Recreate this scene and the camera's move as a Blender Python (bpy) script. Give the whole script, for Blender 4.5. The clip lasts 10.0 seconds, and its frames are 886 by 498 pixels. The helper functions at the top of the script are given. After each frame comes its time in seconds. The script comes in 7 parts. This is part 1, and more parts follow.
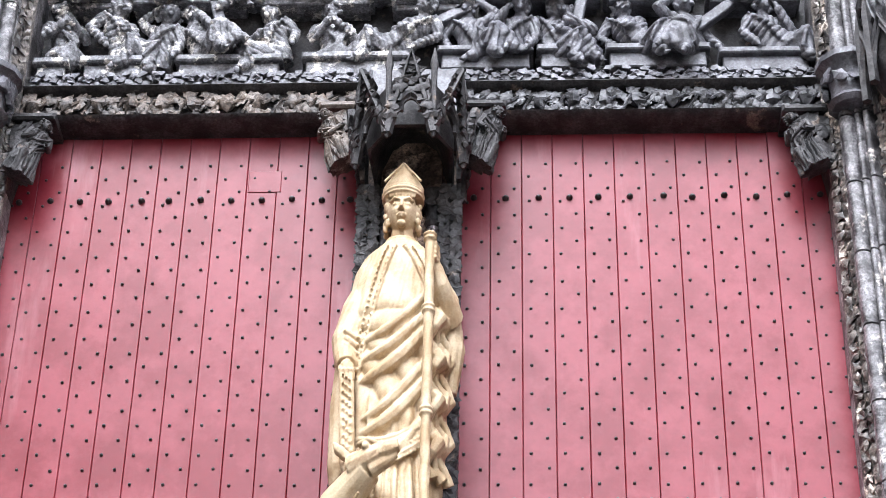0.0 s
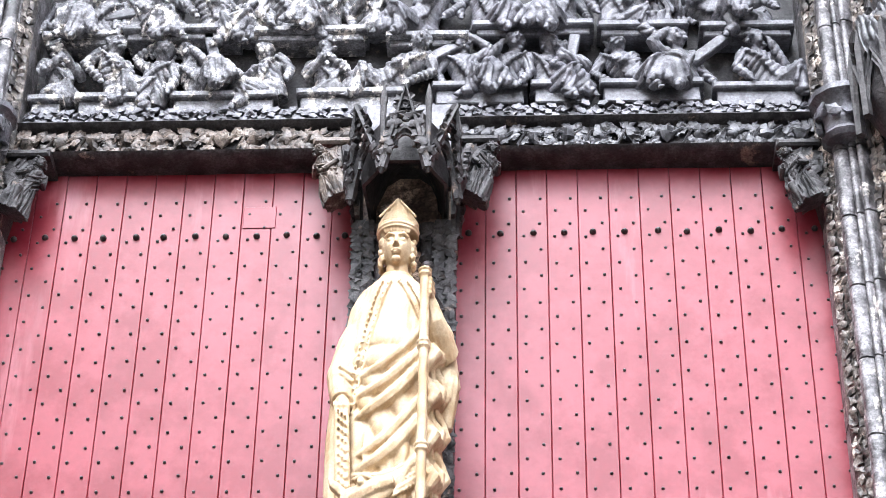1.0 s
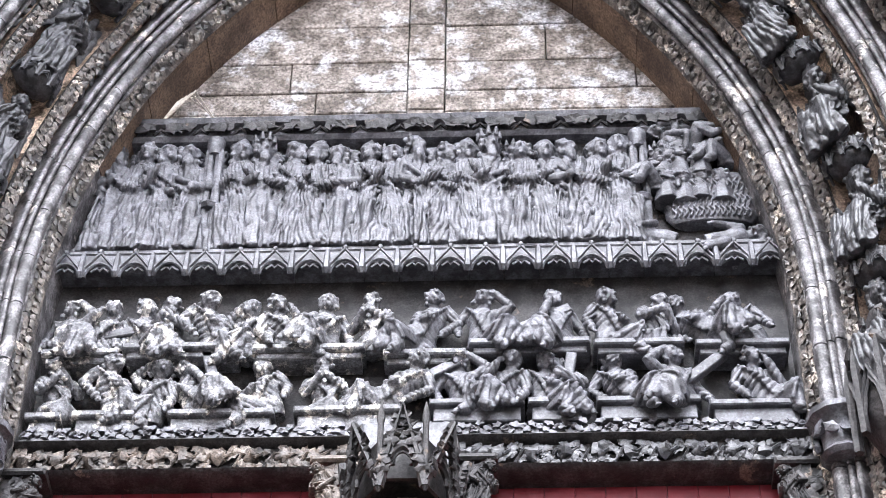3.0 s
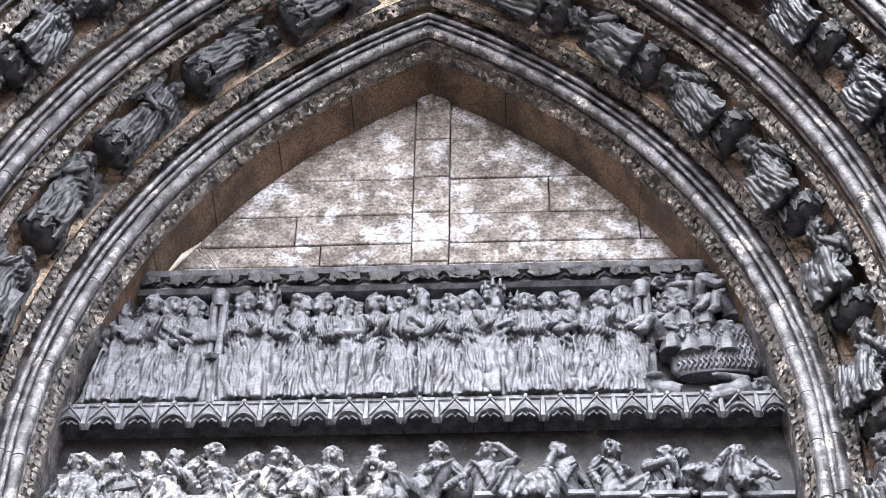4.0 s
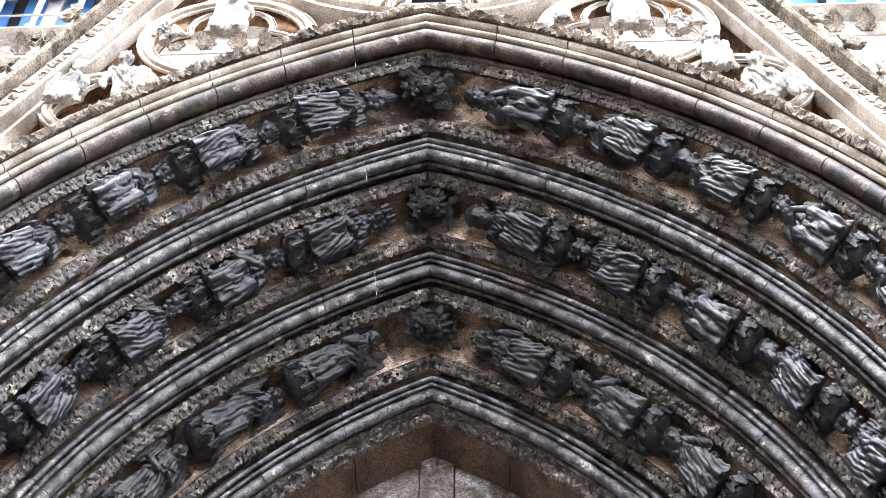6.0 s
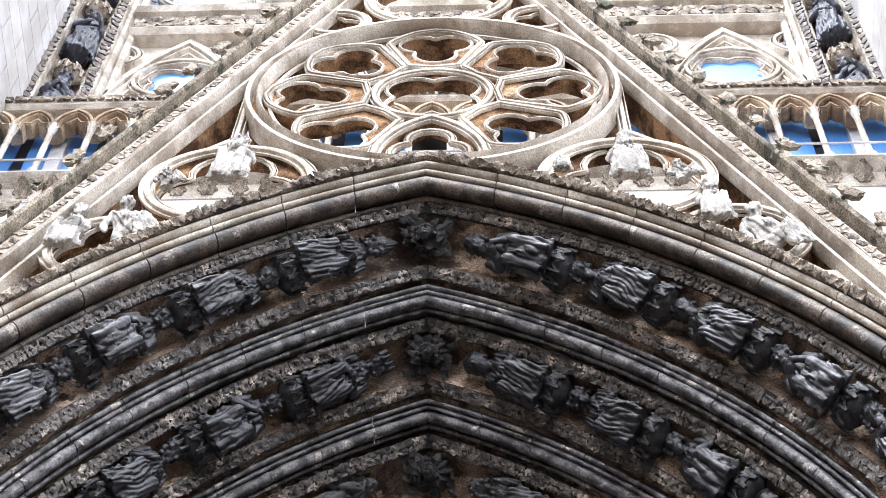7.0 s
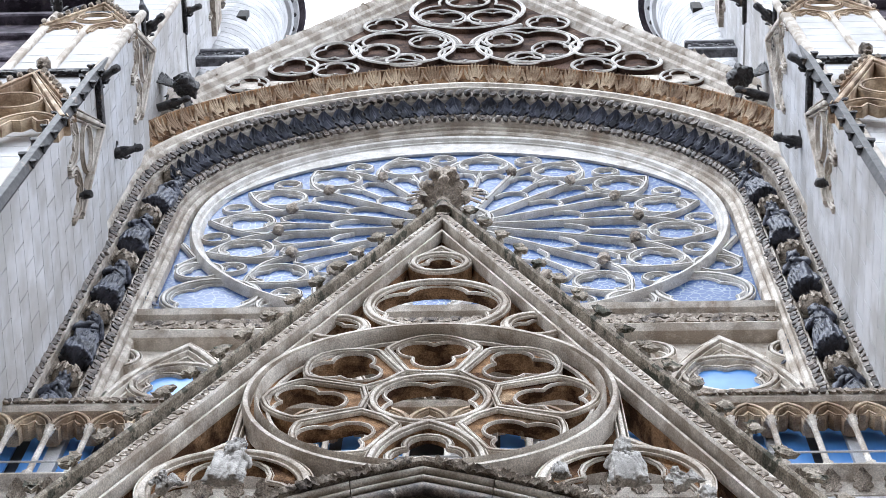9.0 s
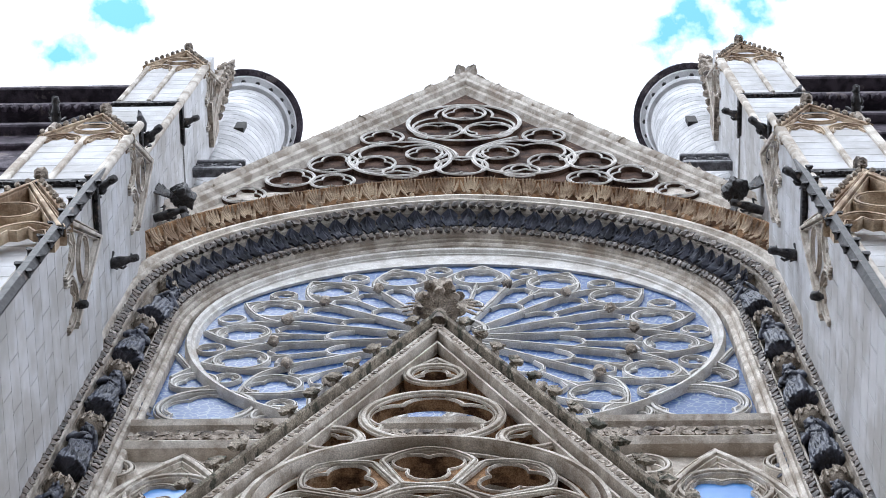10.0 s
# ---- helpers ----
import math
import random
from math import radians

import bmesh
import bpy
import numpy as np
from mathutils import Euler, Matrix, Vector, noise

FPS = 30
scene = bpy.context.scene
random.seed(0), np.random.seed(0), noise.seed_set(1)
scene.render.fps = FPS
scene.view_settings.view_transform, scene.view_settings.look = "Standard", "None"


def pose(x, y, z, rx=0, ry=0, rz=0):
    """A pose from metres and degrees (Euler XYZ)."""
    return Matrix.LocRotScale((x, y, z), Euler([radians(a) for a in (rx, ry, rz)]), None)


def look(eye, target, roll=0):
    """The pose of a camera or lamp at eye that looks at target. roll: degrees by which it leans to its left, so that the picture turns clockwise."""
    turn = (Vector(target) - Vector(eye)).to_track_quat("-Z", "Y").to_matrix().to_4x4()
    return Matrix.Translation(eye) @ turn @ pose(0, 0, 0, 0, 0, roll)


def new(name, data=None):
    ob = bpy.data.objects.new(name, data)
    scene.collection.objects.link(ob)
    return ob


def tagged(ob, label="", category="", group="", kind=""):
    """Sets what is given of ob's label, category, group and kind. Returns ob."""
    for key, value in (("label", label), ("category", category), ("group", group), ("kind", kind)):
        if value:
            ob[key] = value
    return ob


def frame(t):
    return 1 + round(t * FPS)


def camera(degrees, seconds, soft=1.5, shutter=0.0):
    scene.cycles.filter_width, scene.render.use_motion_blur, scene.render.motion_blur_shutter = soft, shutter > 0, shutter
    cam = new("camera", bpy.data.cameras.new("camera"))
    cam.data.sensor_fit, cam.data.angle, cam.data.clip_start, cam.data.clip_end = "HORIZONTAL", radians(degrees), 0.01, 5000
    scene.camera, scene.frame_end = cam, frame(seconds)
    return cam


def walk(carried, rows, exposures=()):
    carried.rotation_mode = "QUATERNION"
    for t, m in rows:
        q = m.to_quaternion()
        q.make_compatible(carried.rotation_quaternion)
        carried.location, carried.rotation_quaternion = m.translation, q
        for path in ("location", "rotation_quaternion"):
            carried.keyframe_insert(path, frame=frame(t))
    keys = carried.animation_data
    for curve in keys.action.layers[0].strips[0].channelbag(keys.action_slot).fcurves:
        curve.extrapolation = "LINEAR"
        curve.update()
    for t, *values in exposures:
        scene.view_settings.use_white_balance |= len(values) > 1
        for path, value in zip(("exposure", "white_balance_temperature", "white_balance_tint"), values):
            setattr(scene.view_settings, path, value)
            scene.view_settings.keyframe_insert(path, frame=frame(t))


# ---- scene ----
# ---- camera ----
cam = camera(24.546, 10.0, soft=0.5)
EYE = (0.67, -10.0, 1.6)
ROWS = [  # seconds, turn to the left, tilt, roll
    (0, 2.905, 34.053, 1.164),
    (0.5, 2.827, 34.125, 1.022),
    (1, 2.751, 35.051, 0.885),
    (1.5, 2.694, 36.786, 0.740),
    (2, 2.677, 38.901, 0.698),
    (2.5, 2.718, 41.579, 0.757),
    (2.7, 2.765, 42.590, 0.819),
    (3.8, 3.029, 47.341, 0.994),
    (4, 3.103, 48.241, 1.041),
    (4.5, 3.241, 50.968, 1.176),
    (5, 3.421, 53.372, 1.398),
    (5.5, 3.560, 56.042, 1.627),
    (5.7, 3.598, 57.037, 1.571),
    (7, 3.927, 62.549, 2.413),
    (7.5, 4.035, 64.544, 2.598),
    (8, 4.258, 66.601, 2.957),
    (8.5, 4.554, 68.826, 3.409),
    (9, 4.954, 71.111, 3.838),
    (9.5, 5.341, 73.163, 4.341),
    (10, 5.300, 74.249, 4.413),
]


def aim(turn, tilt):
    a, b = radians(turn), radians(tilt)
    return (EYE[0] - 5 * math.sin(a) * math.cos(b), EYE[1] + 5 * math.cos(a) * math.cos(b), EYE[2] + 5 * math.sin(b))


EXPOSURES = [(0.0, 2.2, 5850, 10), (0.4, 2.6, 5850, 10), (1.0, 2.6, 5850, 10), (2.5, 2.55, 5950, 11), (4.5, 2.45, 5950, 10), (5.5, 2.4, 5950, 10), (7.0, 1.6, 5950, 9), (8.0, 1.15, 5850, 8), (9.0, 0.6, 5700, 7), (10.0, 0.22, 5700, 7)]
walk(cam, [(t, look(EYE, aim(a, b), c)) for t, a, b, c in ROWS], EXPOSURES)

# ---- sky and sun ----
SUN_HEIGHT, SUN_TURN = 56, 196
world = bpy.data.worlds.new("sky")
scene.world = world
world.use_nodes = True
wt = world.node_tree
wt.nodes.clear()
w_out = wt.nodes.new("ShaderNodeOutputWorld")
w_bg = wt.nodes.new("ShaderNodeBackground")
w_sky = wt.nodes.new("ShaderNodeTexSky")
w_sky.sky_type, w_sky.sun_disc = "NISHITA", False
w_sky.sun_elevation, w_sky.sun_rotation = radians(SUN_HEIGHT), radians(SUN_TURN)
w_co = wt.nodes.new("ShaderNodeTexCoord")
w_mix = wt.nodes.new("ShaderNodeMix")
w_mix.data_type = "RGBA"
w_mix.inputs[7].default_value = (11.5, 11.2, 11.4, 1)
# two openings of blue in the cloud, over the turrets
w_open = None
for off, wide in (((-0.209, 0.171, 0.963), 0.015), ((-0.181, 0.152, 0.972), 0.015), ((0.083, 0.171, 0.981), 0.013), ((0.100, 0.160, 0.982), 0.016), ((0.127, 0.157, 0.979), 0.015)):
    w_far = wt.nodes.new("ShaderNodeVectorMath")
    w_far.operation = "DISTANCE"
    w_far.inputs[1].default_value = Vector(off).normalized()
    wt.links.new(w_co.outputs["Generated"], w_far.inputs[0])
    w_edge = wt.nodes.new("ShaderNodeMapRange")
    w_edge.inputs[1].default_value, w_edge.inputs[2].default_value, w_edge.inputs[3].default_value, w_edge.inputs[4].default_value = 0.0, wide * 1.6, 0.55, 0.0
    wt.links.new(w_far.outputs["Value"], w_edge.inputs[0])
    if w_open is None:
        w_open = w_edge.outputs[0]
    else:
        w_most = wt.nodes.new("ShaderNodeMath")
        w_most.operation = "MAXIMUM"
        wt.links.new(w_open, w_most.inputs[0])
        wt.links.new(w_edge.outputs[0], w_most.inputs[1])
        w_open = w_most.outputs[0]
w_puff = wt.nodes.new("ShaderNodeTexNoise")
w_puff.inputs["Scale"].default_value, w_puff.inputs["Detail"].default_value = 60.0, 5
wt.links.new(w_co.outputs["Generated"], w_puff.inputs["Vector"])
w_less = wt.nodes.new("ShaderNodeMath")
w_less.operation = "SUBTRACT"
wt.links.new(w_puff.outputs["Fac"], w_less.inputs[0])
wt.links.new(w_open, w_less.inputs[1])
w_hole = wt.nodes.new("ShaderNodeMapRange")
w_hole.inputs[1].default_value, w_hole.inputs[2].default_value = 0.08, 0.36
wt.links.new(w_less.outputs[0], w_hole.inputs[0])
wt.links.new(w_hole.outputs[0], w_mix.inputs[0])
w_gain = wt.nodes.new("ShaderNodeMix")
w_gain.data_type, w_gain.blend_type = "RGBA", "MULTIPLY"
w_gain.inputs[0].default_value, w_gain.inputs[7].default_value = 1.0, (1.7, 2.7, 2.6, 1)
wt.links.new(w_sky.outputs["Color"], w_gain.inputs[6])
wt.links.new(w_gain.outputs[2], w_mix.inputs[6])
wt.links.new(w_mix.outputs[2], w_bg.inputs["Color"])
w_bg.inputs["Strength"].default_value = 0.15
wt.links.new(w_bg.outputs["Background"], w_out.inputs["Surface"])
sun = new("sun", bpy.data.lights.new("sun", "SUN"))
sun.data.energy, sun.data.angle, sun.data.color = 1.3, radians(30), (1.0, 0.97, 0.94)
sun.matrix_basis = look((0, 0, 0), (-math.sin(radians(SUN_TURN)) * math.cos(radians(SUN_HEIGHT)), -math.cos(radians(SUN_TURN)) * math.cos(radians(SUN_HEIGHT)), -math.sin(radians(SUN_HEIGHT))))


# ---- materials ----
def stone(name, low, high, patch=None, amount=0.5, scale=3.0, streak=0.0, rough=0.75, bump=0.4, grain=60.0, spec=0.4, vary=0.0, patch_edge=0.05, speck=0.8):
    """Weathered stone: two tones in clouds, a third in patches or streaks, fine grain and relief."""
    m = bpy.data.materials.new(name)
    m.use_nodes = True
    nt = m.node_tree
    N, L = nt.nodes, nt.links
    b = N["Principled BSDF"]
    co = N.new("ShaderNodeTexCoord")
    geo = N.new("ShaderNodeNewGeometry")

    def noise_tex(sc, detail, squash=None):
        n = N.new("ShaderNodeTexNoise")
        n.inputs["Scale"].default_value, n.inputs["Detail"].default_value, n.inputs["Roughness"].default_value = sc, detail, 0.65
        if squash:
            mp = N.new("ShaderNodeMapping")
            mp.inputs["Scale"].default_value = squash
            L.new(geo.outputs["Position"], mp.inputs["Vector"])
            L.new(mp.outputs["Vector"], n.inputs["Vector"])
        else:
            L.new(geo.outputs["Position"], n.inputs["Vector"])
        return n.outputs["Fac"]

    def ramp(f, a, z):
        r = N.new("ShaderNodeMapRange")
        r.inputs[1].default_value, r.inputs[2].default_value = a, z
        L.new(f, r.inputs[0])
        return r.outputs[0]

    def mix(f, a, c, kind="MIX"):
        x = N.new("ShaderNodeMix")
        x.data_type, x.blend_type = "RGBA", kind
        for s, v in ((0, f), (6, a), (7, c)):
            if isinstance(v, (tuple, float, int)):
                x.inputs[s].default_value = (*v, 1) if isinstance(v, tuple) else v
            else:
                L.new(v, x.inputs[s])
        return x.outputs[2]

    col = mix(ramp(noise_tex(scale, 6), 0.42, 0.58), low, high)
    fine = noise_tex(grain, 3)
    if patch:
        f = noise_tex(scale * 0.7, 7, (1, 1, 0.16) if streak else None)
        lo = 0.72 - 0.34 * amount
        col = mix(ramp(f, lo, lo + patch_edge), col, patch)
    col = mix(speck, col, mix(ramp(fine, 0.33, 0.67), (0.22, 0.21, 0.21), (1.72, 1.72, 1.72)), "MULTIPLY")
    if vary:
        oi = N.new("ShaderNodeObjectInfo")
        v = N.new("ShaderNodeMapRange")
        v.inputs[3].default_value, v.inputs[4].default_value = 1 - vary, 1 + vary
        L.new(oi.outputs["Random"], v.inputs[0])
        hs = N.new("ShaderNodeHueSaturation")
        L.new(v.outputs[0], hs.inputs["Value"])
        L.new(col, hs.inputs["Color"])
        col = hs.outputs["Color"]
    L.new(col, b.inputs["Base Color"])
    b.inputs["Roughness"].default_value = rough
    b.inputs["Specular IOR Level"].default_value = spec
    bp = N.new("ShaderNodeBump")
    bp.inputs["Strength"].default_value, bp.inputs["Distance"].default_value = bump, 0.02
    L.new(noise_tex(grain * 0.4, 6), bp.inputs["Height"])
    L.new(bp.outputs["Normal"], b.inputs["Normal"])
    return m


SOOT = stone("sooty_stone", (0.058, 0.058, 0.066), (0.155, 0.155, 0.175), (0.40, 0.39, 0.40), 0.12, 9.0, rough=0.52, bump=0.4, spec=0.6, speck=0.5)
SOOT_ROLL = stone("sooty_moulded_stone", (0.035, 0.032, 0.034), (0.25, 0.24, 0.25), (0.66, 0.61, 0.57), 0.38, 8.0, rough=0.45, bump=0.7, spec=0.75, vary=0.12, speck=0.7)
# black soot crust; also paints shade under the lintel and between band leaves
SOOT_AND_SHADE = stone("black_crust_and_shade_stone", (0.013, 0.012, 0.013), (0.050, 0.046, 0.047), (0.15, 0.115, 0.09), 0.30, 8.0, rough=0.58, bump=0.5, spec=0.45)
LEAFSTONE = stone("sooty_carved_foliage", (0.03, 0.026, 0.024), (0.19, 0.165, 0.145), (0.56, 0.49, 0.42), 0.42, 9.0, rough=0.45, bump=0.5, spec=0.8)
PATCHY = stone("peeling_limewashed_stone", (0.07, 0.07, 0.078), (0.22, 0.22, 0.235), (0.60, 0.57, 0.53), 0.50, 14.0, rough=0.5, bump=0.6, spec=0.7)
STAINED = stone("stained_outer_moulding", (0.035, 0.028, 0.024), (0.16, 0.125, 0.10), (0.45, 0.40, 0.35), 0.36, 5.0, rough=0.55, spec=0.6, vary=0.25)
CASE = stone("brown_stained_hollow", (0.07, 0.05, 0.04), (0.36, 0.265, 0.20), (0.70, 0.54, 0.41), 0.52, 3.5, rough=0.7)
BROWN = stone("brown_reveal_stone", (0.10, 0.068, 0.05), (0.22, 0.15, 0.105), (0.32, 0.25, 0.19), 0.4, 2.5, rough=0.7, vary=0.2)
WASHED = stone("limewashed_blocks", (0.15, 0.128, 0.11), (0.34, 0.30, 0.27), (0.72, 0.72, 0.75), 0.62, 6.0, rough=0.8, bump=0.5, grain=45, vary=0.15, patch_edge=0.14)
PALE = stone("pale_weathered_limestone", (0.38, 0.325, 0.265), (0.69, 0.64, 0.57), (0.22, 0.13, 0.075), 0.36, 2.2, streak=1, rough=0.8, vary=0.12, patch_edge=0.2, speck=0.4)
PALE_W = stone("washed_limestone_ashlar", (0.47, 0.46, 0.45), (0.64, 0.64, 0.655), (0.33, 0.305, 0.28), 0.38, 0.9, streak=1, rough=0.8, bump=0.25, vary=0.07, patch_edge=0.25, speck=0.25)
ROSE = stone("pale_tracery_limestone", (0.52, 0.49, 0.45), (0.72, 0.70, 0.67), (0.30, 0.23, 0.16), 0.34, 2.6, streak=1, rough=0.8, vary=0.12, patch_edge=0.2, speck=0.35)
# umber brown, darkened to carry the shade of the gable's recesses
UMBER = stone("umber_shaded_stone", (0.035, 0.022, 0.018), (0.12, 0.075, 0.055), (0.24, 0.17, 0.12), 0.26, 1.6, rough=0.9, spec=0.1)
# brown staining plus the shade of undersides, put into one darker colour
BROWN_SHADE = stone("brown_stained_shaded_limestone", (0.07, 0.038, 0.022), (0.33, 0.20, 0.11), (0.50, 0.37, 0.24), 0.34, 3.0, rough=0.9, spec=0.05, patch_edge=0.12, speck=0.6)
TAN = stone("tan_limestone", (0.28, 0.19, 0.12), (0.60, 0.48, 0.34), (0.10, 0.065, 0.045), 0.46, 2.0, streak=1, rough=0.8, patch_edge=0.15, speck=0.5)
PALE_LEAF = stone("weathered_carved_limestone", (0.22, 0.18, 0.14), (0.46, 0.40, 0.33), (0.09, 0.075, 0.065), 0.55, 5.0, rough=0.8, patch_edge=0.1)
MOSSY = stone("lichened_coping_stone", (0.20, 0.17, 0.13), (0.40, 0.35, 0.28), (0.07, 0.07, 0.05), 0.55, 5.0, rough=0.85, bump=0.8)
BLACKFIG = stone("soot_blackened_figure_stone", (0.012, 0.012, 0.014), (0.07, 0.07, 0.078), (0.26, 0.25, 0.25), 0.26, 12.0, rough=0.48, spec=0.6, speck=0.5)
DARKSTAT = stone("black_figure_stone", (0.008, 0.008, 0.011), (0.036, 0.037, 0.047), (0.16, 0.155, 0.165), 0.20, 9.0, rough=0.40, spec=0.65, speck=0.5)
BLUEBLACK = stone("blue_black_weathered_stone", (0.012, 0.014, 0.024), (0.075, 0.082, 0.115), (0.17, 0.17, 0.20), 0.26, 4.0, rough=0.5, spec=0.5, speck=0.5)
WHITESTAT = stone("white_figure_stone", (0.24, 0.225, 0.205), (0.46, 0.44, 0.41), (0.10, 0.09, 0.08), 0.42, 5.0, rough=0.7, speck=0.4)
CREAM = stone("cream_statue_stone", (0.40, 0.285, 0.16), (0.54, 0.43, 0.28), (0.32, 0.17, 0.08), 0.36, 5.0, rough=0.6, bump=0.12, grain=90, patch_edge=0.2, speck=0.12)
# near-black colour that stands for shade behind the gable and gallery
RECESS_DARK = stone("dark_recess_backing", (0.012, 0.014, 0.018), (0.03, 0.034, 0.045), (0.05, 0.05, 0.06), 0.4, 3.0, rough=0.3, bump=0.1)
IRON = stone("black_iron", (0.012, 0.010, 0.010), (0.035, 0.03, 0.03), rough=0.45, spec=0.5)
TEETH = stone("dark_painted_mouth", (0.02, 0.02, 0.02), (0.04, 0.035, 0.03))
SLATE = stone("slate_roof", (0.05, 0.042, 0.052), (0.13, 0.11, 0.13), (0.20, 0.17, 0.17), 0.4, 2.0, rough=0.8, spec=0.15)
TURRET = stone("pale_turret_stone", (0.50, 0.50, 0.51), (0.70, 0.70, 0.71), (0.36, 0.36, 0.37), 0.36, 1.4, rough=0.75, vary=0.14, patch_edge=0.15, speck=0.35)
PAVE = stone("grey_paving", (0.05, 0.05, 0.05), (0.09, 0.088, 0.085), (0.035, 0.035, 0.035), 0.4, 0.8, rough=0.85)
PAINT = stone("red_door_paint", (0.155, 0.010, 0.018), (0.205, 0.027, 0.039), (0.34, 0.125, 0.145), 0.38, 2.4, streak=1, rough=0.38, bump=0.06, grain=25, spec=0.38, vary=0.05, patch_edge=0.2, speck=0.06)
BIRD = stone("grey_feathers", (0.05, 0.05, 0.06), (0.12, 0.12, 0.13))


def glass_material():
    """Leaded window glass: smooth panes with reflected sky blue put into their colour, with dark leads and pale
    scratches of pattern.
    """
    m = bpy.data.materials.new("leaded_glass")
    m.use_nodes = True
    nt = m.node_tree
    N, L = nt.nodes, nt.links
    b = N["Principled BSDF"]
    geo = N.new("ShaderNodeNewGeometry")
    v = N.new("ShaderNodeTexVoronoi")
    v.feature = "DISTANCE_TO_EDGE"
    v.inputs["Scale"].default_value = 8.0
    L.new(geo.outputs["Position"], v.inputs["Vector"])
    r = N.new("ShaderNodeMapRange")
    r.inputs[1].default_value, r.inputs[2].default_value = 0.02, 0.06
    L.new(v.outputs["Distance"], r.inputs[0])
    x = N.new("ShaderNodeMix")
    x.data_type = "RGBA"
    x.inputs[6].default_value, x.inputs[7].default_value = (0.20, 0.27, 0.37, 1), (0.014, 0.065, 0.23, 1)
    L.new(r.outputs[0], x.inputs[0])
    L.new(x.outputs[2], b.inputs["Base Color"])
    b.inputs["Roughness"].default_value = 0.4
    b.inputs["Specular IOR Level"].default_value = 0.3
    return m


def pane_material():
    m = bpy.data.materials.new("painted_sky_blue_pane")
    m.use_nodes = True
    b = m.node_tree.nodes["Principled BSDF"]
    n = m.node_tree.nodes.new("ShaderNodeTexNoise")
    n.inputs["Scale"].default_value = 2.5
    x = m.node_tree.nodes.new("ShaderNodeMix")
    x.data_type = "RGBA"
    # the reflected sky's blue is painted as base colour, in soft clouds
    x.inputs[6].default_value, x.inputs[7].default_value = (0.05, 0.19, 0.55, 1), (0.16, 0.38, 0.78, 1)
    m.node_tree.links.new(n.outputs["Fac"], x.inputs[0])
    m.node_tree.links.new(x.outputs[2], b.inputs["Base Color"])
    b.inputs["Roughness"].default_value, b.inputs["Specular IOR Level"].default_value = 0.3, 0.3
    return m


GLASS, PANE = glass_material(), pane_material()


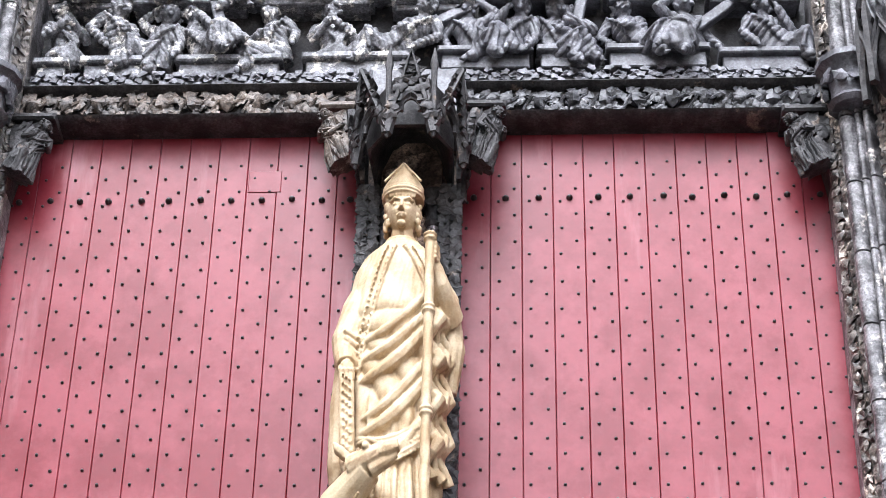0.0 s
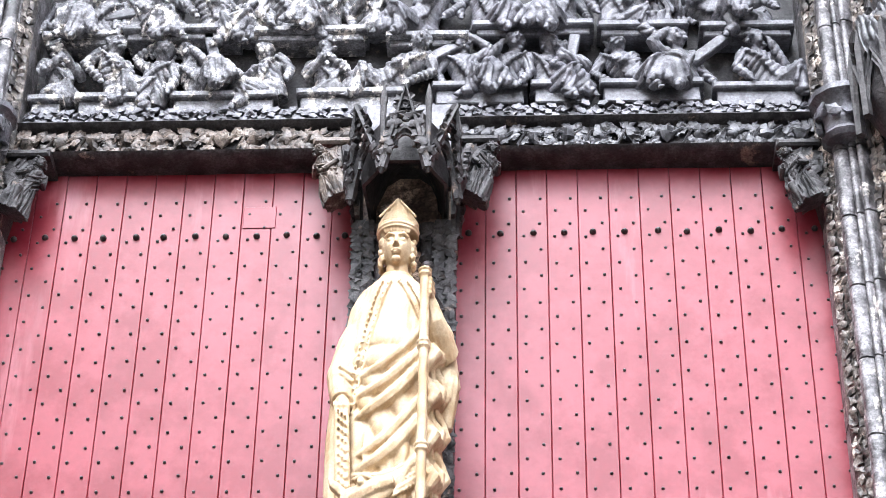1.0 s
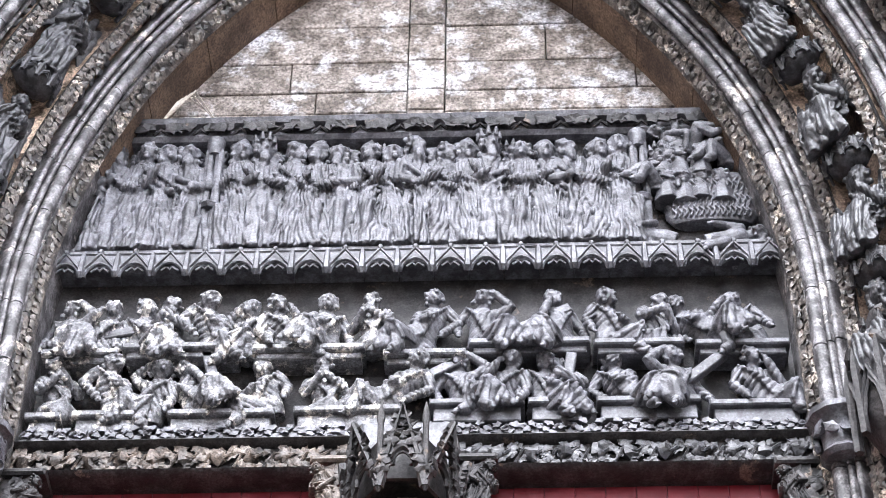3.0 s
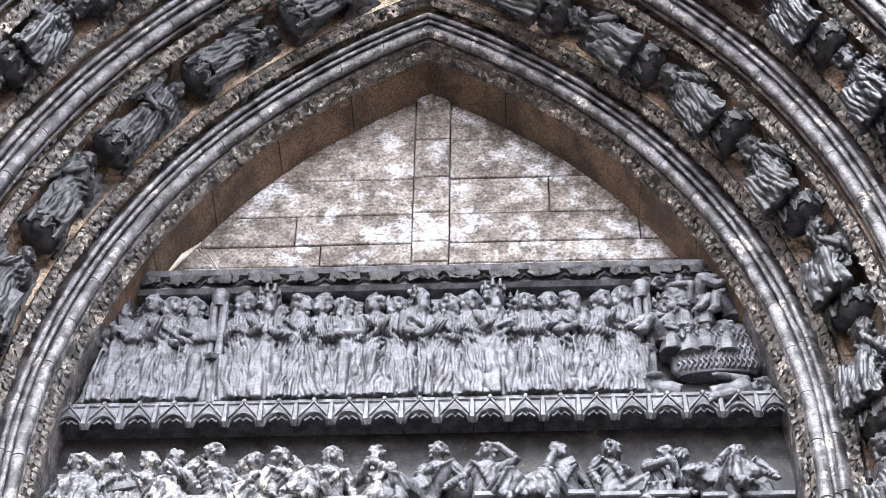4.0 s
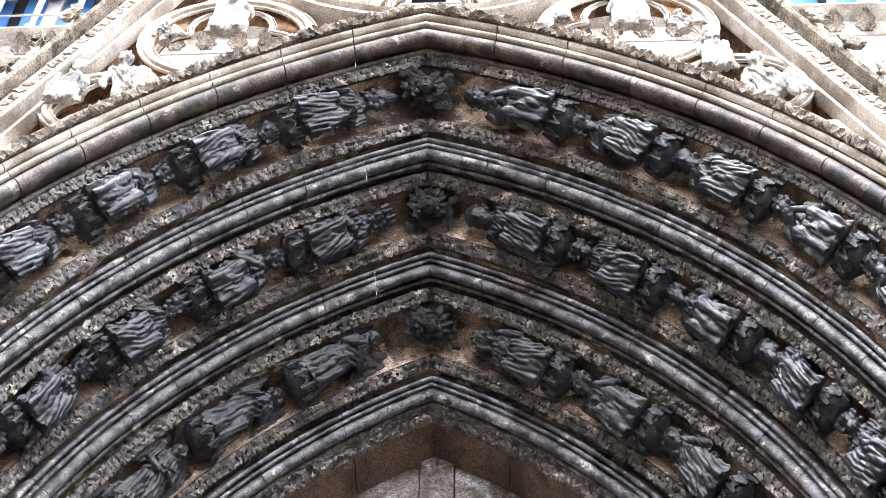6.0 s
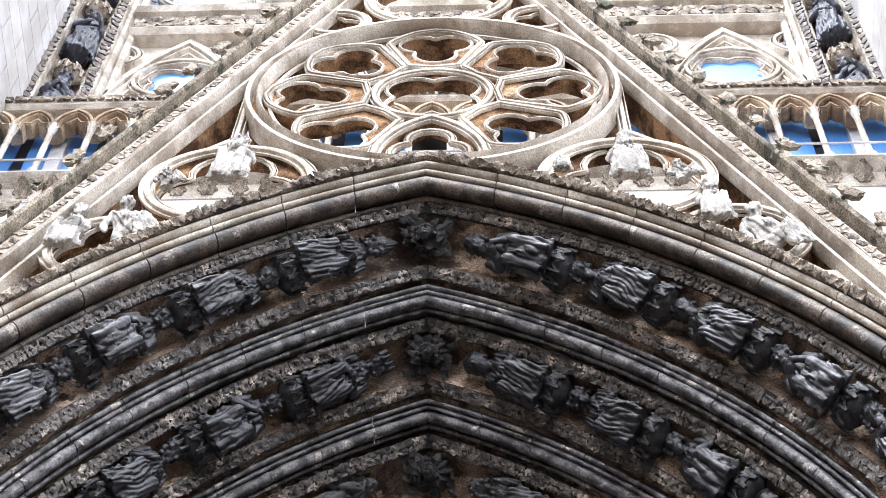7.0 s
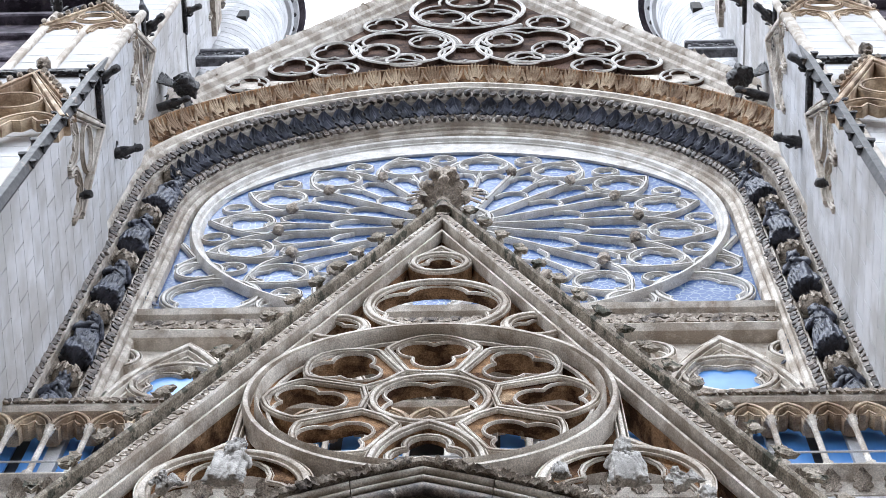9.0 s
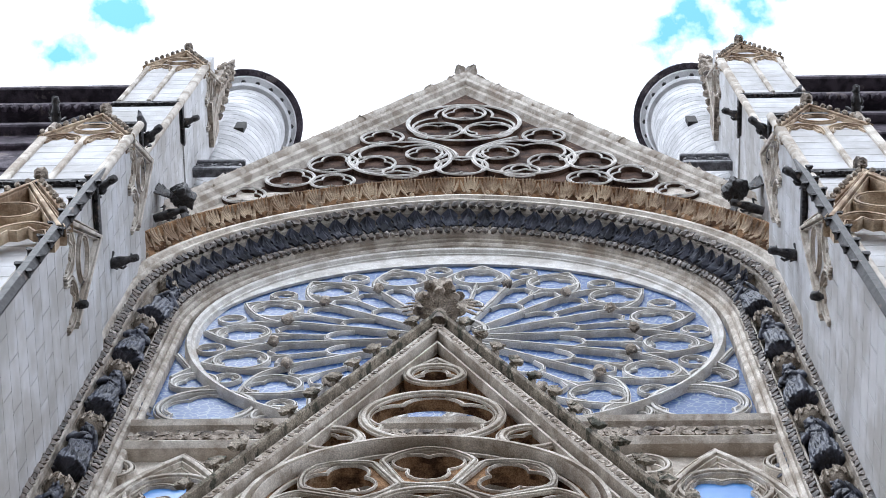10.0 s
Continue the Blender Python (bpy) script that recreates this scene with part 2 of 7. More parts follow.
# ---- mesh tools ----
class Shape:
    """Vertices and faces gathered from simple solids."""

    def __init__(self):
        self.v, self.f = [], []

    def add(self, verts, faces):
        o = len(self.v)
        self.v += [tuple(p) for p in verts]
        self.f += [tuple(i + o for i in f) for f in faces]
        return self

    def box(self, x0, x1, y0, y1, z0, z1, cut=0.0):
        c = min(cut, (x1 - x0) / 3, (z1 - z0) / 3)
        if c <= 0:
            p = [(x, y, z) for y in (y0, y1) for x, z in ((x0, z0), (x1, z0), (x1, z1), (x0, z1))]
            return self.add(p, [(0, 1, 2, 3), (7, 6, 5, 4), (0, 4, 5, 1), (1, 5, 6, 2), (2, 6, 7, 3), (3, 7, 4, 0)])
        p = [(x, y0, z) for x, z in ((x0 + c, z0 + c), (x1 - c, z0 + c), (x1 - c, z1 - c), (x0 + c, z1 - c))]
        p += [(x, y, z) for y in (y0 + c, y1) for x, z in ((x0, z0), (x1, z0), (x1, z1), (x0, z1))]
        f = [(0, 1, 2, 3), (11, 10, 9, 8)]
        for a in (0, 4):
            f += [(a + i, a + 4 + i, a + 4 + (i + 1) % 4, a + (i + 1) % 4) for i in range(4)]
        return self.add(p, f)

    def grid(self, rings, loop=True, caps=True):
        n, k = len(rings), len(rings[0])
        f = []
        for a in range(n - 1):
            for b in range(k if loop else k - 1):
                c = (b + 1) % k
                f.append((a * k + b, a * k + c, (a + 1) * k + c, (a + 1) * k + b))
        if caps and loop:
            f += [tuple(range(k - 1, -1, -1)), tuple(range((n - 1) * k, n * k))]
        return self.add([p for r in rings for p in r], f)

    def tube(self, pts, radii, segs=8, flat=1.0):
        pts = [Vector(p) for p in pts]
        if isinstance(radii, (int, float)):
            radii = [radii] * len(pts)
        rings, up = [], None
        for i, p in enumerate(pts):
            d = (pts[min(i + 1, len(pts) - 1)] - pts[max(i - 1, 0)]).normalized()
            if up is None:
                up = Vector((0, 1, 0)) if abs(d.y) < 0.9 else Vector((1, 0, 0))
            s = d.cross(up).normalized()
            up = s.cross(d).normalized()
            rings.append([p + (s * math.cos(a) + up * math.sin(a) * flat) * radii[i] for a in (2 * math.pi * j / segs for j in range(segs))])
        return self.grid(rings)

    def ball(self, c, r, segs=12, rows=8, turn=None, lump=0.0, seed=0):
        if isinstance(r, (int, float)):
            r = (r, r, r)
        rings = []
        for i in range(rows + 1):
            b = math.pi * (0.02 + 0.96 * i / rows)
            ring = []
            for j in range(segs):
                a = 2 * math.pi * j / segs
                p = Vector((math.cos(a) * math.sin(b), math.sin(a) * math.sin(b), -math.cos(b)))
                if lump:
                    p *= 1 + lump * noise.noise(p * 4 + Vector((seed * 3.1, 0, 0)))
                p = Vector((p.x * r[0], p.y * r[1], p.z * r[2]))
                ring.append(Vector(c) + (turn @ p if turn else p))
            rings.append(ring)
        return self.grid(rings)

    def sweep(self, path, prof, closed=False, caps=True):
        """A profile of (outward, depth) along a path of (x, z), mitred. Outward is to the right of the way."""
        n, rings = len(path), []
        for i in range(n):
            a, p, z = (Vector(path[(i + k) % n]) if closed else Vector(path[min(max(i + k, 0), n - 1)]) for k in (-1, 0, 1))
            d1, d2 = p - a, z - p
            d1 = d1.normalized() if d1.length > 1e-9 else d2.normalized()
            d2 = d2.normalized() if d2.length > 1e-9 else d1
            n1, n2 = Vector((d1.y, -d1.x)), Vector((d2.y, -d2.x))
            m = n1 + n2
            m = m / max(0.35, m.length_squared / 2) if m.length > 1e-6 else n1
            rings.append([(p.x + m.x * o, y, p.y + m.y * o) for o, y in prof])
        if closed:
            rings.append(rings[0])
        return self.grid(rings, True, caps and not closed)

    def moved(self, m):
        self.v = [tuple(m @ Vector(p)) for p in self.v]
        return self

    def joined(self, other, m=None):
        return self.add([m @ Vector(p) for p in other.v] if m else other.v, other.f)

    def roughen(self, amount, scale, seed=0):
        o = Vector((seed * 7.3, seed * 1.7, 0))
        self.v = [tuple(Vector(p) + noise.noise_vector(Vector(p) * scale + o) * amount) for p in self.v]
        return self

    def mesh(self, name, material, sharp=38):
        me = bpy.data.meshes.new(name)
        me.from_pydata(self.v, [], self.f)
        me.materials.append(material)
        me.polygons.foreach_set("use_smooth", [True] * len(me.polygons))
        me.set_sharp_from_angle(angle=radians(sharp))
        return me


def holder(name, at, label, category, group="", kind=""):
    ob = new(name)
    ob.empty_display_size = 0.1
    ob.matrix_basis = Matrix.Translation(at)
    return tagged(ob, label, category, group, kind)


def part(name, shape, material, parent, label="", sharp=38, local=False):
    """One mesh object under a thing or a part; its shape is given in world places unless local."""
    me = shape if isinstance(shape, bpy.types.Mesh) else shape.mesh(name, material, sharp)
    ob = new(name, me)
    ob.parent = parent
    if not local and parent.parent is None:
        ob.matrix_parent_inverse = parent.matrix_basis.inverted()
    return tagged(ob, label)


def solid(name, shape, material, label="", category="", group="", kind="", sharp=38, at=None):
    """One mesh as a thing of its own."""
    ob = new(name, shape if isinstance(shape, bpy.types.Mesh) else shape.mesh(name, material, sharp))
    if at is not None:
        ob.matrix_basis = at
    return tagged(ob, label, category, group, kind)


def carved(shape, name, material, voxel=0.007, smooth=1, crease=0.0, seed=0, lay=0, fine=75.0, calm=None):
    """Fuses the overlapping solids of a figure into one skin, as if cut from one stone, and cuts long folds of cloth into it;
    lay leans the folds (0: upright), calm is a (place, radius) such as a face that stays smooth."""
    tmp = bpy.data.objects.new("block", shape.mesh("block", material))
    scene.collection.objects.link(tmp)
    fuse = tmp.modifiers.new("fuse", "REMESH")
    fuse.mode, fuse.voxel_size, fuse.use_smooth_shade = "VOXEL", voxel, True
    soft_skin = tmp.modifiers.new("soften", "SMOOTH")
    soft_skin.factor, soft_skin.iterations = 0.5, smooth
    deps = bpy.context.evaluated_depsgraph_get()
    me = bpy.data.meshes.new_from_object(tmp.evaluated_get(deps))
    me.name = name
    me.materials.clear()
    me.materials.append(material)
    old = tmp.data
    bpy.data.objects.remove(tmp)
    bpy.data.meshes.remove(old)
    me.polygons.foreach_set("use_smooth", [True] * len(me.polygons))
    if crease:
        n = len(me.vertices)
        co, no = np.empty(n * 3), np.empty(n * 3)
        me.vertices.foreach_get("co", co)
        me.vertices.foreach_get("normal", no)
        co, no = co.reshape(-1, 3), no.reshape(-1, 3)
        cut = np.empty(n)
        for i in range(n):
            x, y, z = co[i]
            warp = noise.noise_vector(Vector((x, y, z)) * 7 + Vector((seed * 3.7, 0, 0)))
            along = math.atan2(x, 0.12 - y) * 0.14 if lay == 0 else x * math.cos(lay) + z * math.sin(lay) + 1.2 * x * z + 0.3 * y
            depth = 0.35 + 0.65 * abs(noise.noise(Vector((x, y, z * 0.5)) * 6 + Vector((0, seed * 2.3, 0)))) * 2
            cut[i] = (abs(math.sin(along * fine + warp.x * 2.6 + 0.8 * warp.y)) ** 0.6 - 0.7) * min(1.0, depth)
        amount = cut * crease
        if calm is not None:
            amount *= np.clip((np.linalg.norm(co - np.array(calm[0]), axis=1) - calm[1]) / (0.3 * calm[1]), 0.15, 1)
        me.vertices.foreach_set("co", (co + no * amount[:, None]).ravel())
        me.update()
    return me


def circle(cx, cz, r, n=48, a0=0.0, a1=360.0):
    """Points of an arc in the plane of the front, the way that sweeps count as outward on the outside."""
    return [(cx + r * math.cos(radians(a0 + (a1 - a0) * i / n)), cz + r * math.sin(radians(a0 + (a1 - a0) * i / n))) for i in range(n if abs(a1 - a0) > 359 else n + 1)]


def rib(w, d, y):
    """A moulded tracery bar: a middle roll between two grooves and two fillets; w its half width, d its depth behind y."""
    half = [(1.0, None), (1.0, 0.45), (0.93, 0.35), (0.80, 0.35), (0.74, 2.0), (0.42, 2.0), (0.36, 0.1), (0.18, 0.0)]
    right = [(w * a, y + d if b is None else min(y + w * b, y + d * 0.85)) for a, b in half]
    return right + [(-a, b) for a, b in right[::-1]]


def foil(cx, cz, r, lobes, turn=90.0, n=10, k=None):
    """The outline of a trefoil, quatrefoil and so on, with pointed cusps."""
    k = k or (0.5 if lobes > 3 else 0.46)
    rr = r * (1 - k)
    half = 180.0 / lobes
    out = []
    spread = 90 + half - math.degrees(math.acos(k * math.sin(radians(half)) / (1 - k)))
    for i in range(lobes):
        a = turn + 360.0 * i / lobes
        ox, oz = cx + r * k * math.cos(radians(a)), cz + r * k * math.sin(radians(a))
        q = circle(ox, oz, rr, n, a - spread, a + spread)
        out += q
    return out


def foiled_ring(S, cx, cz, r, lobes, y, depth, w, turn=90.0, plate=True):
    """A ring with a cusped foil inside it, the space between the two closed by a sunk plate."""
    S.sweep(circle(cx, cz, r, 44), rib(w, depth, y), True)
    inner = foil(cx, cz, r - w * 1.1, lobes, turn)
    S.sweep(inner, rib(w * 0.55, depth * 0.8, y + w * 1.0), True)
    if plate:
        rings = []
        for x, z in inner + inner[:1]:
            a = math.atan2(z - cz, x - cx)
            ox, oz = cx + r * math.cos(a), cz + r * math.sin(a)
            rings.append([(x, y + w * 1.7, z), (ox, y + w * 1.7, oz), (ox, y + depth * 0.95, oz), (x, y + depth * 0.95, z)])
        S.grid(rings, True, False)
    return S


def pointed(cx, z0, half, rise, n=9, tilt=0.0):
    """A pointed arch, from its left foot to its right one."""
    R = (half * half + rise * rise) / (2 * half)
    am = math.atan2(rise, R - half)
    right = [(cx + half - R + R * math.cos(am * i / n), z0 + R * math.sin(am * i / n)) for i in range(n + 1)]
    left = [(2 * cx - x, z) for x, z in right]
    return left + right[-2::-1]


LEAF_EDGE = (1.0, 0.62, 0.88, 0.56, 0.72, 0.66, 0.72, 0.56, 0.88, 0.62)


def star_leaf(S, p, u, v, w, size, rng, lobes=5, rise=0.8):
    """A small undercut ivy-like leaf with a raised rib, on a surface with the ways u, v and the normal w."""
    n = len(LEAF_EDGE)
    t = rng.choice((0.7, 2.4, 3.9, 5.5)) + rng.uniform(-0.4, 0.4)
    lift = [rng.uniform(0.3, 1.0) for _ in range(n)]
    lo, hi = [], []
    cu, su = math.cos(t), math.sin(t)
    f, g = u * cu + v * su, v * cu - u * su
    for i in range(n):
        a = 2 * math.pi * i / n
        r = size * LEAF_EDGE[i] * rng.uniform(0.9, 1.15)
        d = f * (math.cos(a) * 1.25) + g * (math.sin(a) * 0.95)
        lo.append(p + d * r * 0.6 - w * size * 0.12)
        hi.append(p + d * r + w * size * rise * (0.35 + 0.4 * lift[i]))
    top = p + w * size * rise * (0.95 if rng.random() < 0.6 else 0.3)
    k = len(S.v)
    S.v += [tuple(q) for q in lo + hi] + [tuple(top)]
    for i in range(n):
        j = (i + 1) % n
        S.f += [(k + i, k + j, k + n + j, k + n + i), (k + n + i, k + n + j, k + 2 * n)]


def acanthus(S, p, u, v, w, length, width, curl, rng):
    """A large upright leaf: stands along v, curls forward along w at its tip, lobed at the edges."""
    rows = 7
    front, back = [], []
    for i in range(rows):
        t = i / (rows - 1)
        wd = width * (0.45 + 0.75 * math.sin(math.pi * min(1, t * 0.9 + 0.08))) * (1.0 if i % 2 == 0 else 0.72) * (0.35 if i == rows - 1 else 1)
        out = curl * t ** 2.4
        rise = length * (t - 0.18 * t ** 3)
        c = p + v * rise + w * out
        front.append([c - u * wd + w * width * 0.10, c - u * wd * 0.5 - w * width * 0.1, c + w * width * 0.25, c + u * wd * 0.5 - w * width * 0.1, c + u * wd + w * width * 0.10])
        back.append([q - w * width * 0.3 for q in front[-1]])
    rings = [f + b[::-1] for f, b in zip(front, back)]
    S.grid(rings)


def fan_leaf(S, p, u, v, w, length, width, rng):
    """A palm-like leaf: fingers that fan out from the foot along v and curl forward along w at their tips, a knob at the foot."""
    for k in range(7):
        t = (k - 3) / 3
        d = (v * (1 - 0.35 * t * t) + u * (t * width / length * 1.15)).normalized()
        L = length * (1 - 0.18 * t * t) * rng.uniform(0.94, 1.04)
        S.tube([p + u * t * width * 0.18, p + d * L * 0.45 - w * 0.01, p + d * L * 0.8 + w * length * 0.10, p + d * L + w * length * 0.30], [width * 0.08, width * 0.15, width * 0.19, width * 0.07], 6, 0.6)
    S.ball(p + v * length * 0.12 + w * 0.05, (width * 0.28, width * 0.28, width * 0.28), 7, 5, None, 0.6, 3)


# ---- carved figures: each is one plain mesh, upright along z, facing -y ----
def drape(S, spine, widths, depths, seed, folds=0.12, segs=56, rows=44):
    """A draped body lofted along a spine, its cloth in ridged folds."""
    rng = random.Random(seed)
    spine, widths, depths = [spine[0]] + list(spine), [widths[0] * 0.6] + list(widths), [depths[0] * 0.6] + list(depths)
    waves = [(rng.choice((5, 6, 7, 8, 9)), rng.uniform(0, 6.28), rng.uniform(-4, 4), rng.uniform(0.5, 1)) for _ in range(3)]
    t_in = np.r_[0.0, np.linspace(0.012, 1, len(spine) - 1)]
    rings = []
    for i in range(rows + 1):
        t = i / rows
        c = Vector([float(np.interp(t, t_in, [p[k] for p in spine])) for k in range(3)])
        e = 0.04
        d = Vector([float(np.interp(min(t + e, 1), t_in, [p[k] for p in spine])) - float(np.interp(max(t - e, 0), t_in, [p[k] for p in spine])) for k in range(3)]).normalized()
        sx = Vector((1, 0, 0))
        sy = d.cross(sx).normalized()
        w, dp = float(np.interp(t, t_in, widths)), float(np.interp(t, t_in, depths))
        amp = folds * (1.15 - t)
        ring = []
        for j in range(segs):
            a = 2 * math.pi * j / segs
            f = sum(k * (abs(math.sin(n * a / 2 + ph + tw * t)) - 0.6) for n, ph, tw, k in waves)
            q = Vector((math.cos(a) * 1.6, math.sin(a) * 1.6, t * 2.6 + 0.5 * math.cos(a + waves[0][1]))) + Vector((seed * 1.37, 0, 0))
            crease = 0.9 - 2.8 * abs(noise.noise(q * 2.1)) - 1.2 * abs(noise.noise(q * 4.3))
            r = 1 + amp * f * 0.7 + folds * 1.0 * crease
            ring.append(c + sx * (math.cos(a) * w * r) + sy * (math.sin(a) * dp * r))
        rings.append(ring)
    return S.grid(rings)


def head(S, c, h, seed, hair=True, hat="", tilt=(0, 0, 0), beard=False):
    rng = random.Random(seed)
    R = Euler([radians(a) for a in tilt]).to_matrix()
    c = Vector(c)

    def at(x, y, z):
        return c + R @ Vector((x, y, z)) * h

    S.ball(c, (0.40 * h, 0.46 * h, 0.52 * h), 12, 9, R)
    S.tube([at(0, -0.42, 0.14), at(0, -0.53, -0.06), at(0, -0.44, -0.12)], [0.05 * h, 0.09 * h, 0.06 * h], 6)
    S.tube([at(-0.26, -0.37, 0.16), at(0, -0.45, 0.2), at(0.26, -0.37, 0.16)], 0.06 * h, 5)
    S.ball(at(0, -0.40, -0.28), (0.15 * h, 0.07 * h, 0.05 * h), 8, 5, R)
    S.ball(at(0, -0.33, -0.42), (0.16 * h, 0.12 * h, 0.12 * h), 8, 5, R)
    if hair:
        S.ball(at(0, 0.1, 0.12), (0.5 * h, 0.46 * h, 0.52 * h), 14, 9, R, 0.5, seed)
        for k in range(7):
            a = radians(200 + k * 140 / 6.0 + rng.uniform(-6, 6)) + math.pi / 2 * 0
            x = math.cos(a) * 0.5
            S.ball(at(-0.46 + 0.92 * (k % 2), rng.uniform(-0.2, 0.2), 0.3 - 0.13 * k), (0.14 * h, 0.16 * h, 0.13 * h), 7, 5, R, 0.4, k)
    if beard:
        S.ball(at(0, -0.3, -0.52), (0.27 * h, 0.2 * h, 0.34 * h), 9, 6, R, 0.5, seed + 5)
    if hat == "crown":
        for k in range(9):
            a = 2 * math.pi * k / 9
            S.tube([at(0.46 * math.cos(a), 0.5 * math.sin(a), 0.28), at(0.52 * math.cos(a), 0.56 * math.sin(a), 0.72)], [0.16 * h, 0.07 * h], 5)
    if hat == "mitre":
        S.tube([at(0, 0.05, 0.2), at(0, 0.05, 0.5), at(0, 0.05, 1.15)], [0.52 * h, 0.5 * h, 0.04 * h], 10, 0.8)
    if hat == "veil":
        S.ball(at(0, 0.12, 0.05), (0.56 * h, 0.52 * h, 0.68 * h), 12, 8, R, 0.25, seed)


def limb(S, pts, r0, r1, hand=0.0, seed=0):
    n = len(pts)
    path, rad = [], []
    for i in range(n - 1):
        for k in range(4):
            t = k / 4
            path.append(Vector(pts[i]).lerp(Vector(pts[i + 1]), t))
            rad.append((r0 + (r1 - r0) * (i + t) / (n - 1)) * (1 + 0.05 * math.sin(9 * (i + t) + seed)))
    path.append(Vector(pts[-1]))
    rad.append(r1)
    S.tube(path, rad, 8)
    if hand:
        d = (Vector(pts[-1]) - Vector(pts[-2])).normalized()
        S.ball(Vector(pts[-1]) + d * hand * 0.6, (hand * 0.7, hand * 0.6, hand), 8, 6)
        for k in (-0.5, 0, 0.5):
            b = Vector(pts[-1]) + d * hand * 1.2 + Vector((k * hand * 0.7, 0, 0))
            S.tube([b - d * hand * 0.5, b + d * hand * 0.5], hand * 0.25, 5)


def swags(S, h, w, dp, seed, n=5):
    """Rolled folds of a mantle that cross the body from one shoulder to the other hip."""
    rng = random.Random(seed)
    side = rng.choice((-1, 1))
    for k in range(n):
        z0, z1 = h * (0.80 - 0.07 * k), h * (0.56 - 0.09 * k)
        pts = []
        for i in range(9):
            t = i / 8
            a = math.pi * (1.02 + 0.96 * t)
            z = z0 + (z1 - z0) * t - h * 0.045 * math.sin(math.pi * t)
            pts.append((side * math.cos(a) * w * 1.03, math.sin(a) * dp * 1.06, z))
        S.tube(pts, [h * 0.010] + [h * rng.uniform(0.014, 0.022) for _ in range(7)] + [h * 0.010], 6)


def wing(S, root, side, h):
    """A folded wing: overlapping long feathers that sweep down and out behind the shoulder."""
    for k in range(7):
        a = radians(78 - 21 * k)
        L = h * (0.38 + 0.035 * k)
        p0 = Vector(root) + Vector((side * 0.01 * h * k, 0.004 * h * k, -0.012 * h * k))
        d = Vector((side * math.cos(a), 0.12, math.sin(a)))
        S.tube([p0, p0 + d * L * 0.45, p0 + d * L * 0.85, p0 + d * L], [h * 0.04, h * 0.052, h * 0.045, h * 0.012], 7, 0.3)


def standing(h, seed, wings=False, hat="", beard=False, lean=0.0):
    rng = random.Random(seed)
    S = Shape()
    s = rng.uniform(-0.05, 0.05) * h
    sp = [(0, -0.02 * h, 0), (s * 0.5, -0.02 * h, 0.2 * h), (s, 0, 0.45 * h), (s * 0.4, 0, 0.65 * h), (lean * h, 0, 0.78 * h), (lean * h, 0, 0.83 * h), (lean * h, 0, 0.88 * h)]
    drape(S, sp, [v * h for v in (0.20, 0.175, 0.15, 0.115, 0.125, 0.09, 0.035)], [v * h for v in (0.15, 0.145, 0.12, 0.085, 0.085, 0.065, 0.035)], seed, 0.20)
    kn = rng.choice((-1, 1))
    S.tube([(kn * 0.07 * h, -0.03 * h, 0.46 * h), (kn * 0.09 * h, -0.16 * h, 0.34 * h), (kn * 0.08 * h, -0.15 * h, 0.14 * h), (kn * 0.08 * h, -0.13 * h, 0.0)], [0.04 * h, 0.05 * h, 0.036 * h, 0.030 * h], 9)
    swags(S, h, 0.135 * h, 0.10 * h, seed, rng.choice((3, 4, 5)))
    for k in range(7):
        x = h * (-0.15 + 0.05 * k + rng.uniform(-0.012, 0.012))
        y = -math.sqrt(max(0.01, 1 - (x / (0.19 * h)) ** 2))
        S.tube([(x * 0.45 - kn * 0.04 * h, 0.105 * y * h, rng.uniform(0.46, 0.58) * h), (x + 0.02 * h * math.sin(seed + k), 0.155 * y * h, 0.25 * h), (x * 1.1, 0.17 * y * h, 0.005 * h)], [0.006 * h, 0.014 * h, 0.021 * h], 6)
    head(S, (lean * h, -0.03 * h, 0.93 * h), 0.165 * h, seed, True, hat, (rng.uniform(-14, 10), rng.uniform(-10, 10), rng.uniform(-35, 35)), beard)
    for side in (-1, 1):
        hx, hz = side * rng.uniform(0.0, 0.12) * h, rng.uniform(0.52, 0.72) * h
        limb(S, [(side * 0.125 * h, 0, 0.79 * h), (side * 0.17 * h, -0.04 * h, 0.60 * h), (hx, -0.15 * h, hz)], 0.05 * h, 0.032 * h, 0.03 * h, seed)
    if wings:
        for side in (-1, 1):
            wing(S, (side * 0.10 * h, 0.03 * h, 0.70 * h), side, h)
    return S


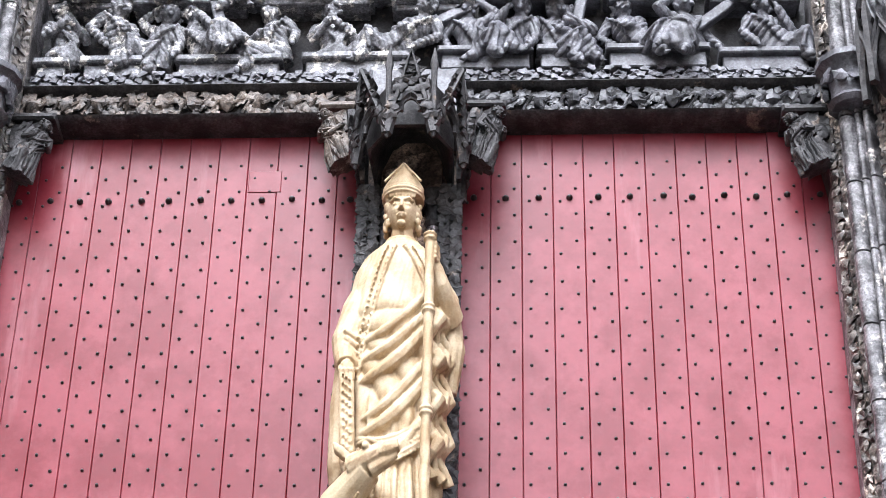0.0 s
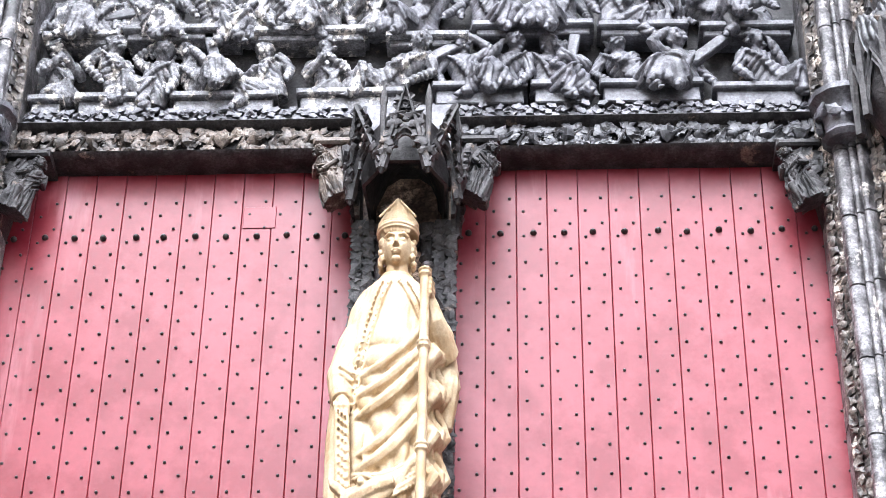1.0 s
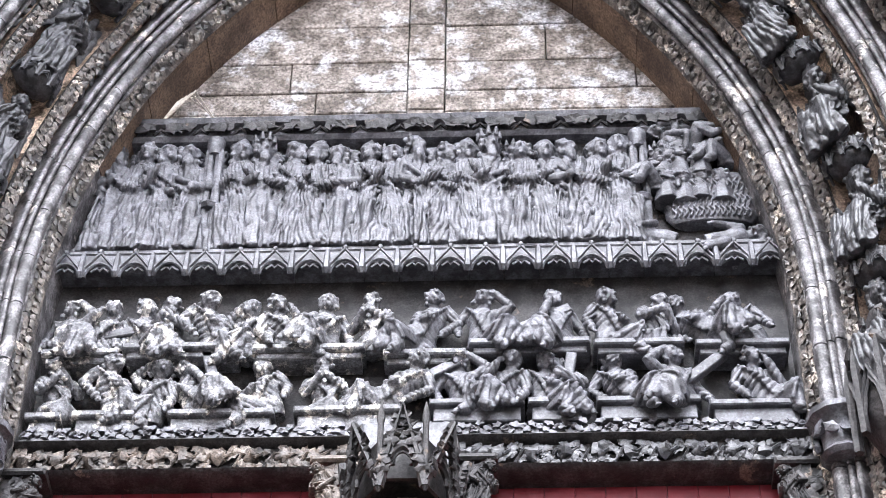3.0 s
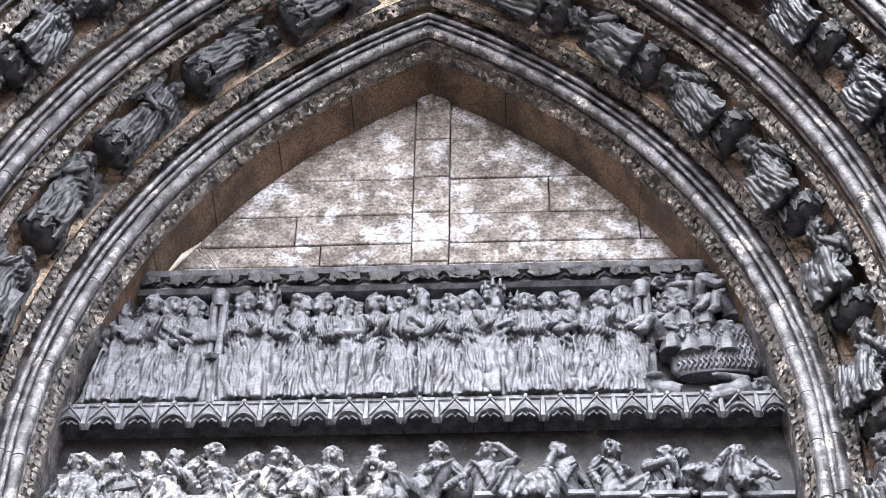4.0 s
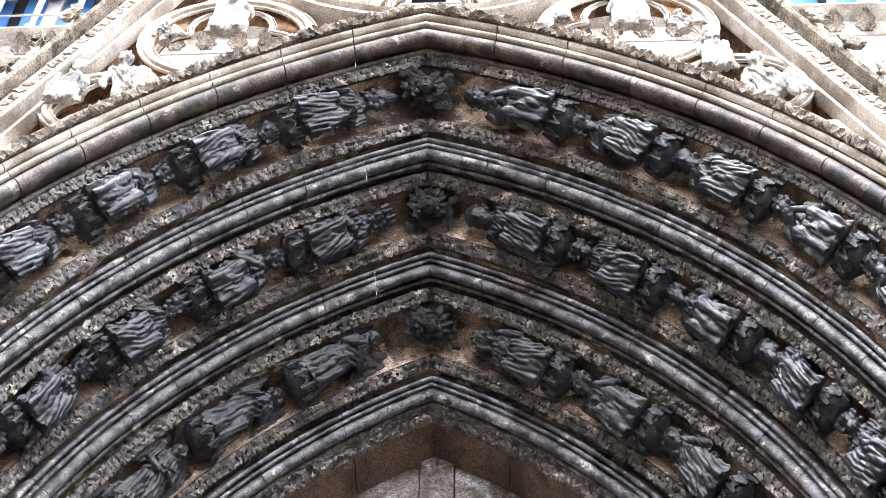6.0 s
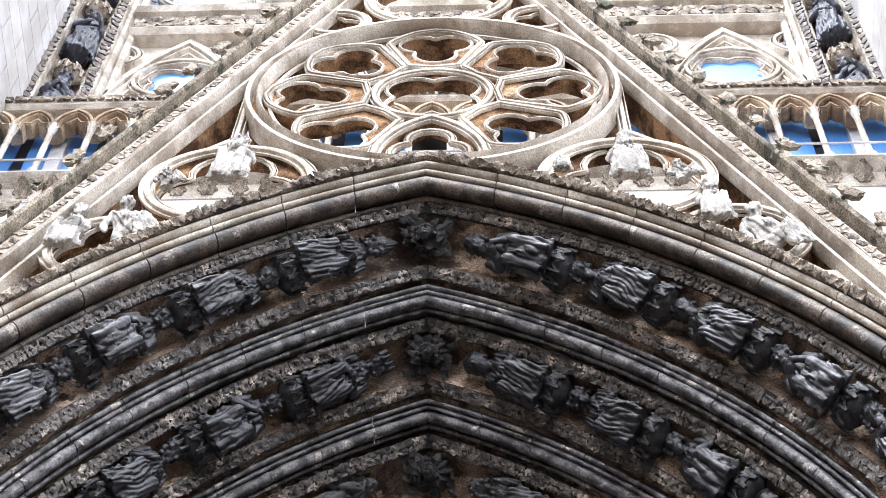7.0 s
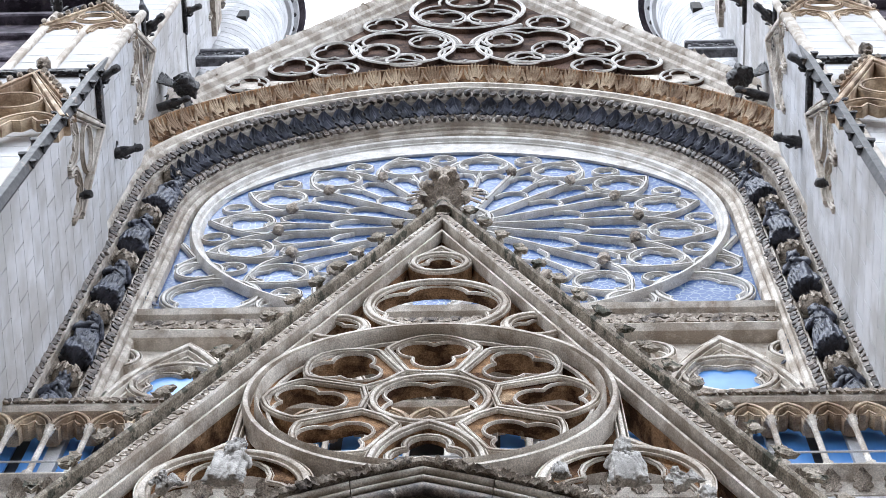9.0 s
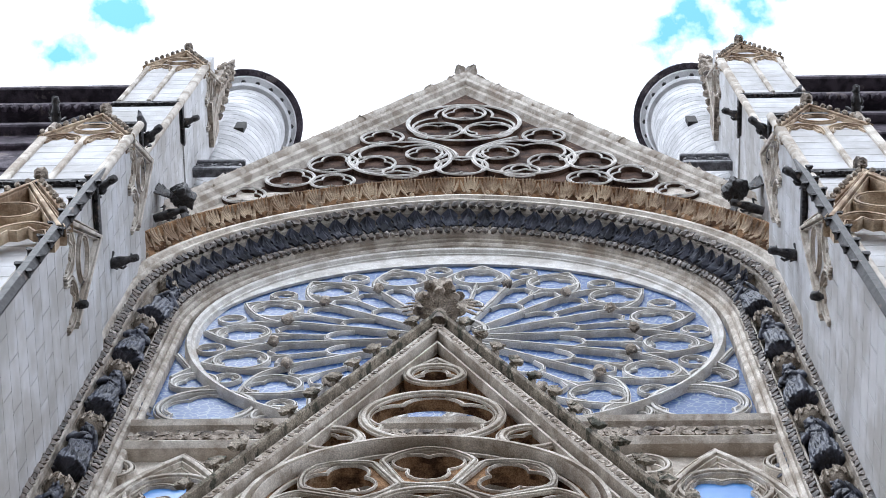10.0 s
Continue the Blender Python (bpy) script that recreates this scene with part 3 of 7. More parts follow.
def seated(h, seed, wings=False, hat="", beard=False):
    """A draped figure on a seat; h is its height if it stood up."""
    rng = random.Random(seed)
    S = Shape()
    sp = [(0, -0.20 * h, 0), (0, -0.24 * h, 0.14 * h), (0, -0.20 * h, 0.27 * h), (0, -0.06 * h, 0.32 * h), (0, 0.0, 0.44 * h), (0, 0.01 * h, 0.58 * h), (0, 0, 0.63 * h), (0, 0, 0.68 * h)]
    drape(S, sp, [v * h for v in (0.19, 0.17, 0.165, 0.16, 0.13, 0.135, 0.09, 0.04)], [v * h for v in (0.08, 0.09, 0.11, 0.12, 0.10, 0.09, 0.07, 0.04)], seed, 0.26)
    for side in (-1, 1):
        S.tube([(side * 0.08 * h, -0.05 * h, 0.33 * h), (side * 0.10 * h, -0.28 * h, 0.33 * h), (side * 0.10 * h, -0.30 * h, 0.14 * h), (side * 0.11 * h, -0.29 * h, 0.0)], [0.05 * h, 0.058 * h, 0.036 * h, 0.04 * h], 8)
        hx = side * rng.uniform(0.0, 0.14) * h
        limb(S, [(side * 0.125 * h, 0, 0.59 * h), (side * 0.18 * h, -0.05 * h, 0.43 * h), (hx, -0.20 * h, rng.uniform(0.40, 0.55) * h)], 0.05 * h, 0.032 * h, 0.032 * h, seed)
    for k in range(5):
        x = h * (-0.13 + 0.065 * k)
        y = h * rng.uniform(-0.05, 0.05)
        S.tube([(x * 0.6 - y, -0.14 * h, 0.40 * h), (x, -0.30 * h, 0.29 * h), (x * 1.1 + y, -0.31 * h, 0.15 * h), (x * 0.9 + y * 1.5, -0.28 * h, 0.01 * h)], [0.008 * h, 0.02 * h, 0.017 * h, 0.026 * h], 6)
    for k in range(4):
        z = h * (0.27 - 0.06 * k)
        S.tube([(-0.12 * h, -0.30 * h, z), (0, -0.27 * h, z - 0.05 * h), (0.12 * h, -0.31 * h, z + 0.01 * h)], 0.014 * h, 6)
    head(S, (0, -0.04 * h, 0.745 * h), 0.19 * h, seed, True, hat, (rng.uniform(-10, 16), rng.uniform(-10, 10), rng.uniform(-40, 40)), beard)
    if wings:
        for side in (-1, 1):
            wing(S, (side * 0.09 * h, 0.07 * h, 0.52 * h), side, h * 0.95)
    return S


def rising(h, seed, side=1, clothed=True, act=None):
    """A draped figure on the edge of a tomb: its knees forward, one leg over the edge, a mantle over shoulder and lap."""
    rng = random.Random(seed)
    S = Shape()
    act = seed % 5 if act is None else act
    lean = (-0.16 if act == 3 else rng.uniform(-0.08, 0.05)) * h * side
    S.tube([(0, 0.0, -0.06 * h), (0, -0.01 * h, 0.06 * h), (lean * 0.4, -0.02 * h, 0.17 * h), (lean * 0.85, -0.03 * h, 0.28 * h), (lean, -0.02 * h, 0.36 * h), (lean * 1.05, -0.02 * h, 0.41 * h), (lean * 1.1, -0.03 * h, 0.48 * h)],
           [0.13 * h, 0.135 * h, 0.115 * h, 0.130 * h, 0.115 * h, 0.065 * h, 0.05 * h], 16, 0.75)
    hc = Vector((lean * 1.2, -0.06 * h, 0.53 * h))
    for k in (-1, 1):
        S.ball((lean + k * 0.12 * h, -0.02 * h, 0.36 * h), (0.065 * h, 0.065 * h, 0.06 * h), 10, 7)
        sh = (lean + k * 0.135 * h, -0.02 * h, 0.36 * h)
        if act == 0:
            pts = [sh, (lean + k * 0.18 * h, -0.09 * h, 0.21 * h), (lean + k * 0.02 * h, -0.19 * h, 0.34 * h)]
        elif act == 1 and k == side:
            pts = [sh, (lean + k * 0.26 * h, -0.05 * h, 0.44 * h), (lean + k * 0.08 * h, -0.07 * h, 0.58 * h)]
        elif act == 4 and k == side:
            pts = [sh, (lean + k * 0.21 * h, -0.10 * h, 0.24 * h), (lean + k * 0.09 * h, -0.14 * h, 0.44 * h)]
        elif k == -side:
            pts = [sh, (lean + k * 0.20 * h, -0.03 * h, 0.20 * h), (k * 0.20 * h, -0.12 * h, 0.04 * h)]
        else:
            pts = [sh, (lean + k * 0.19 * h, -0.10 * h, 0.22 * h), (lean + k * 0.06 * h, -0.20 * h, 0.20 * h)]
        limb(S, pts, 0.056 * h, 0.038 * h, 0.036 * h, seed)
    near = [(0.05 * side * h, -0.06 * h, 0.03 * h), (0.20 * side * h, -0.20 * h, 0.12 * h), (0.21 * side * h, -0.21 * h, -0.10 * h), (0.27 * side * h, -0.25 * h, -0.15 * h)]
    far = [(0.0, -0.04 * h, 0.03 * h), (0.28 * side * h, -0.12 * h, 0.17 * h), (0.36 * side * h, -0.14 * h, 0.0), (0.42 * side * h, -0.15 * h, -0.03 * h)]
    if act:
        limb(S, near, 0.092 * h, 0.045 * h, 0.035 * h, seed)
        limb(S, far, 0.088 * h, 0.045 * h, 0.035 * h, seed + 1)
    if clothed and not act:
        S.ball((0, -0.03 * h, 0.02 * h), (0.19 * h, 0.12 * h, 0.12 * h), 14, 9)
        for k in range(7):
            S.tube([((-0.10 + 0.03 * k) * h, -0.10 * h, 0.36 * h), ((-0.02 + 0.015 * k) * h, -0.15 * h, (0.20 - 0.01 * k) * h), ((0.14 - 0.05 * k) * h, -0.13 * h, 0.0)], [0.010 * h, 0.02 * h, 0.014 * h], 6)
    elif clothed:
        n0, n1, f0, f1 = (Vector(q) for q in (near[0], near[1], far[0], far[1]))
        for t in (0.25, 0.5, 0.75, 1.0):
            m = (n0.lerp(n1, t) + f0.lerp(f1, t)) / 2
            S.ball(m - Vector((0, 0, 0.03 * h)), (0.10 * h, 0.08 * h, 0.09 * h), 10, 7)
        low = Vector(near[2]).lerp(n1, 0.35)
        S.tube([(n1 + f1) / 2 - Vector((0, 0, 0.02 * h)), (low + f1) / 2 - Vector((0, 0, 0.10 * h)), low - Vector((0.03 * side * h, -0.05 * h, 0.06 * h))], [0.09 * h, 0.085 * h, 0.06 * h], 12, 0.6)
        # mantle over one shoulder, rolled folds across the chest and over the lap
        for k in range(6):
            S.tube([(lean - side * (0.15 - 0.03 * k) * h, -0.07 * h, (0.40 - 0.012 * k) * h), (lean * 0.7 - side * (0.05 - 0.025 * k) * h, -0.145 * h, (0.27 - 0.04 * k) * h), (side * (0.10 + 0.02 * k) * h, -0.15 * h, (0.15 - 0.035 * k) * h)],
                   [0.010 * h, 0.021 * h, 0.013 * h], 6)
        for k in range(8):
            t = 0.10 + 0.125 * k
            a, b = n0.lerp(n1, t), f0.lerp(f1, t)
            S.tube([a + Vector((0.02 * h, -0.06 * h, -0.09 * h)), a + Vector((0, -0.105 * h, 0.0)), (a + b) / 2 + Vector((0.015 * h * math.sin(k * 2 + seed), -0.06 * h, 0.07 * h)), b + Vector((0, 0.0, 0.10 * h))],
                   [0.010 * h, 0.019 * h, 0.020 * h, 0.012 * h], 6)
        for k in range(6):
            q = n1.lerp(f1, k / 5)
            S.tube([q + Vector((0, -0.07 * h, 0.05 * h)), q + Vector((-0.02 * side * h, -0.085 * h, -0.05 * h)), q + Vector((-0.05 * side * h + 0.015 * h * math.sin(3 * k), -0.05 * h, -0.17 * h))], [0.010 * h, 0.019 * h, 0.021 * h], 6)
    head(S, hc, 0.165 * h, seed, True, ("", "veil", "", "veil", "")[seed // 2 % 5], (rng.uniform(-14, 12), rng.uniform(-14, 14), rng.uniform(-45, 45)), seed % 5 == 0)
    return S


def canopy(w, h):
    """A small gothic canopy that is also the next figure's foot: five gablets round a half octagon, with a boss below."""
    S = Shape()
    pts = [(w * math.cos(radians(a)), -w * 0.9 * math.sin(radians(a))) for a in (0, 36, 72, 108, 144, 180)]
    for (x0, y0), (x1, y1) in zip(pts, pts[1:]):
        a, b = Vector((x0, y0, 0)), Vector((x1, y1, 0))
        m = (a + b) / 2
        S.tube([a + Vector((0, 0, -0.35 * h)), a + Vector((0, 0, 0.55 * h)), a + Vector((0, 0, 0.8 * h))], [w * 0.10, w * 0.10, w * 0.02], 5)
        S.tube([a, m * 1.04 + Vector((0, 0, 0.45 * h)), b], w * 0.055, 5)
        S.tube([a - Vector((0, 0, 0.3 * h)), a.lerp(m, 0.45) + Vector((0, 0, 0.12 * h)), m + Vector((0, 0, 0.3 * h)), b.lerp(m, 0.45) + Vector((0, 0, 0.12 * h)), b - Vector((0, 0, 0.3 * h))], w * 0.055, 5)
    rings = []
    for k, (z, f) in enumerate(((-0.55, 0.40), (-0.35, 0.62), (-0.1, 0.86), (0.2, 0.92), (0.7, 0.75), (0.9, 0.8), (1.0, 0.72))):
        rings.append([(x * f, y * f, z * h) for x, y in pts] + [(-w * f, w * 0.2, z * h), (w * f, w * 0.2, z * h)])
    S.grid(rings)
    rng = random.Random(4)
    for k in range(14):
        a = radians(rng.uniform(10, 170))
        n = Vector((math.cos(a), -0.9 * math.sin(a), 0))
        star_leaf(S, n * w * 0.85 + Vector((0, 0, h * rng.uniform(0.3, 0.85))), n.cross(Vector((0, 0, 1))), Vector((0, 0, 1)), n, w * 0.24, rng)
    return S


# ---- the portal's arch ----
ARCH_C, SPRING = 2.8, 10.4
ROLLS = [(5.38, -0.45), (5.98, -1.20), (6.50, -1.95), (7.20, -2.65)]
REVEAL = 5.25


def arch_at(r, y, u, side=1, foot=0.0):
    """A place on an arch of radius r: u from -1 to 0 climbs the jamb, from 0 to 1 the arc."""
    if u < 0:
        return Vector((side * (r - ARCH_C), y, SPRING + u * (SPRING - foot)))
    a = u * math.acos(ARCH_C / r)
    return Vector((side * (r * math.cos(a) - ARCH_C), y, SPRING + r * math.sin(a)))


def arch_run(S, prof, us, side, foot=0.0, caps=True):
    rings = [[arch_at(r, y, u, side, foot) for r, y in prof] for u in us]
    return S.grid(rings, True, caps)


def spaced(a, b, n):
    return [a + (b - a) * i / n for i in range(n + 1)]


def order_line(k):
    (r0, y0), (r1, y1) = ROLLS[k], ROLLS[k + 1]
    L = math.hypot(r1 - r0, y1 - y0)
    d = ((r1 - r0) / L, (y1 - y0) / L)
    return (r0, y0), L, d, (d[1], -d[0])


def bent(base, d, n, pts):
    return [(base[0] + d[0] * s + n[0] * h, base[1] + d[1] * s + n[1] * h) for s, h in pts]


def roll_profile():
    """Four slender rolls with deep gaps between them."""
    out = [(-0.155, -0.16), (-0.155, -0.02)]
    for c, r, h in ((-0.128, 0.022, -0.005), (-0.035, 0.058, 0.035), (0.058, 0.022, 0.02), (0.122, 0.026, -0.005)):
        out.append((c - r, h - 0.055))
        out += [(c - r * math.cos(radians(a)), h + r * math.sin(radians(a))) for a in (0, 40, 75, 105, 140, 180)]
        out.append((c + r, h - 0.055))
    return out + [(0.155, -0.02), (0.155, -0.16)]


ROLL_PROFILE = roll_profile()


def leaf_band(S, base, d, n, s0, s1, h, side, u0, u1, step, size, rng, foot=0.0, rows=2):
    """Carved leaves in rows along a strip of the arch."""
    for k in range(rows):
        s = s0 + (s1 - s0) * (k + 0.5) / rows
        r, y = base[0] + d[0] * s + n[0] * h, base[1] + d[1] * s + n[1] * h
        for a, b, length in ((u0, min(0, u1), SPRING - foot), (max(0, u0), u1, r * math.acos(ARCH_C / r))):
            if b <= a:
                continue
            m = max(1, int((b - a) * length / step))
            for i in range(m):
                u = a + (b - a) * (i + 0.5 + 0.25 * (k % 2) * 2 - 0.25 + rng.uniform(-0.1, 0.1)) / m
                p = arch_at(r, y, u, side, foot)
                t = (arch_at(r, y, min(u + 0.004, 1.0), side, foot) - arch_at(r, y, u - 0.004, side, foot)).normalized()
                rad = Vector((t.z, 0, -t.x)) * side
                w = (rad * n[0] + Vector((0, 1, 0)) * n[1]).normalized()
                star_leaf(S, p, t, t.cross(w), w, size * rng.uniform(0.85, 1.2), rng)


arch_rng = random.Random(11)
us_all = [-1, -0.5] + spaced(-0.45, -0.02, 4) + spaced(0, 1, 26)
for k in range(3):
    base, L, d, n = order_line(k)
    order = holder("archivolt", (0, base[1], 0), ("innermost", "middle", "outermost")[k] + " archivolt of soot-blackened stone with carved leaf bands", "archivolt", "archivolts of the portal", "structure")
    prof = [(0.10, -0.35), (0.10, -0.08), (0.125, -0.14), (0.15, -0.14), (0.165, -0.03), (0.17, -0.02), (0.275, -0.02), (0.285, -0.05)]
    c0, c1 = 0.285, L - 0.265
    prof += [(c0 + (c1 - c0) * t, -0.05 - 0.17 * math.sin(math.pi * t)) for t in spaced(0.0, 1.0, 7)]
    prof += [(L - 0.265, -0.02), (L - 0.16, -0.02), (L - 0.155, -0.06), (L - 0.14, -0.14), (L - 0.10, -0.14), (L - 0.08, -0.35)]
    for side in (-1, 1):
        part("hollow_moulding", arch_run(Shape(), bent(base, d, n, prof), us_all, side), CASE, order, "brown-stained hollow moulding")
        for s0, s1 in ((0.168, 0.277), (L - 0.267, L - 0.158)):
            # black strip paints the dark gaps between the leaves
            part("band_bed", arch_run(Shape(), bent(base, d, n, [(s0, -0.06), (s0, -0.014), (s1, -0.014), (s1, -0.06)]), us_all, side), SOOT_AND_SHADE, order, "black strip for the shade between band leaves")
            S = Shape()
            leaf_band(S, base, d, n, s0 + 0.002, s1 - 0.002, -0.012, side, -0.42, 0.995, 0.048, 0.035, arch_rng)
            part("leaf_band", S, LEAFSTONE, order)["kind"] = "stuff"

for k, (r, y) in enumerate(ROLLS):
    base, L, d, n = order_line(min(k, 2))
    base = (r, y)
    big = 0.78 if k < 3 else 1.2
    prof = bent(base, d, n, [(s * big, h * big) for s, h in ROLL_PROFILE])
    roll = holder("moulded_arch_rib", (0, y, 0), "moulded stone rib that rises as a shaft into the pointed arch", "arch rib", "ribs of the portal arch", "structure")
    mat = SOOT_ROLL if k < 3 else PALE
    for side in (-1, 1):
        cuts = [-1.0, -0.5] + spaced(-0.46, 0.0, 10)[1:] + spaced(0.0, 1.0, 13)[1:]
        for a, b in zip(cuts, cuts[1:]):
            g = 0.0006 if b < 1 else 0
            if k < 3:
                part("shaft_drum" if b <= 0 else "voussoir", arch_run(Shape(), prof, spaced(a + 0.0006, b - g, 4), side), mat, roll)
                continue
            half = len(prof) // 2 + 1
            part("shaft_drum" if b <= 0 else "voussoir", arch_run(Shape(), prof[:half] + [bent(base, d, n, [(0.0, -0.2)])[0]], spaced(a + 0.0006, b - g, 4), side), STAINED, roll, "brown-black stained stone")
            part("shaft_drum" if b <= 0 else "voussoir", arch_run(Shape(), [bent(base, d, n, [(0.0, -0.2)])[0]] + prof[half - 1:], spaced(a + 0.0006, b - g, 4), side), mat, roll)
    if k == 3:
        for side in (-1, 1):
            S = Shape()
            arch_run(S, bent(base, d, n, [(0.19, -0.3), (0.19, -0.02), (0.22, 0.01), (0.26, 0.0), (0.28, -0.04), (0.28, -0.3)]), us_all, side)
            leaf_band(S, base, d, n, 0.20, 0.26, 0.02, side, 0.05, 0.99, 0.075, 0.05, arch_rng, rows=1)
            part("hood_mould", S, PALE_LEAF, roll, "lichened hood mould with worn leaves")

# capitals of the shafts
for k, (r, y) in enumerate(ROLLS[:3]):
    for side in (-1, 1):
        x = side * (r - ARCH_C)
        S = Shape()
        rng = random.Random(40 + k)
        rings = []
        for z, w in ((9.0, 0.125), (9.03, 0.15), (9.07, 0.12), (9.2, 0.125), (9.27, 0.17), (9.29, 0.2), (9.33, 0.2)):
            rings.append([(x + w * 1.0 * math.cos(radians(a)), y - 0.03 + w * 1.0 * math.sin(radians(a)), z) for a in range(0, 360, 30)])
        S.grid(rings)
        for i in range(26):
            a = rng.uniform(0, 6.28)
            nn = Vector((math.cos(a), math.sin(a), 0.2)).normalized()
            star_leaf(S, Vector((x + 0.14 * nn.x, y - 0.03 + 0.14 * nn.y, rng.uniform(9.08, 9.25))), nn.cross(Vector((0, 0, 1))).normalized(), Vector((0, 0, 1)), nn, 0.055, rng)
        solid("shaft_capital", S, SOOT, "dark carved leaf capital on a portal shaft", "capital", "capitals of the portal")

# the reveal round the tympanum and doors
reveal = holder("portal_reveal", (0, 0, 0), "brown weathered inner reveal of the portal arch", "reveal", "", "structure")
for side in (-1, 1):
    cuts = [-1.0, -0.5, -0.3, -0.12] + spaced(0.0, 1.0, 7)
    for a, b in zip(cuts, cuts[1:]):
        part("reveal_block", arch_run(Shape(), [(REVEAL, 0.25), (REVEAL, -0.235), (REVEAL + 0.01, -0.245), (REVEAL + 0.3, -0.245), (REVEAL + 0.3, 0.25)], spaced(a + 0.0008, b - (0.0008 if b < 1 else 0), 5), side), BROWN if a >= 0.25 else SOOT_ROLL, reveal)
    S = Shape()
    arch_run(S, [(REVEAL - 0.01, -0.25), (REVEAL + 0.0, -0.27), (REVEAL + 0.10, -0.39), (REVEAL + 0.3, -0.39), (REVEAL + 0.3, -0.25)], us_all, side)
    leaf_band(S, (REVEAL, -0.27), (0.64, -0.77), (-0.77, -0.64), 0.0, 0.14, 0.0, side, -0.45, 0.995, 0.062, 0.038, arch_rng)
    part("leaf_band", S, LEAFSTONE, reveal)["kind"] = "stuff"

# the figures of the archivolts on their canopies
MEN = {}


def variant(kind, i):
    key = (kind, i)
    if key not in MEN:
        if kind == "angel":
            S = seated(1.08, 100 + i, True) if i % 2 else standing(0.76, 100 + i, True, "", False, 0.05 * (i % 3 - 1))
        elif kind == "prophet":
            S = seated(1.08, 200 + i, False, ("", "crown", "veil", "")[i % 4], i % 2 == 0)
        elif kind == "martyr":
            S = seated(1.10, 300 + i, False, ("", "veil", "mitre")[i % 3], i % 2 == 1)
        if kind != "angel" or i % 2:
            S.moved(Matrix.Diagonal((0.80, 0.66, 0.90, 1)))
        MEN[key] = carved(S, "voussoir_figure", {"angel": BLACKFIG, "prophet": DARKSTAT, "martyr": DARKSTAT}[kind], 0.0075, 1, 0.017, i, (0, 0.3, -0.3)[i % 3], 62.0, ((0, -0.02, 0.68), 0.11))
    return MEN[key]


CANOPY = canopy(0.18, 0.12).mesh("voussoir_canopy", BLACKFIG)
for k, (kind, top, pitch, count) in enumerate((("angel", 56.3, 9.95, 7), ("prophet", 59.8, 8.95, 7), ("martyr", 62.4, 8.25, 8))):
    base, L, d, n = order_line(k)
    s = (0.285 + L - 0.265) / 2
    for side in (-1, 1):
        for i in range(count):
            for what, off, hh in (("figure", -(8.0, 7.2, 6.5)[k], 0.05), ("canopy", -(8.9, 8.05, 7.3)[k], 0.05)):
                ang = top - pitch * i + off
                r, y = base[0] + d[0] * s + n[0] * (hh - 0.05), base[1] + d[1] * s + n[1] * (hh - 0.05)
                if ang >= 0:
                    u = radians(ang) / math.acos(ARCH_C / r)
                else:
                    u = -radians(-ang) * r / SPRING
                p = arch_at(r, y, u, side)
                t = (arch_at(r, y, u + 0.003, side) - arch_at(r, y, u - 0.003, side)).normalized()
                rad = Vector((t.z, 0, -t.x)) * side
                w = (rad * n[0] + Vector((0, 1, 0)) * n[1]).normalized()
                back = -w
                X = back.cross(t).normalized()
                m = Matrix((X, back, t)).transposed().to_4x4()
                m.translation = p
                if what == "figure":
                    solid("voussoir_figure", variant(kind, (i * 2 + (side > 0) + k) % 6), None, {"angel": "soot-dark winged angel carved in the arch hollow", "prophet": "soot-dark robed prophet carved in the arch hollow", "martyr": "black robed saint carved in the arch hollow"}[kind], "statue", "figures of the archivolts", at=m)
                else:
                    m.translation = p - w * 0.0 + back * 0.02
                    solid("voussoir_canopy", CANOPY, None, "small black gothic canopy between two archivolt figures", "canopy", "canopies of the archivolts", at=m)
    # keystone
    r, y = base[0] + d[0] * s, base[1] + d[1] * s
    z = SPRING + math.sqrt((r) ** 2 - ARCH_C ** 2)
    w = Vector((0, n[1], n[0])).normalized()
    S = Shape()
    Y = Vector((0, 1, 0))
    up = Vector((0, w.z, -w.y))
    up = up if up.z > 0 else -up
    p = Vector((0, y, z)) - w * 0.03
    S.ball(p + w * 0.0, (0.17, 0.12, 0.15), 14, 9, None, 0.5, k)
    for sd in (-1, 1):
        for j in range(5):
            a = radians(60 - 26 * j)
            q = Vector((sd * math.cos(a), 0, 0)) + up * math.sin(a)
            S.tube([p + w * 0.05, p + q * 0.12 + w * 0.07, p + q * 0.18 + w * 0.03], [0.04, 0.05, 0.03], 7, 0.5)
    rng = random.Random(70 + k)
    for j in range(26):
        q = Vector((rng.uniform(-0.26, 0.26), 0, 0)) + up * rng.uniform(-0.22, 0.22)
        star_leaf(S, p + q * 0.8 + w * 0.05, Vector((1, 0, 0)), up, w, 0.048, rng)
    head(S, p + w * 0.13, 0.16, 60 + k, True)
    solid("keystone", S.roughen(0.008, 20), SOOT_AND_SHADE, "black carved keystone with a bust among wings and leaves", "keystone", "keystones of the archivolts")

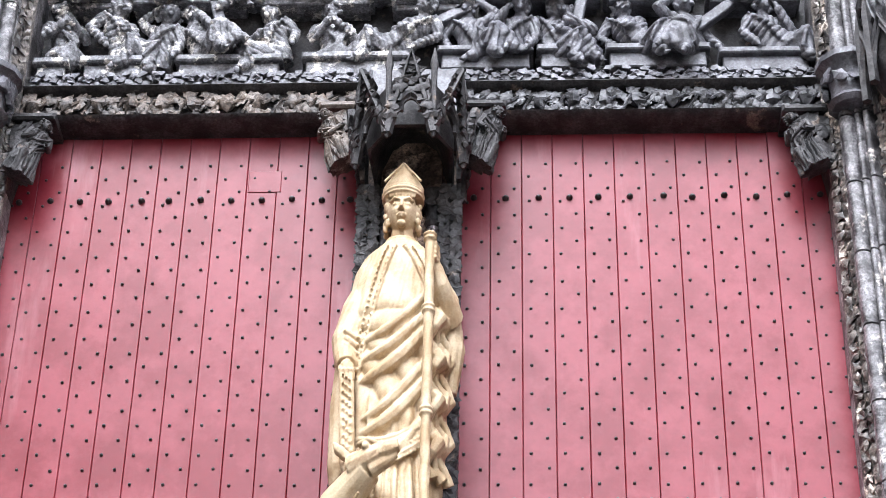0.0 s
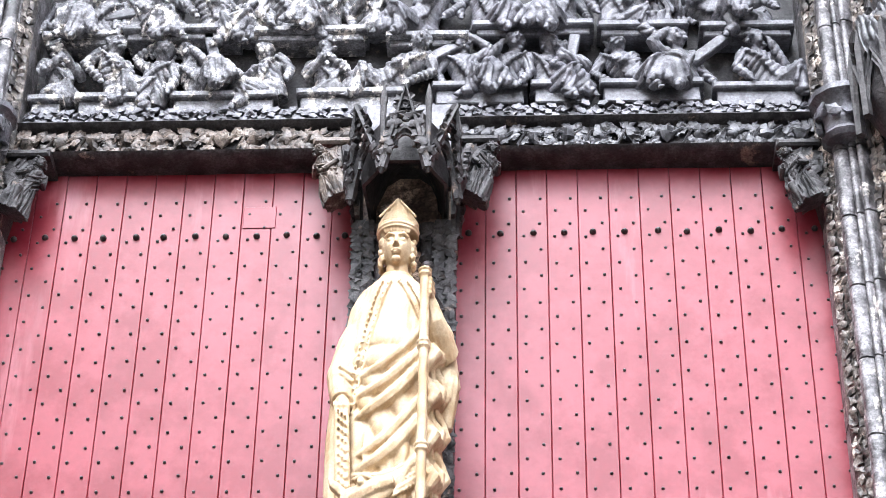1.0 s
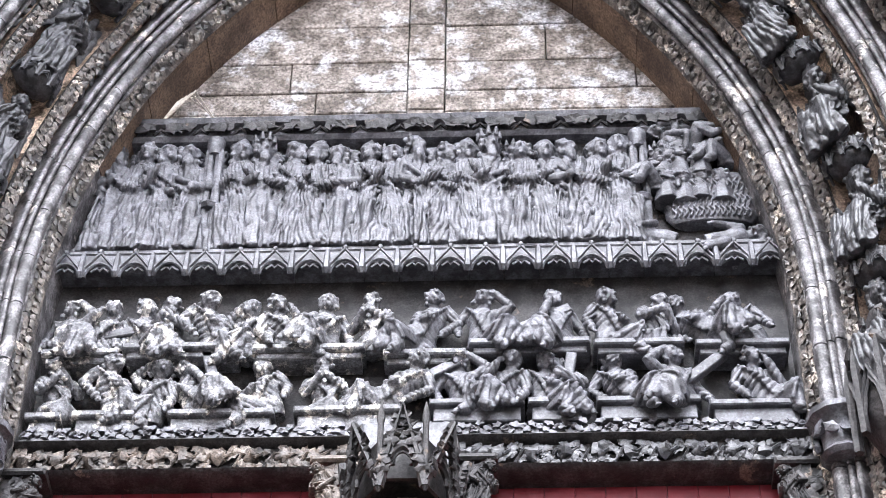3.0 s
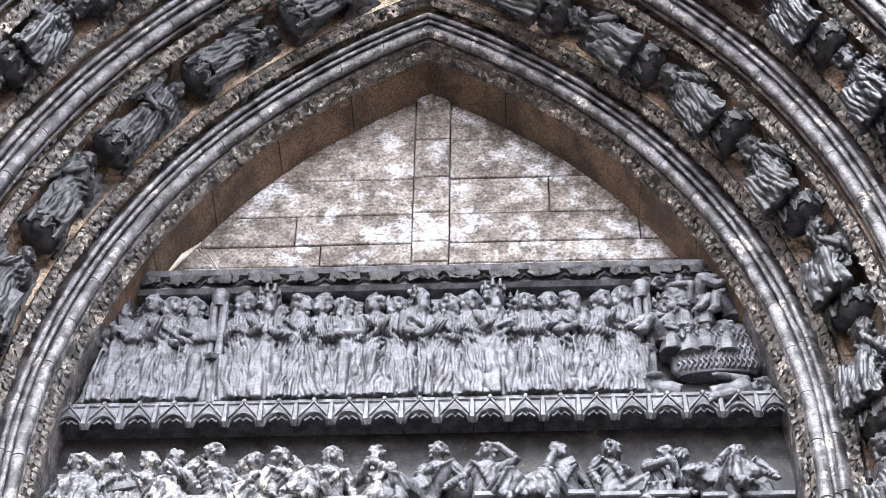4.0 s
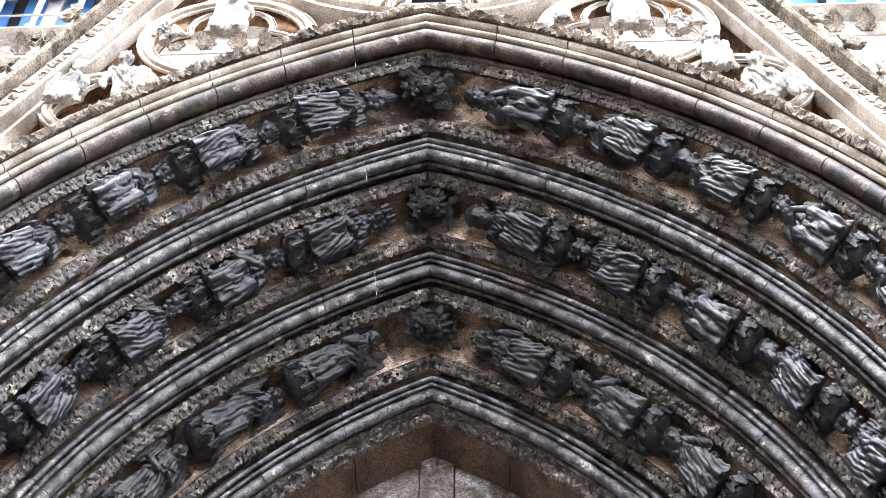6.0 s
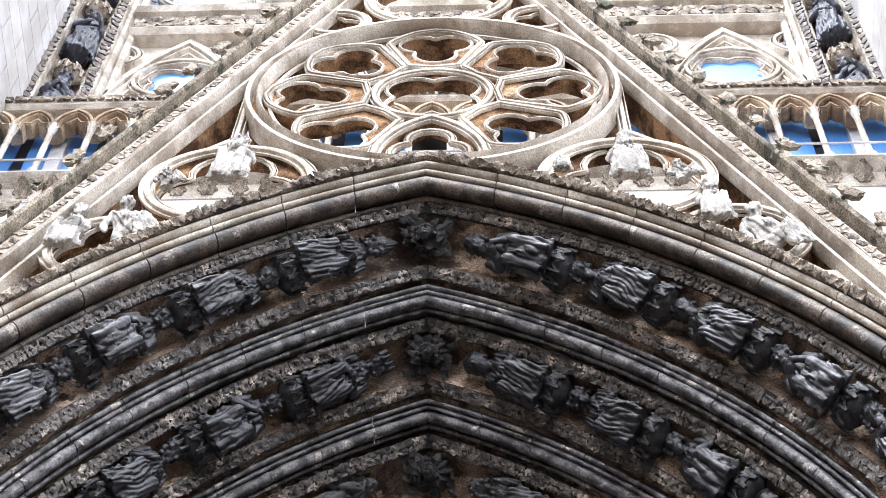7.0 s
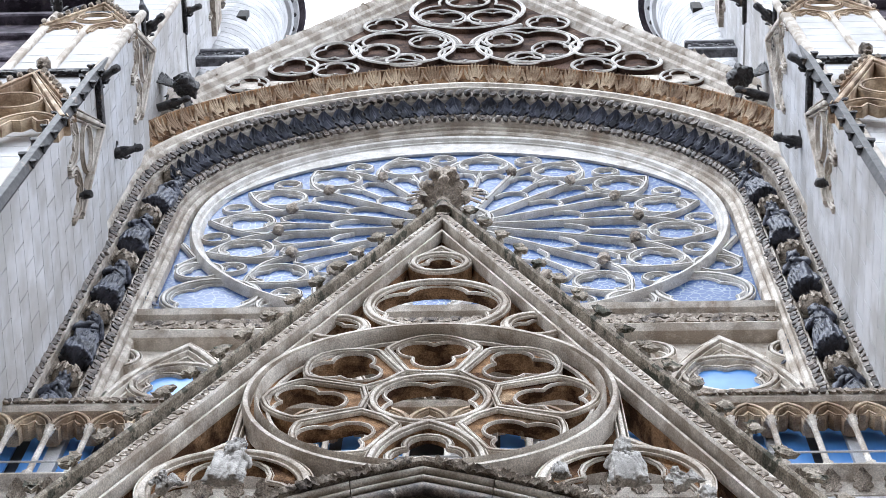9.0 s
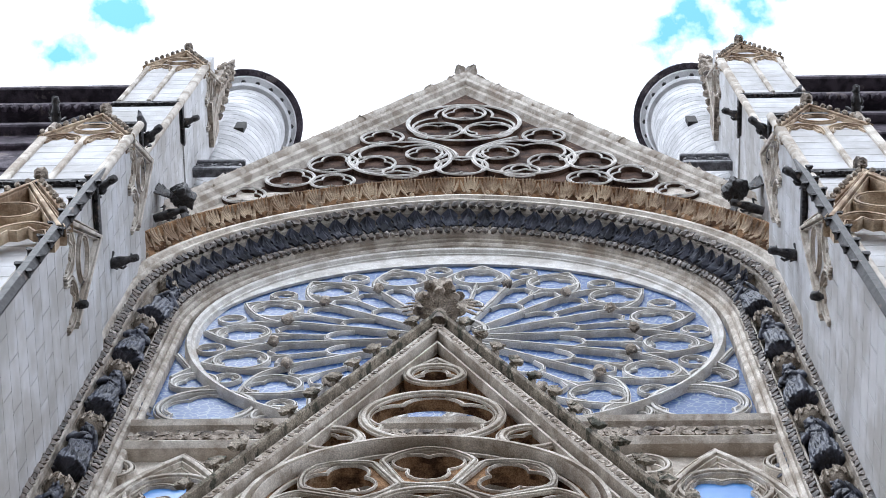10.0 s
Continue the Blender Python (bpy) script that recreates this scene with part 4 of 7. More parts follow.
# niche canopies on the jambs below the archivolt figures
for k in range(3):
    base, L, d, n = order_line(k)
    s = (0.285 + L - 0.265) / 2
    r, y = base[0] + d[0] * s, base[1] + d[1] * s
    for side in (-1, 1):
        w = Vector((side * n[0], n[1], 0)).normalized()
        m = Matrix((Vector((-w.y, w.x, 0)), -w, Vector((0, 0, 1)))).transposed().to_4x4()
        m.translation = arch_at(r, y, 0, side) + Vector((0, 0, -1.35))
        S = canopy(0.30, 0.55)
        S.tube([(0, 0.05, 0.4), (0, 0.05, 0.7), (0, 0.05, 1.05)], [0.2, 0.15, 0.03], 8)
        S.joined(canopy(0.2, 0.35), Matrix.Translation((0, 0.03, 0.45)))
        solid("niche_canopy", S, SOOT_AND_SHADE, "tall black gothic canopy over an empty jamb niche", "canopy", "niche canopies of the jambs", at=m)


# ---- the doors ----
def door_leaf(x0, x1, n):
    leaf = holder("door_leaf", ((x0 + x1) / 2, -0.07, 0), "tall red-painted plank door leaf studded with black iron nails", "door", "leaves of the portal door")
    w = (x1 - x0) / n
    rng = random.Random(int(x0 * 10) + 50)
    plank = Shape().box(-w / 2 + 0.0012, w / 2 - 0.0012, 0, 0.07, 0, 9.3, 0.0035).mesh("plank", PAINT)
    nail = Shape()
    rings = [[(rr * math.cos(radians(a)), yy, rr * math.sin(radians(a))) for a in range(0, 360, 45)] for yy, rr in ((0.004, 0.0100), (-0.006, 0.0092), (-0.012, 0.003))]
    nail_me = nail.grid(rings).mesh("nail", IRON)
    boss = Shape().grid([[(rr * math.cos(radians(a)), yy, rr * math.sin(radians(a))) for a in range(0, 360, 36)] for yy, rr in ((0.004, 0.021), (-0.010, 0.0195), (-0.022, 0.012), (-0.027, 0.004))]).mesh("boss_nail", IRON)
    part("backing_board", Shape().box(x0, x1, 0.01, 0.2, 0, 9.3), PAINT, leaf)
    low = Shape()
    for i in range(n):
        x = x0 + w * (i + 0.5)
        o = part("plank", plank, None, leaf, local=True)
        o.location = (x - leaf.location.x, rng.uniform(-0.002, 0.002), 0)
        o = part("boss_nail", boss, None, leaf, local=True)
        o.location = (x - leaf.location.x + rng.uniform(-0.01, 0.01), 0, 8.685 + rng.uniform(-0.006, 0.006))
        for k in range(54):
            z = 8.94 - 0.0945 * k
            q = (x + (-w * 0.25 if k % 2 else w * 0.25) + rng.uniform(-0.006, 0.006), -0.07, z + rng.uniform(-0.005, 0.005))
            if k < 26:
                o = part("nail", nail_me, None, leaf, local=True)
                o.location = (q[0] - leaf.location.x, 0.0, q[2])
            else:
                low.grid([[(q[0] + rr * math.cos(radians(a)), q[1] + yy, q[2] + rr * math.sin(radians(a))) for a in range(0, 360, 60)] for yy, rr in ((0.0, 0.0095), (-0.010, 0.004))])
    part("lower_nails", low, IRON, leaf)["kind"] = "stuff"
    if x0 < 0:
        part("patch_board", Shape().box(-1.02, -0.82, -0.076, -0.06, 8.74, 8.90, 0.004), PAINT, leaf)
    return leaf


door_leaf(-2.49, -0.30, 12)
door_leaf(0.26, 2.49, 12)

# ---- the central post between the doors ----
post = holder("central_post", (0, -0.2, 0), "dark carved stone post between the doors", "pillar", "", "structure")
part("core", Shape().box(-0.20, 0.16, -0.22, 0.2, 0, 9.2).box(-0.33, 0.28, -0.12, 0.22, 8.5, 9.4), CASE, post, "brown-stained niche back")
for x in (-0.265, 0.215):
    S = Shape().box(x - 0.06, x + 0.06, -0.3, 0.05, 0, 8.62)
    part("side_strip", S, SOOT_AND_SHADE, post)
    S = Shape()
    rng = random.Random(5)
    for i in range(64):
        for xx in (-0.035, 0.035):
            star_leaf(S, Vector((x + xx, -0.30, 5.3 + i * 0.052)), Vector((1, 0, 0)), Vector((0, 0, 1)), Vector((0, -1, 0)), 0.046, rng)
    part("leaf_strip", S, SOOT_AND_SHADE, post)["kind"] = "stuff"
    inner = x + (0.1 if x < 0 else -0.1)
    part("colonnette", Shape().tube([(inner, -0.24, 0), (inner, -0.24, 8.35)], 0.035, 10), SOOT_ROLL, post)
    S = Shape().tube([(inner, -0.24, 8.35), (inner, -0.24, 8.38), (inner, -0.24, 8.42), (inner, -0.24, 8.55), (inner, -0.24, 8.6)], [0.036, 0.055, 0.042, 0.075, 0.075], 10)
    for i in range(14):
        a = i * 0.9
        nn = Vector((math.cos(a), math.sin(a), 0))
        star_leaf(S, Vector((inner, -0.24, 8.44 + 0.012 * (i % 8))) + nn * 0.06, nn.cross(Vector((0, 0, 1))), Vector((0, 0, 1)), nn, 0.035, rng)
    part("colonnette_capital", S, SOOT_AND_SHADE, post)
part("pedestal", Shape().box(-0.34, 0.30, -1.05, -0.3, 0, 5.7, 0.05), SOOT, post)
part("pedestal_slab", Shape().box(-0.42, 0.38, -1.12, -0.25, 5.7, 5.9, 0.04), SOOT, post)

# canopy over the bishop
cano = holder("statue_canopy", (-0.02, -0.6, 8.85), "black gothic canopy with gablets over the bishop statue", "canopy")
hexa = [(-0.30, -0.25), (-0.32, -0.62), (-0.12, -0.92), (0.14, -0.92), (0.30, -0.62), (0.28, -0.25)]
S = Shape()
rings = []
for z, f in ((9.5, 0.2), (9.42, 0.45), (9.2, 0.66), (9.05, 0.74), (9.05, 0.80), (9.3, 0.82), (9.45, 0.72), (9.55, 0.75), (9.62, 0.5)):
    rings.append([(-0.01 + (x + 0.01) * f, -0.45 + (y + 0.45) * f, z) for x, y in hexa] + [(0.28 * f, 0.0, z), (-0.30 * f, 0.0, z)])
S.grid(rings)
LOWER = Matrix(((1, 0, 0, 0), (0, 1, 0, 0), (0, 0, 0.714, 2.204), (0, 0, 0, 1)))
part("vault", S.moved(LOWER), SOOT_AND_SHADE, cano)
for (x0, y0), (x1, y1) in zip(hexa, hexa[1:]):
    a, b = Vector((x0, y0, 0)), Vector((x1, y1, 0))
    m = (a + b) / 2
    nn = Vector((b.y - a.y, a.x - b.x, 0)).normalized()
    nn = nn if nn.dot(m - Vector((0, -0.4, 0))) > 0 else -nn
    S = Shape()
    U = Vector((0, 0, 1))
    S.tube([a + U * 8.92, m + nn * 0.07 + U * 9.62, b + U * 8.92], 0.030, 6)
    S.tube([a * 0.97 + U * 8.95, m + U * 9.48, b * 0.97 + U * 8.95], 0.014, 6)
    arc = [a.lerp(b, t) + U * (8.86 + 0.40 * math.sin(math.pi * t) ** 0.7) for t in spaced(0.0, 1.0, 10)]
    S.tube(arc, 0.03, 6)
    S.tube([q - U * 0.05 + nn * 0.0 for q in arc[1:-1]], 0.012, 5)
    for t in (0.3, 0.7):
        q = a.lerp(b, t) + U * 9.14
        S.tube([q + U * 0.02, q - U * 0.06 + (m - q) * 0.3 * Vector((1, 1, 0)).length * 0], 0.014, 5)
    ring = [m + nn * 0.03 + U * 9.36 + (b - a).normalized() * 0.05 * math.cos(radians(v)) + U * 0.05 * math.sin(radians(v)) for v in range(0, 361, 30)]
    S.tube(ring, 0.009, 5)
    for t in spaced(0.12, 0.9, 6):
        for e in (a, b):
            q = (e + U * 8.92).lerp(m + nn * 0.05 + U * 9.56, t)
            star_leaf(S, q + U * 0.02, (b - a).normalized(), U, nn, 0.055, random.Random(int(t * 90)))
    part("gablet", S.moved(LOWER), SOOT_AND_SHADE, cano)
    S = Shape().tube([a + U * 8.82, a + U * 8.88, a + U * 8.95, a + U * 9.5, a + U * 9.55, a + U * 9.72], [0.008, 0.028, 0.016, 0.018, 0.026, 0.005], 8)
    part("pinnacle", S.moved(LOWER), SOOT_AND_SHADE, cano)


# ---- corbels under the lintel, with small kneeling figures ----
def corbel(x, y, side, mat, label):
    S = Shape()
    rings = []
    for z, o in ((8.62, 0.005), (8.72, 0.02), (8.85, 0.04), (9.0, 0.07), (9.08, 0.13), (9.12, 0.20)):
        rings.append([(x - side * 0.02, y + 0.35, z), (x - side * 0.02, y, z), (x + side * o, y, z), (x + side * o, y + 0.35, z)])
    S.grid(rings)
    S.box(min(x, x + side * 0.27), max(x, x + side * 0.27), y - 0.06, y + 0.35, 9.12, 9.17, 0.015)
    F = standing(0.43, int(abs(x) * 90) + 3)
    S.joined(F, Matrix.Translation((x + side * 0.09, y - 0.05, 8.68)) @ Euler((radians(10), radians(side * 16), radians(side * 35))).to_matrix().to_4x4() @ Matrix.Diagonal((1.15, 1.1, 1, 1)))
    rng = random.Random(3)
    for i in range(22):
        t = rng.random()
        star_leaf(S, Vector((x + side * (0.03 + 0.2 * t * rng.random()), y - 0.01, 8.72 + 0.38 * t)), Vector((1, 0, 0)), Vector((0, 0, 1)), Vector((0, -1, 0)), 0.05, rng)
    solid("corbel_figure", S, mat, label, "corbel", "corbels under the lintel")


corbel(-2.46, -0.28, 1, SOOT_AND_SHADE, "black corbel carved with a crouching angel under the lintel")
corbel(2.46, -0.28, -1, SOOT_AND_SHADE, "black corbel carved with a kneeling figure under the lintel")
corbel(-0.31, -0.36, -1, STAINED, "corbel carved with a small brown figure beside the canopy")
corbel(0.27, -0.36, 1, SOOT_AND_SHADE, "black corbel carved with a robed figure beside the canopy")

# ---- the lintel ----
lintel = holder("lintel", (0, -0.1, 9.15), "blackened stone lintel with a frieze of carved leaves", "lintel", "", "structure")
for a, b in ((-2.46, -0.28), (0.24, 2.46)):
    S = Shape()
    prof = [(9.13, 0.25), (9.13, -0.05), (9.155, -0.06), (9.16, -0.17), (9.175, -0.25), (9.195, -0.27), (9.21, -0.25), (9.22, -0.18), (9.40, -0.18), (9.41, -0.23), (9.43, -0.26), (9.45, -0.24), (9.48, -0.14), (9.56, -0.12), (9.56, 0.25)]
    S.grid([[(x, y, z) for z, y in prof] for x in (a, b)])
    # shade of the lintel's underside is put into this black
    part("moulding", S, SOOT_AND_SHADE, lintel)
    S = Shape()
    rng = random.Random(8)
    n = 11
    for i in range(n):
        x = a + (b - a) * (i + 0.5) / n
        S.ball((x, -0.20, 9.315), (0.055, 0.05, 0.055), 8, 6, None, 0.6, i)
        for k in range(18):
            star_leaf(S, Vector((x + rng.uniform(-0.10, 0.10), -0.20, 9.31 + rng.uniform(-0.08, 0.08))), Vector((1, 0, 0)), Vector((0, 0, 1)), Vector((0, -1, 0)), 0.034, rng)
        S.tube([(x - 0.1, -0.20, 9.25), (x - 0.05, -0.23, 9.33), (x + 0.03, -0.23, 9.30), (x + 0.1, -0.20, 9.37)], 0.012, 5)
    part("leaf_frieze", S, BLACKFIG if a > 0 else STAINED, lintel)
part("middle_block", Shape().box(-0.30, 0.26, -0.24, 0.25, 9.0, 9.56, 0.02), SOOT, lintel)
S = Shape()
rng = random.Random(9)
for i in range(46):
    x = -2.42 + 4.84 * i / 45
    for q in range(5):
        star_leaf(S, Vector((x + 0.025 * q, -0.14, 9.50 + 0.024 * (q * 2 % 5) + rng.uniform(-0.015, 0.015))), Vector((1, 0, 0)), Vector((0, 0.3, 1)).normalized(), Vector((0, -0.9, 0.3)).normalized(), 0.036, rng)
    S.tube([(x - 0.06, -0.13, 9.53), (x, -0.16, 9.58), (x + 0.06, -0.13, 9.54)], 0.010, 5)
part("leaf_crest", S, SOOT, lintel)

# ---- the tympanum ----
tymp = holder("tympanum", (0, 0, 9.6), "sooty tympanum of two carved registers under a limewashed top", "tympanum", "", "structure")
part("back_slab", Shape().box(-2.6, 2.6, 0.05, 0.3, 9.55, 12.5), SOOT_AND_SHADE, tymp)
rng = random.Random(21)
for z0, z1, cuts in ((12.42, 12.80, (-2.6, -1.2, -0.45, -0.115, 0.165, 0.80, 1.5, 2.6)), (12.80, 13.03, (-2.6, -0.8, -0.115, 0.165, 2.6)), (13.03, 13.36, (-2.6, -1.0, -0.115, 0.165, 1.6, 2.6)),
                     (13.36, 13.78, (-2.6, -0.115, 0.165, 0.93, 2.6)), (13.78, 14.25, (-2.6, -0.115, 0.165, 2.6)), (14.25, 15.1, (-2.6, -0.115, 0.165, 2.6))):
    for a, b in zip(cuts, cuts[1:]):
        mid = a == -0.115
        yy = 0.10 if mid else 0.125 + rng.uniform(-0.006, 0.006)
        part("limewashed_block", Shape().box(a + 0.004, b - 0.004, yy, 0.35, z0 + 0.004, z1 - 0.004, 0.008), WASHED, tymp)
# frieze over the upper register
S = Shape()
prof = [(12.33, 0.2), (12.33, -0.05), (12.36, -0.08), (12.375, -0.06), (12.45, -0.06), (12.46, -0.11), (12.50, -0.13), (12.52, -0.09), (12.52, 0.2)]
S.grid([[(x, y, z) for z, y in prof] for x in (-2.3, 2.3)])
part("frieze_moulding", S, SOOT, tymp)
S = Shape()
for i in range(15):
    x = -2.02 + 4.04 * i / 14
    for k in range(4):
        star_leaf(S, Vector((x + 0.045 * (k - 1.5), -0.09, 12.415 + 0.012 * (k % 2))), Vector((1, 0, 0)), Vector((0, 0, 1)), Vector((0, -1, 0)), 0.06, rng)
    S.tube([(x + 0.09, -0.06, 12.39), (x + 0.145, -0.085, 12.43), (x + 0.2, -0.06, 12.40)], 0.013, 5)
part("frieze_leaves", S, SOOT_AND_SHADE, tymp)
# arcade of small gabled canopies between the registers
S = Shape()
w = 0.115
S.tube([(-w, -0.17, 0.0), (0, -0.19, 0.135), (w, -0.17, 0.0)], 0.014, 6)
S.tube([(-w + 0.012, -0.15, -0.02)] + [(x, -0.16, z - 0.045) for x, z in pointed(0, 0, w - 0.015, 0.115, 6)] + [(w - 0.012, -0.15, -0.02)], 0.015, 6)
S.tube([(-0.06, -0.15, 0.0), (-0.02, -0.155, 0.03), (0, -0.155, 0.005), (0.02, -0.155, 0.03), (0.06, -0.15, 0.0)], 0.01, 5)
S.box(-w, w, -0.14, 0.05, 0.05, 0.20)
S.tube([(w, -0.17, -0.07), (w, -0.18, -0.04), (w, -0.17, 0.12), (w, -0.17, 0.16)], [0.012, 0.03, 0.02, 0.006], 6)
S.ball((0, -0.19, 0.145), 0.022, 6, 4)
gable_me = S.mesh("arcade_gablet", SOOT)
for i in range(21):
    o = part("arcade_gablet", gable_me, None, tymp, local=True)
    o.location = (-2.36 + 0.236 * i, 0, 10.96 - 9.6)
part("arcade_ledge", Shape().box(-2.45, 2.45, -0.15, 0.05, 11.12, 11.165, 0.01), SOOT, tymp)

# upper register: a row of the risen, a shaft, and the cauldron
STAND = [standing(1.12, 500 + i, False, ("", "veil", "", "crown", "mitre", "")[i % 6], i % 3 == 0, 0.03 * (i % 3 - 1))for i in range(9)]
STAND = [carved(f, "relief_figure", SOOT, 0.009, 1, 0.026, i, (0, 0.3, -0.3)[i % 3], 60.0, ((0, -0.02, 1.04), 0.12)) for i, f in enumerate(STAND)]
for i in range(21):
    if i in (4,):
        continue
    x = -2.16 + 0.179 * i
    solid("relief_figure", STAND[(i * 5) % 9], None, "grey-black robed figure carved in high relief, standing in a crowd", "relief figure", "upper register of the tympanum",
          at=Matrix.Translation((x, -0.015, 11.165)) @ Matrix.Rotation(radians(rng.uniform(-30, 30)), 4, "Z") @ Matrix.Diagonal((0.84, 0.80, rng.uniform(0.94, 1.02), 1)))
HEADS = []
for i in range(5):
    S = Shape()
    head(S, (0, 0, 0), 0.145, 700 + i, True, ("", "veil", "mitre", "", "crown")[i])
    S.tube([(0, 0.02, -0.05), (0, 0.02, -0.25)], [0.06, 0.1], 8)
    HEADS.append(carved(S, "relief_bust", SOOT, 0.006, 1))
for i in range(19):
    solid("relief_bust", HEADS[i % 5], None, "grey-black carved head in the back row of the crowd", "relief figure", "back row of the upper register",
          at=Matrix.Translation((-2.0 + 0.19 * i, 0.035, 12.20 + rng.uniform(-0.02, 0.03))) @ Matrix.Rotation(radians(rng.uniform(-40, 40)), 4, "Z"))
for x in (-1.46, 1.55):
    S = Shape()
    for q in (-0.035, 0.035):
        S.tube([(x + q, -0.07, 11.17), (x + q, -0.07, 12.2)], 0.032, 8)
    S.tube([(x, -0.07, 11.6), (x, -0.07, 11.63), (x, -0.07, 11.66)], [0.06, 0.08, 0.06], 8)
    S.tube([(x, -0.07, 12.15), (x, -0.07, 12.22), (x, -0.07, 12.27), (x, -0.07, 12.30)], [0.05, 0.06, 0.066, 0.066], 10)
    solid("relief_column", S, SOOT, "slender dark twin shaft carved between the crowd and its neighbours", "column", "shafts of the upper register")
S = Shape()
rings = []
for z, r in ((0, 0.27), (0.06, 0.32), (0.22, 0.335), (0.38, 0.32), (0.41, 0.35), (0.45, 0.35)):
    rings.append([(2.03 + r * math.cos(radians(a)), 0.0 + 0.08 * r / 0.3 * math.sin(radians(a)), 11.43 + z) for a in range(0, 360, 20)])
S.grid(rings)
for j in range(3):
    for k in range(15):
        x = 1.76 + 0.037 * k
        y = -0.09 * math.sqrt(max(0.05, 1 - ((x - 2.03) / 0.34) ** 2))
        S.tube([(x, y, 11.45 + 0.125 * j), (x + 0.02, y - 0.012, 11.49 + 0.125 * j), (x - 0.008, y - 0.012, 11.53 + 0.125 * j), (x + 0.012, y, 11.575 + 0.125 * j)], [0.010, 0.011, 0.009, 0.004], 5)
solid("relief_cauldron", carved(S, "relief_cauldron", SOOT, 0.006, 0), SOOT, "dark carved wide cauldron with licking flames on its side", "cauldron")
for i, (x, z) in enumerate(((1.72, 11.86), (1.85, 11.84), (1.97, 11.86), (2.10, 11.84), (1.70, 12.05), (1.84, 12.08), (1.97, 12.1))):
    solid("relief_bust", HEADS[i % 5], None, "grey-black head of one of the damned over the cauldron", "relief figure", "heads over the cauldron", at=Matrix.Translation((x, -0.06, z)) @ Matrix.Rotation(radians(30 * (i % 3 - 1)), 4, "Z"))
DAMNED = [rising(0.62, 900 + i, 1 if i % 2 else -1, False)for i in range(3)]
DAMNED = [carved(f, "relief_figure", SOOT, 0.007, 1) for f in DAMNED]
for i, (x, z, a) in enumerate(((1.72, 12.08, 60), (1.95, 12.12, -50), (1.68, 11.75, 20), (1.72, 11.25, -70), (2.0, 11.22, 80), (2.18, 12.0, 0))):
    solid("relief_figure", DAMNED[i % 3], None, "grey-black contorted naked figure carved near the cauldron", "relief figure", "figures round the cauldron", at=Matrix.Translation((x, -0.04, z)) @ Matrix.Rotation(radians(a), 4, "Y"))

# lower register: the dead climb out of their tombs, in two rows
for i, (x0, x1, z) in enumerate(((-2.42, -1.9, 10.27), (-1.9, -1.1, 10.31), (-1.05, -0.3, 10.28), (-0.2, 0.35, 10.22), (0.35, 1.15, 10.30), (1.15, 1.75, 10.28), (1.8, 2.42, 10.26),
                               (-2.45, -2.2, 9.74), (-2.15, -1.65, 9.75), (-1.55, -0.85, 9.75), (-0.75, -0.05, 9.76), (0.1, 0.72, 9.80), (0.72, 1.1, 9.80), (1.15, 1.82, 9.80), (1.85, 2.45, 9.76))):
    S = Shape().box(x0 + 0.01, x1 - 0.01, -0.17, 0.04, z - 0.05, z, 0.01).box(x0 + 0.035, x1 - 0.035, -0.13, 0.04, z - (0.16 if z < 10 else 0.10), z - 0.05, 0.008)
    solid("tomb_relief", S, SOOT if x0 > -0.1 else PATCHY, "dark carved tomb chest with a moulded lid edge", "tomb", "tombs of the lower register")
RISE_D = [carved(rising(0.74, 800 + i, 1 if i % 2 else -1, True), "relief_figure", SOOT, 0.0068, 1, 0.016, i, (0.6, -0.5, 0.8, -0.7)[i % 4], 64.0, ((0, -0.05, 0.40), 0.10)) for i in range(10)]
RISE_P = [me.copy() for me in RISE_D]
for me in RISE_P:
    me.materials[0] = PATCHY
rows = ((10.30, (-2.28, -2.07, -1.80, -1.60, -1.32, -1.04, -0.82, -0.58, -0.25, 0.05, 0.44, 0.96, 1.26, 1.53, 1.93, 2.2)), (9.77, (-2.26, -1.90, -1.66, -1.36, -0.90, -0.54, -0.15, 0.33, 0.56, 0.82, 1.02, 1.38, 1.72, 2.22)))
for z, xs in rows:
    for i, x in enumerate(xs):
        solid("relief_figure", (RISE_P if x < -0.05 else RISE_D)[(i * 3 + (z > 10)) % 10], None, "dark half-clad figure climbing out of a tomb" if x > -0.05 else "dark flaking figure climbing out of a tomb", "relief figure", "lower register of the tympanum",
              at=Matrix.Translation((x, -0.05, z + rng.uniform(-0.03, 0.02))) @ Matrix.Rotation(radians(rng.uniform(-25, 25)), 4, "Z") @ Matrix.Rotation(radians(rng.uniform(-14, 14)), 4, "Y"))
for x, z, a, L in ((0.80, 10.48, 28, 0.5), (1.95, 10.15, 42, 0.75), (-1.28, 10.05, -74, 0.5), (0.98, 9.98, 80, 0.45), (-2.0, 10.42, 12, 0.5), (0.05, 10.0, 32, 0.6)):
    S = Shape().box(-L / 2, L / 2, -0.03, 0.03, -0.035, 0.035, 0.008)
    solid("slanted_slab", S, SOOT, "dark carved tomb lid pushed aside at a slant", "tomb lid", "lids of the lower register", at=Matrix.Translation((x, -0.1, z)) @ Matrix.Rotation(radians(-a), 4, "Y"))

# cracked plaster ribs at the foot of the limewashed part
twigs = holder("dead_twigs", (-1.86, -0.1, 12.52), "bunch of pale dry twigs on the tympanum ledge", "twigs")
for k in range(5):
    part("twig", Shape().tube([(-1.86, -0.1, 12.52), (-1.80 + 0.03 * k, -0.02, 12.8 + 0.03 * k), (-1.70 + 0.05 * k, 0.09, 12.98 - 0.08 * k)], [0.012, 0.010, 0.005], 6), PALE, twigs)


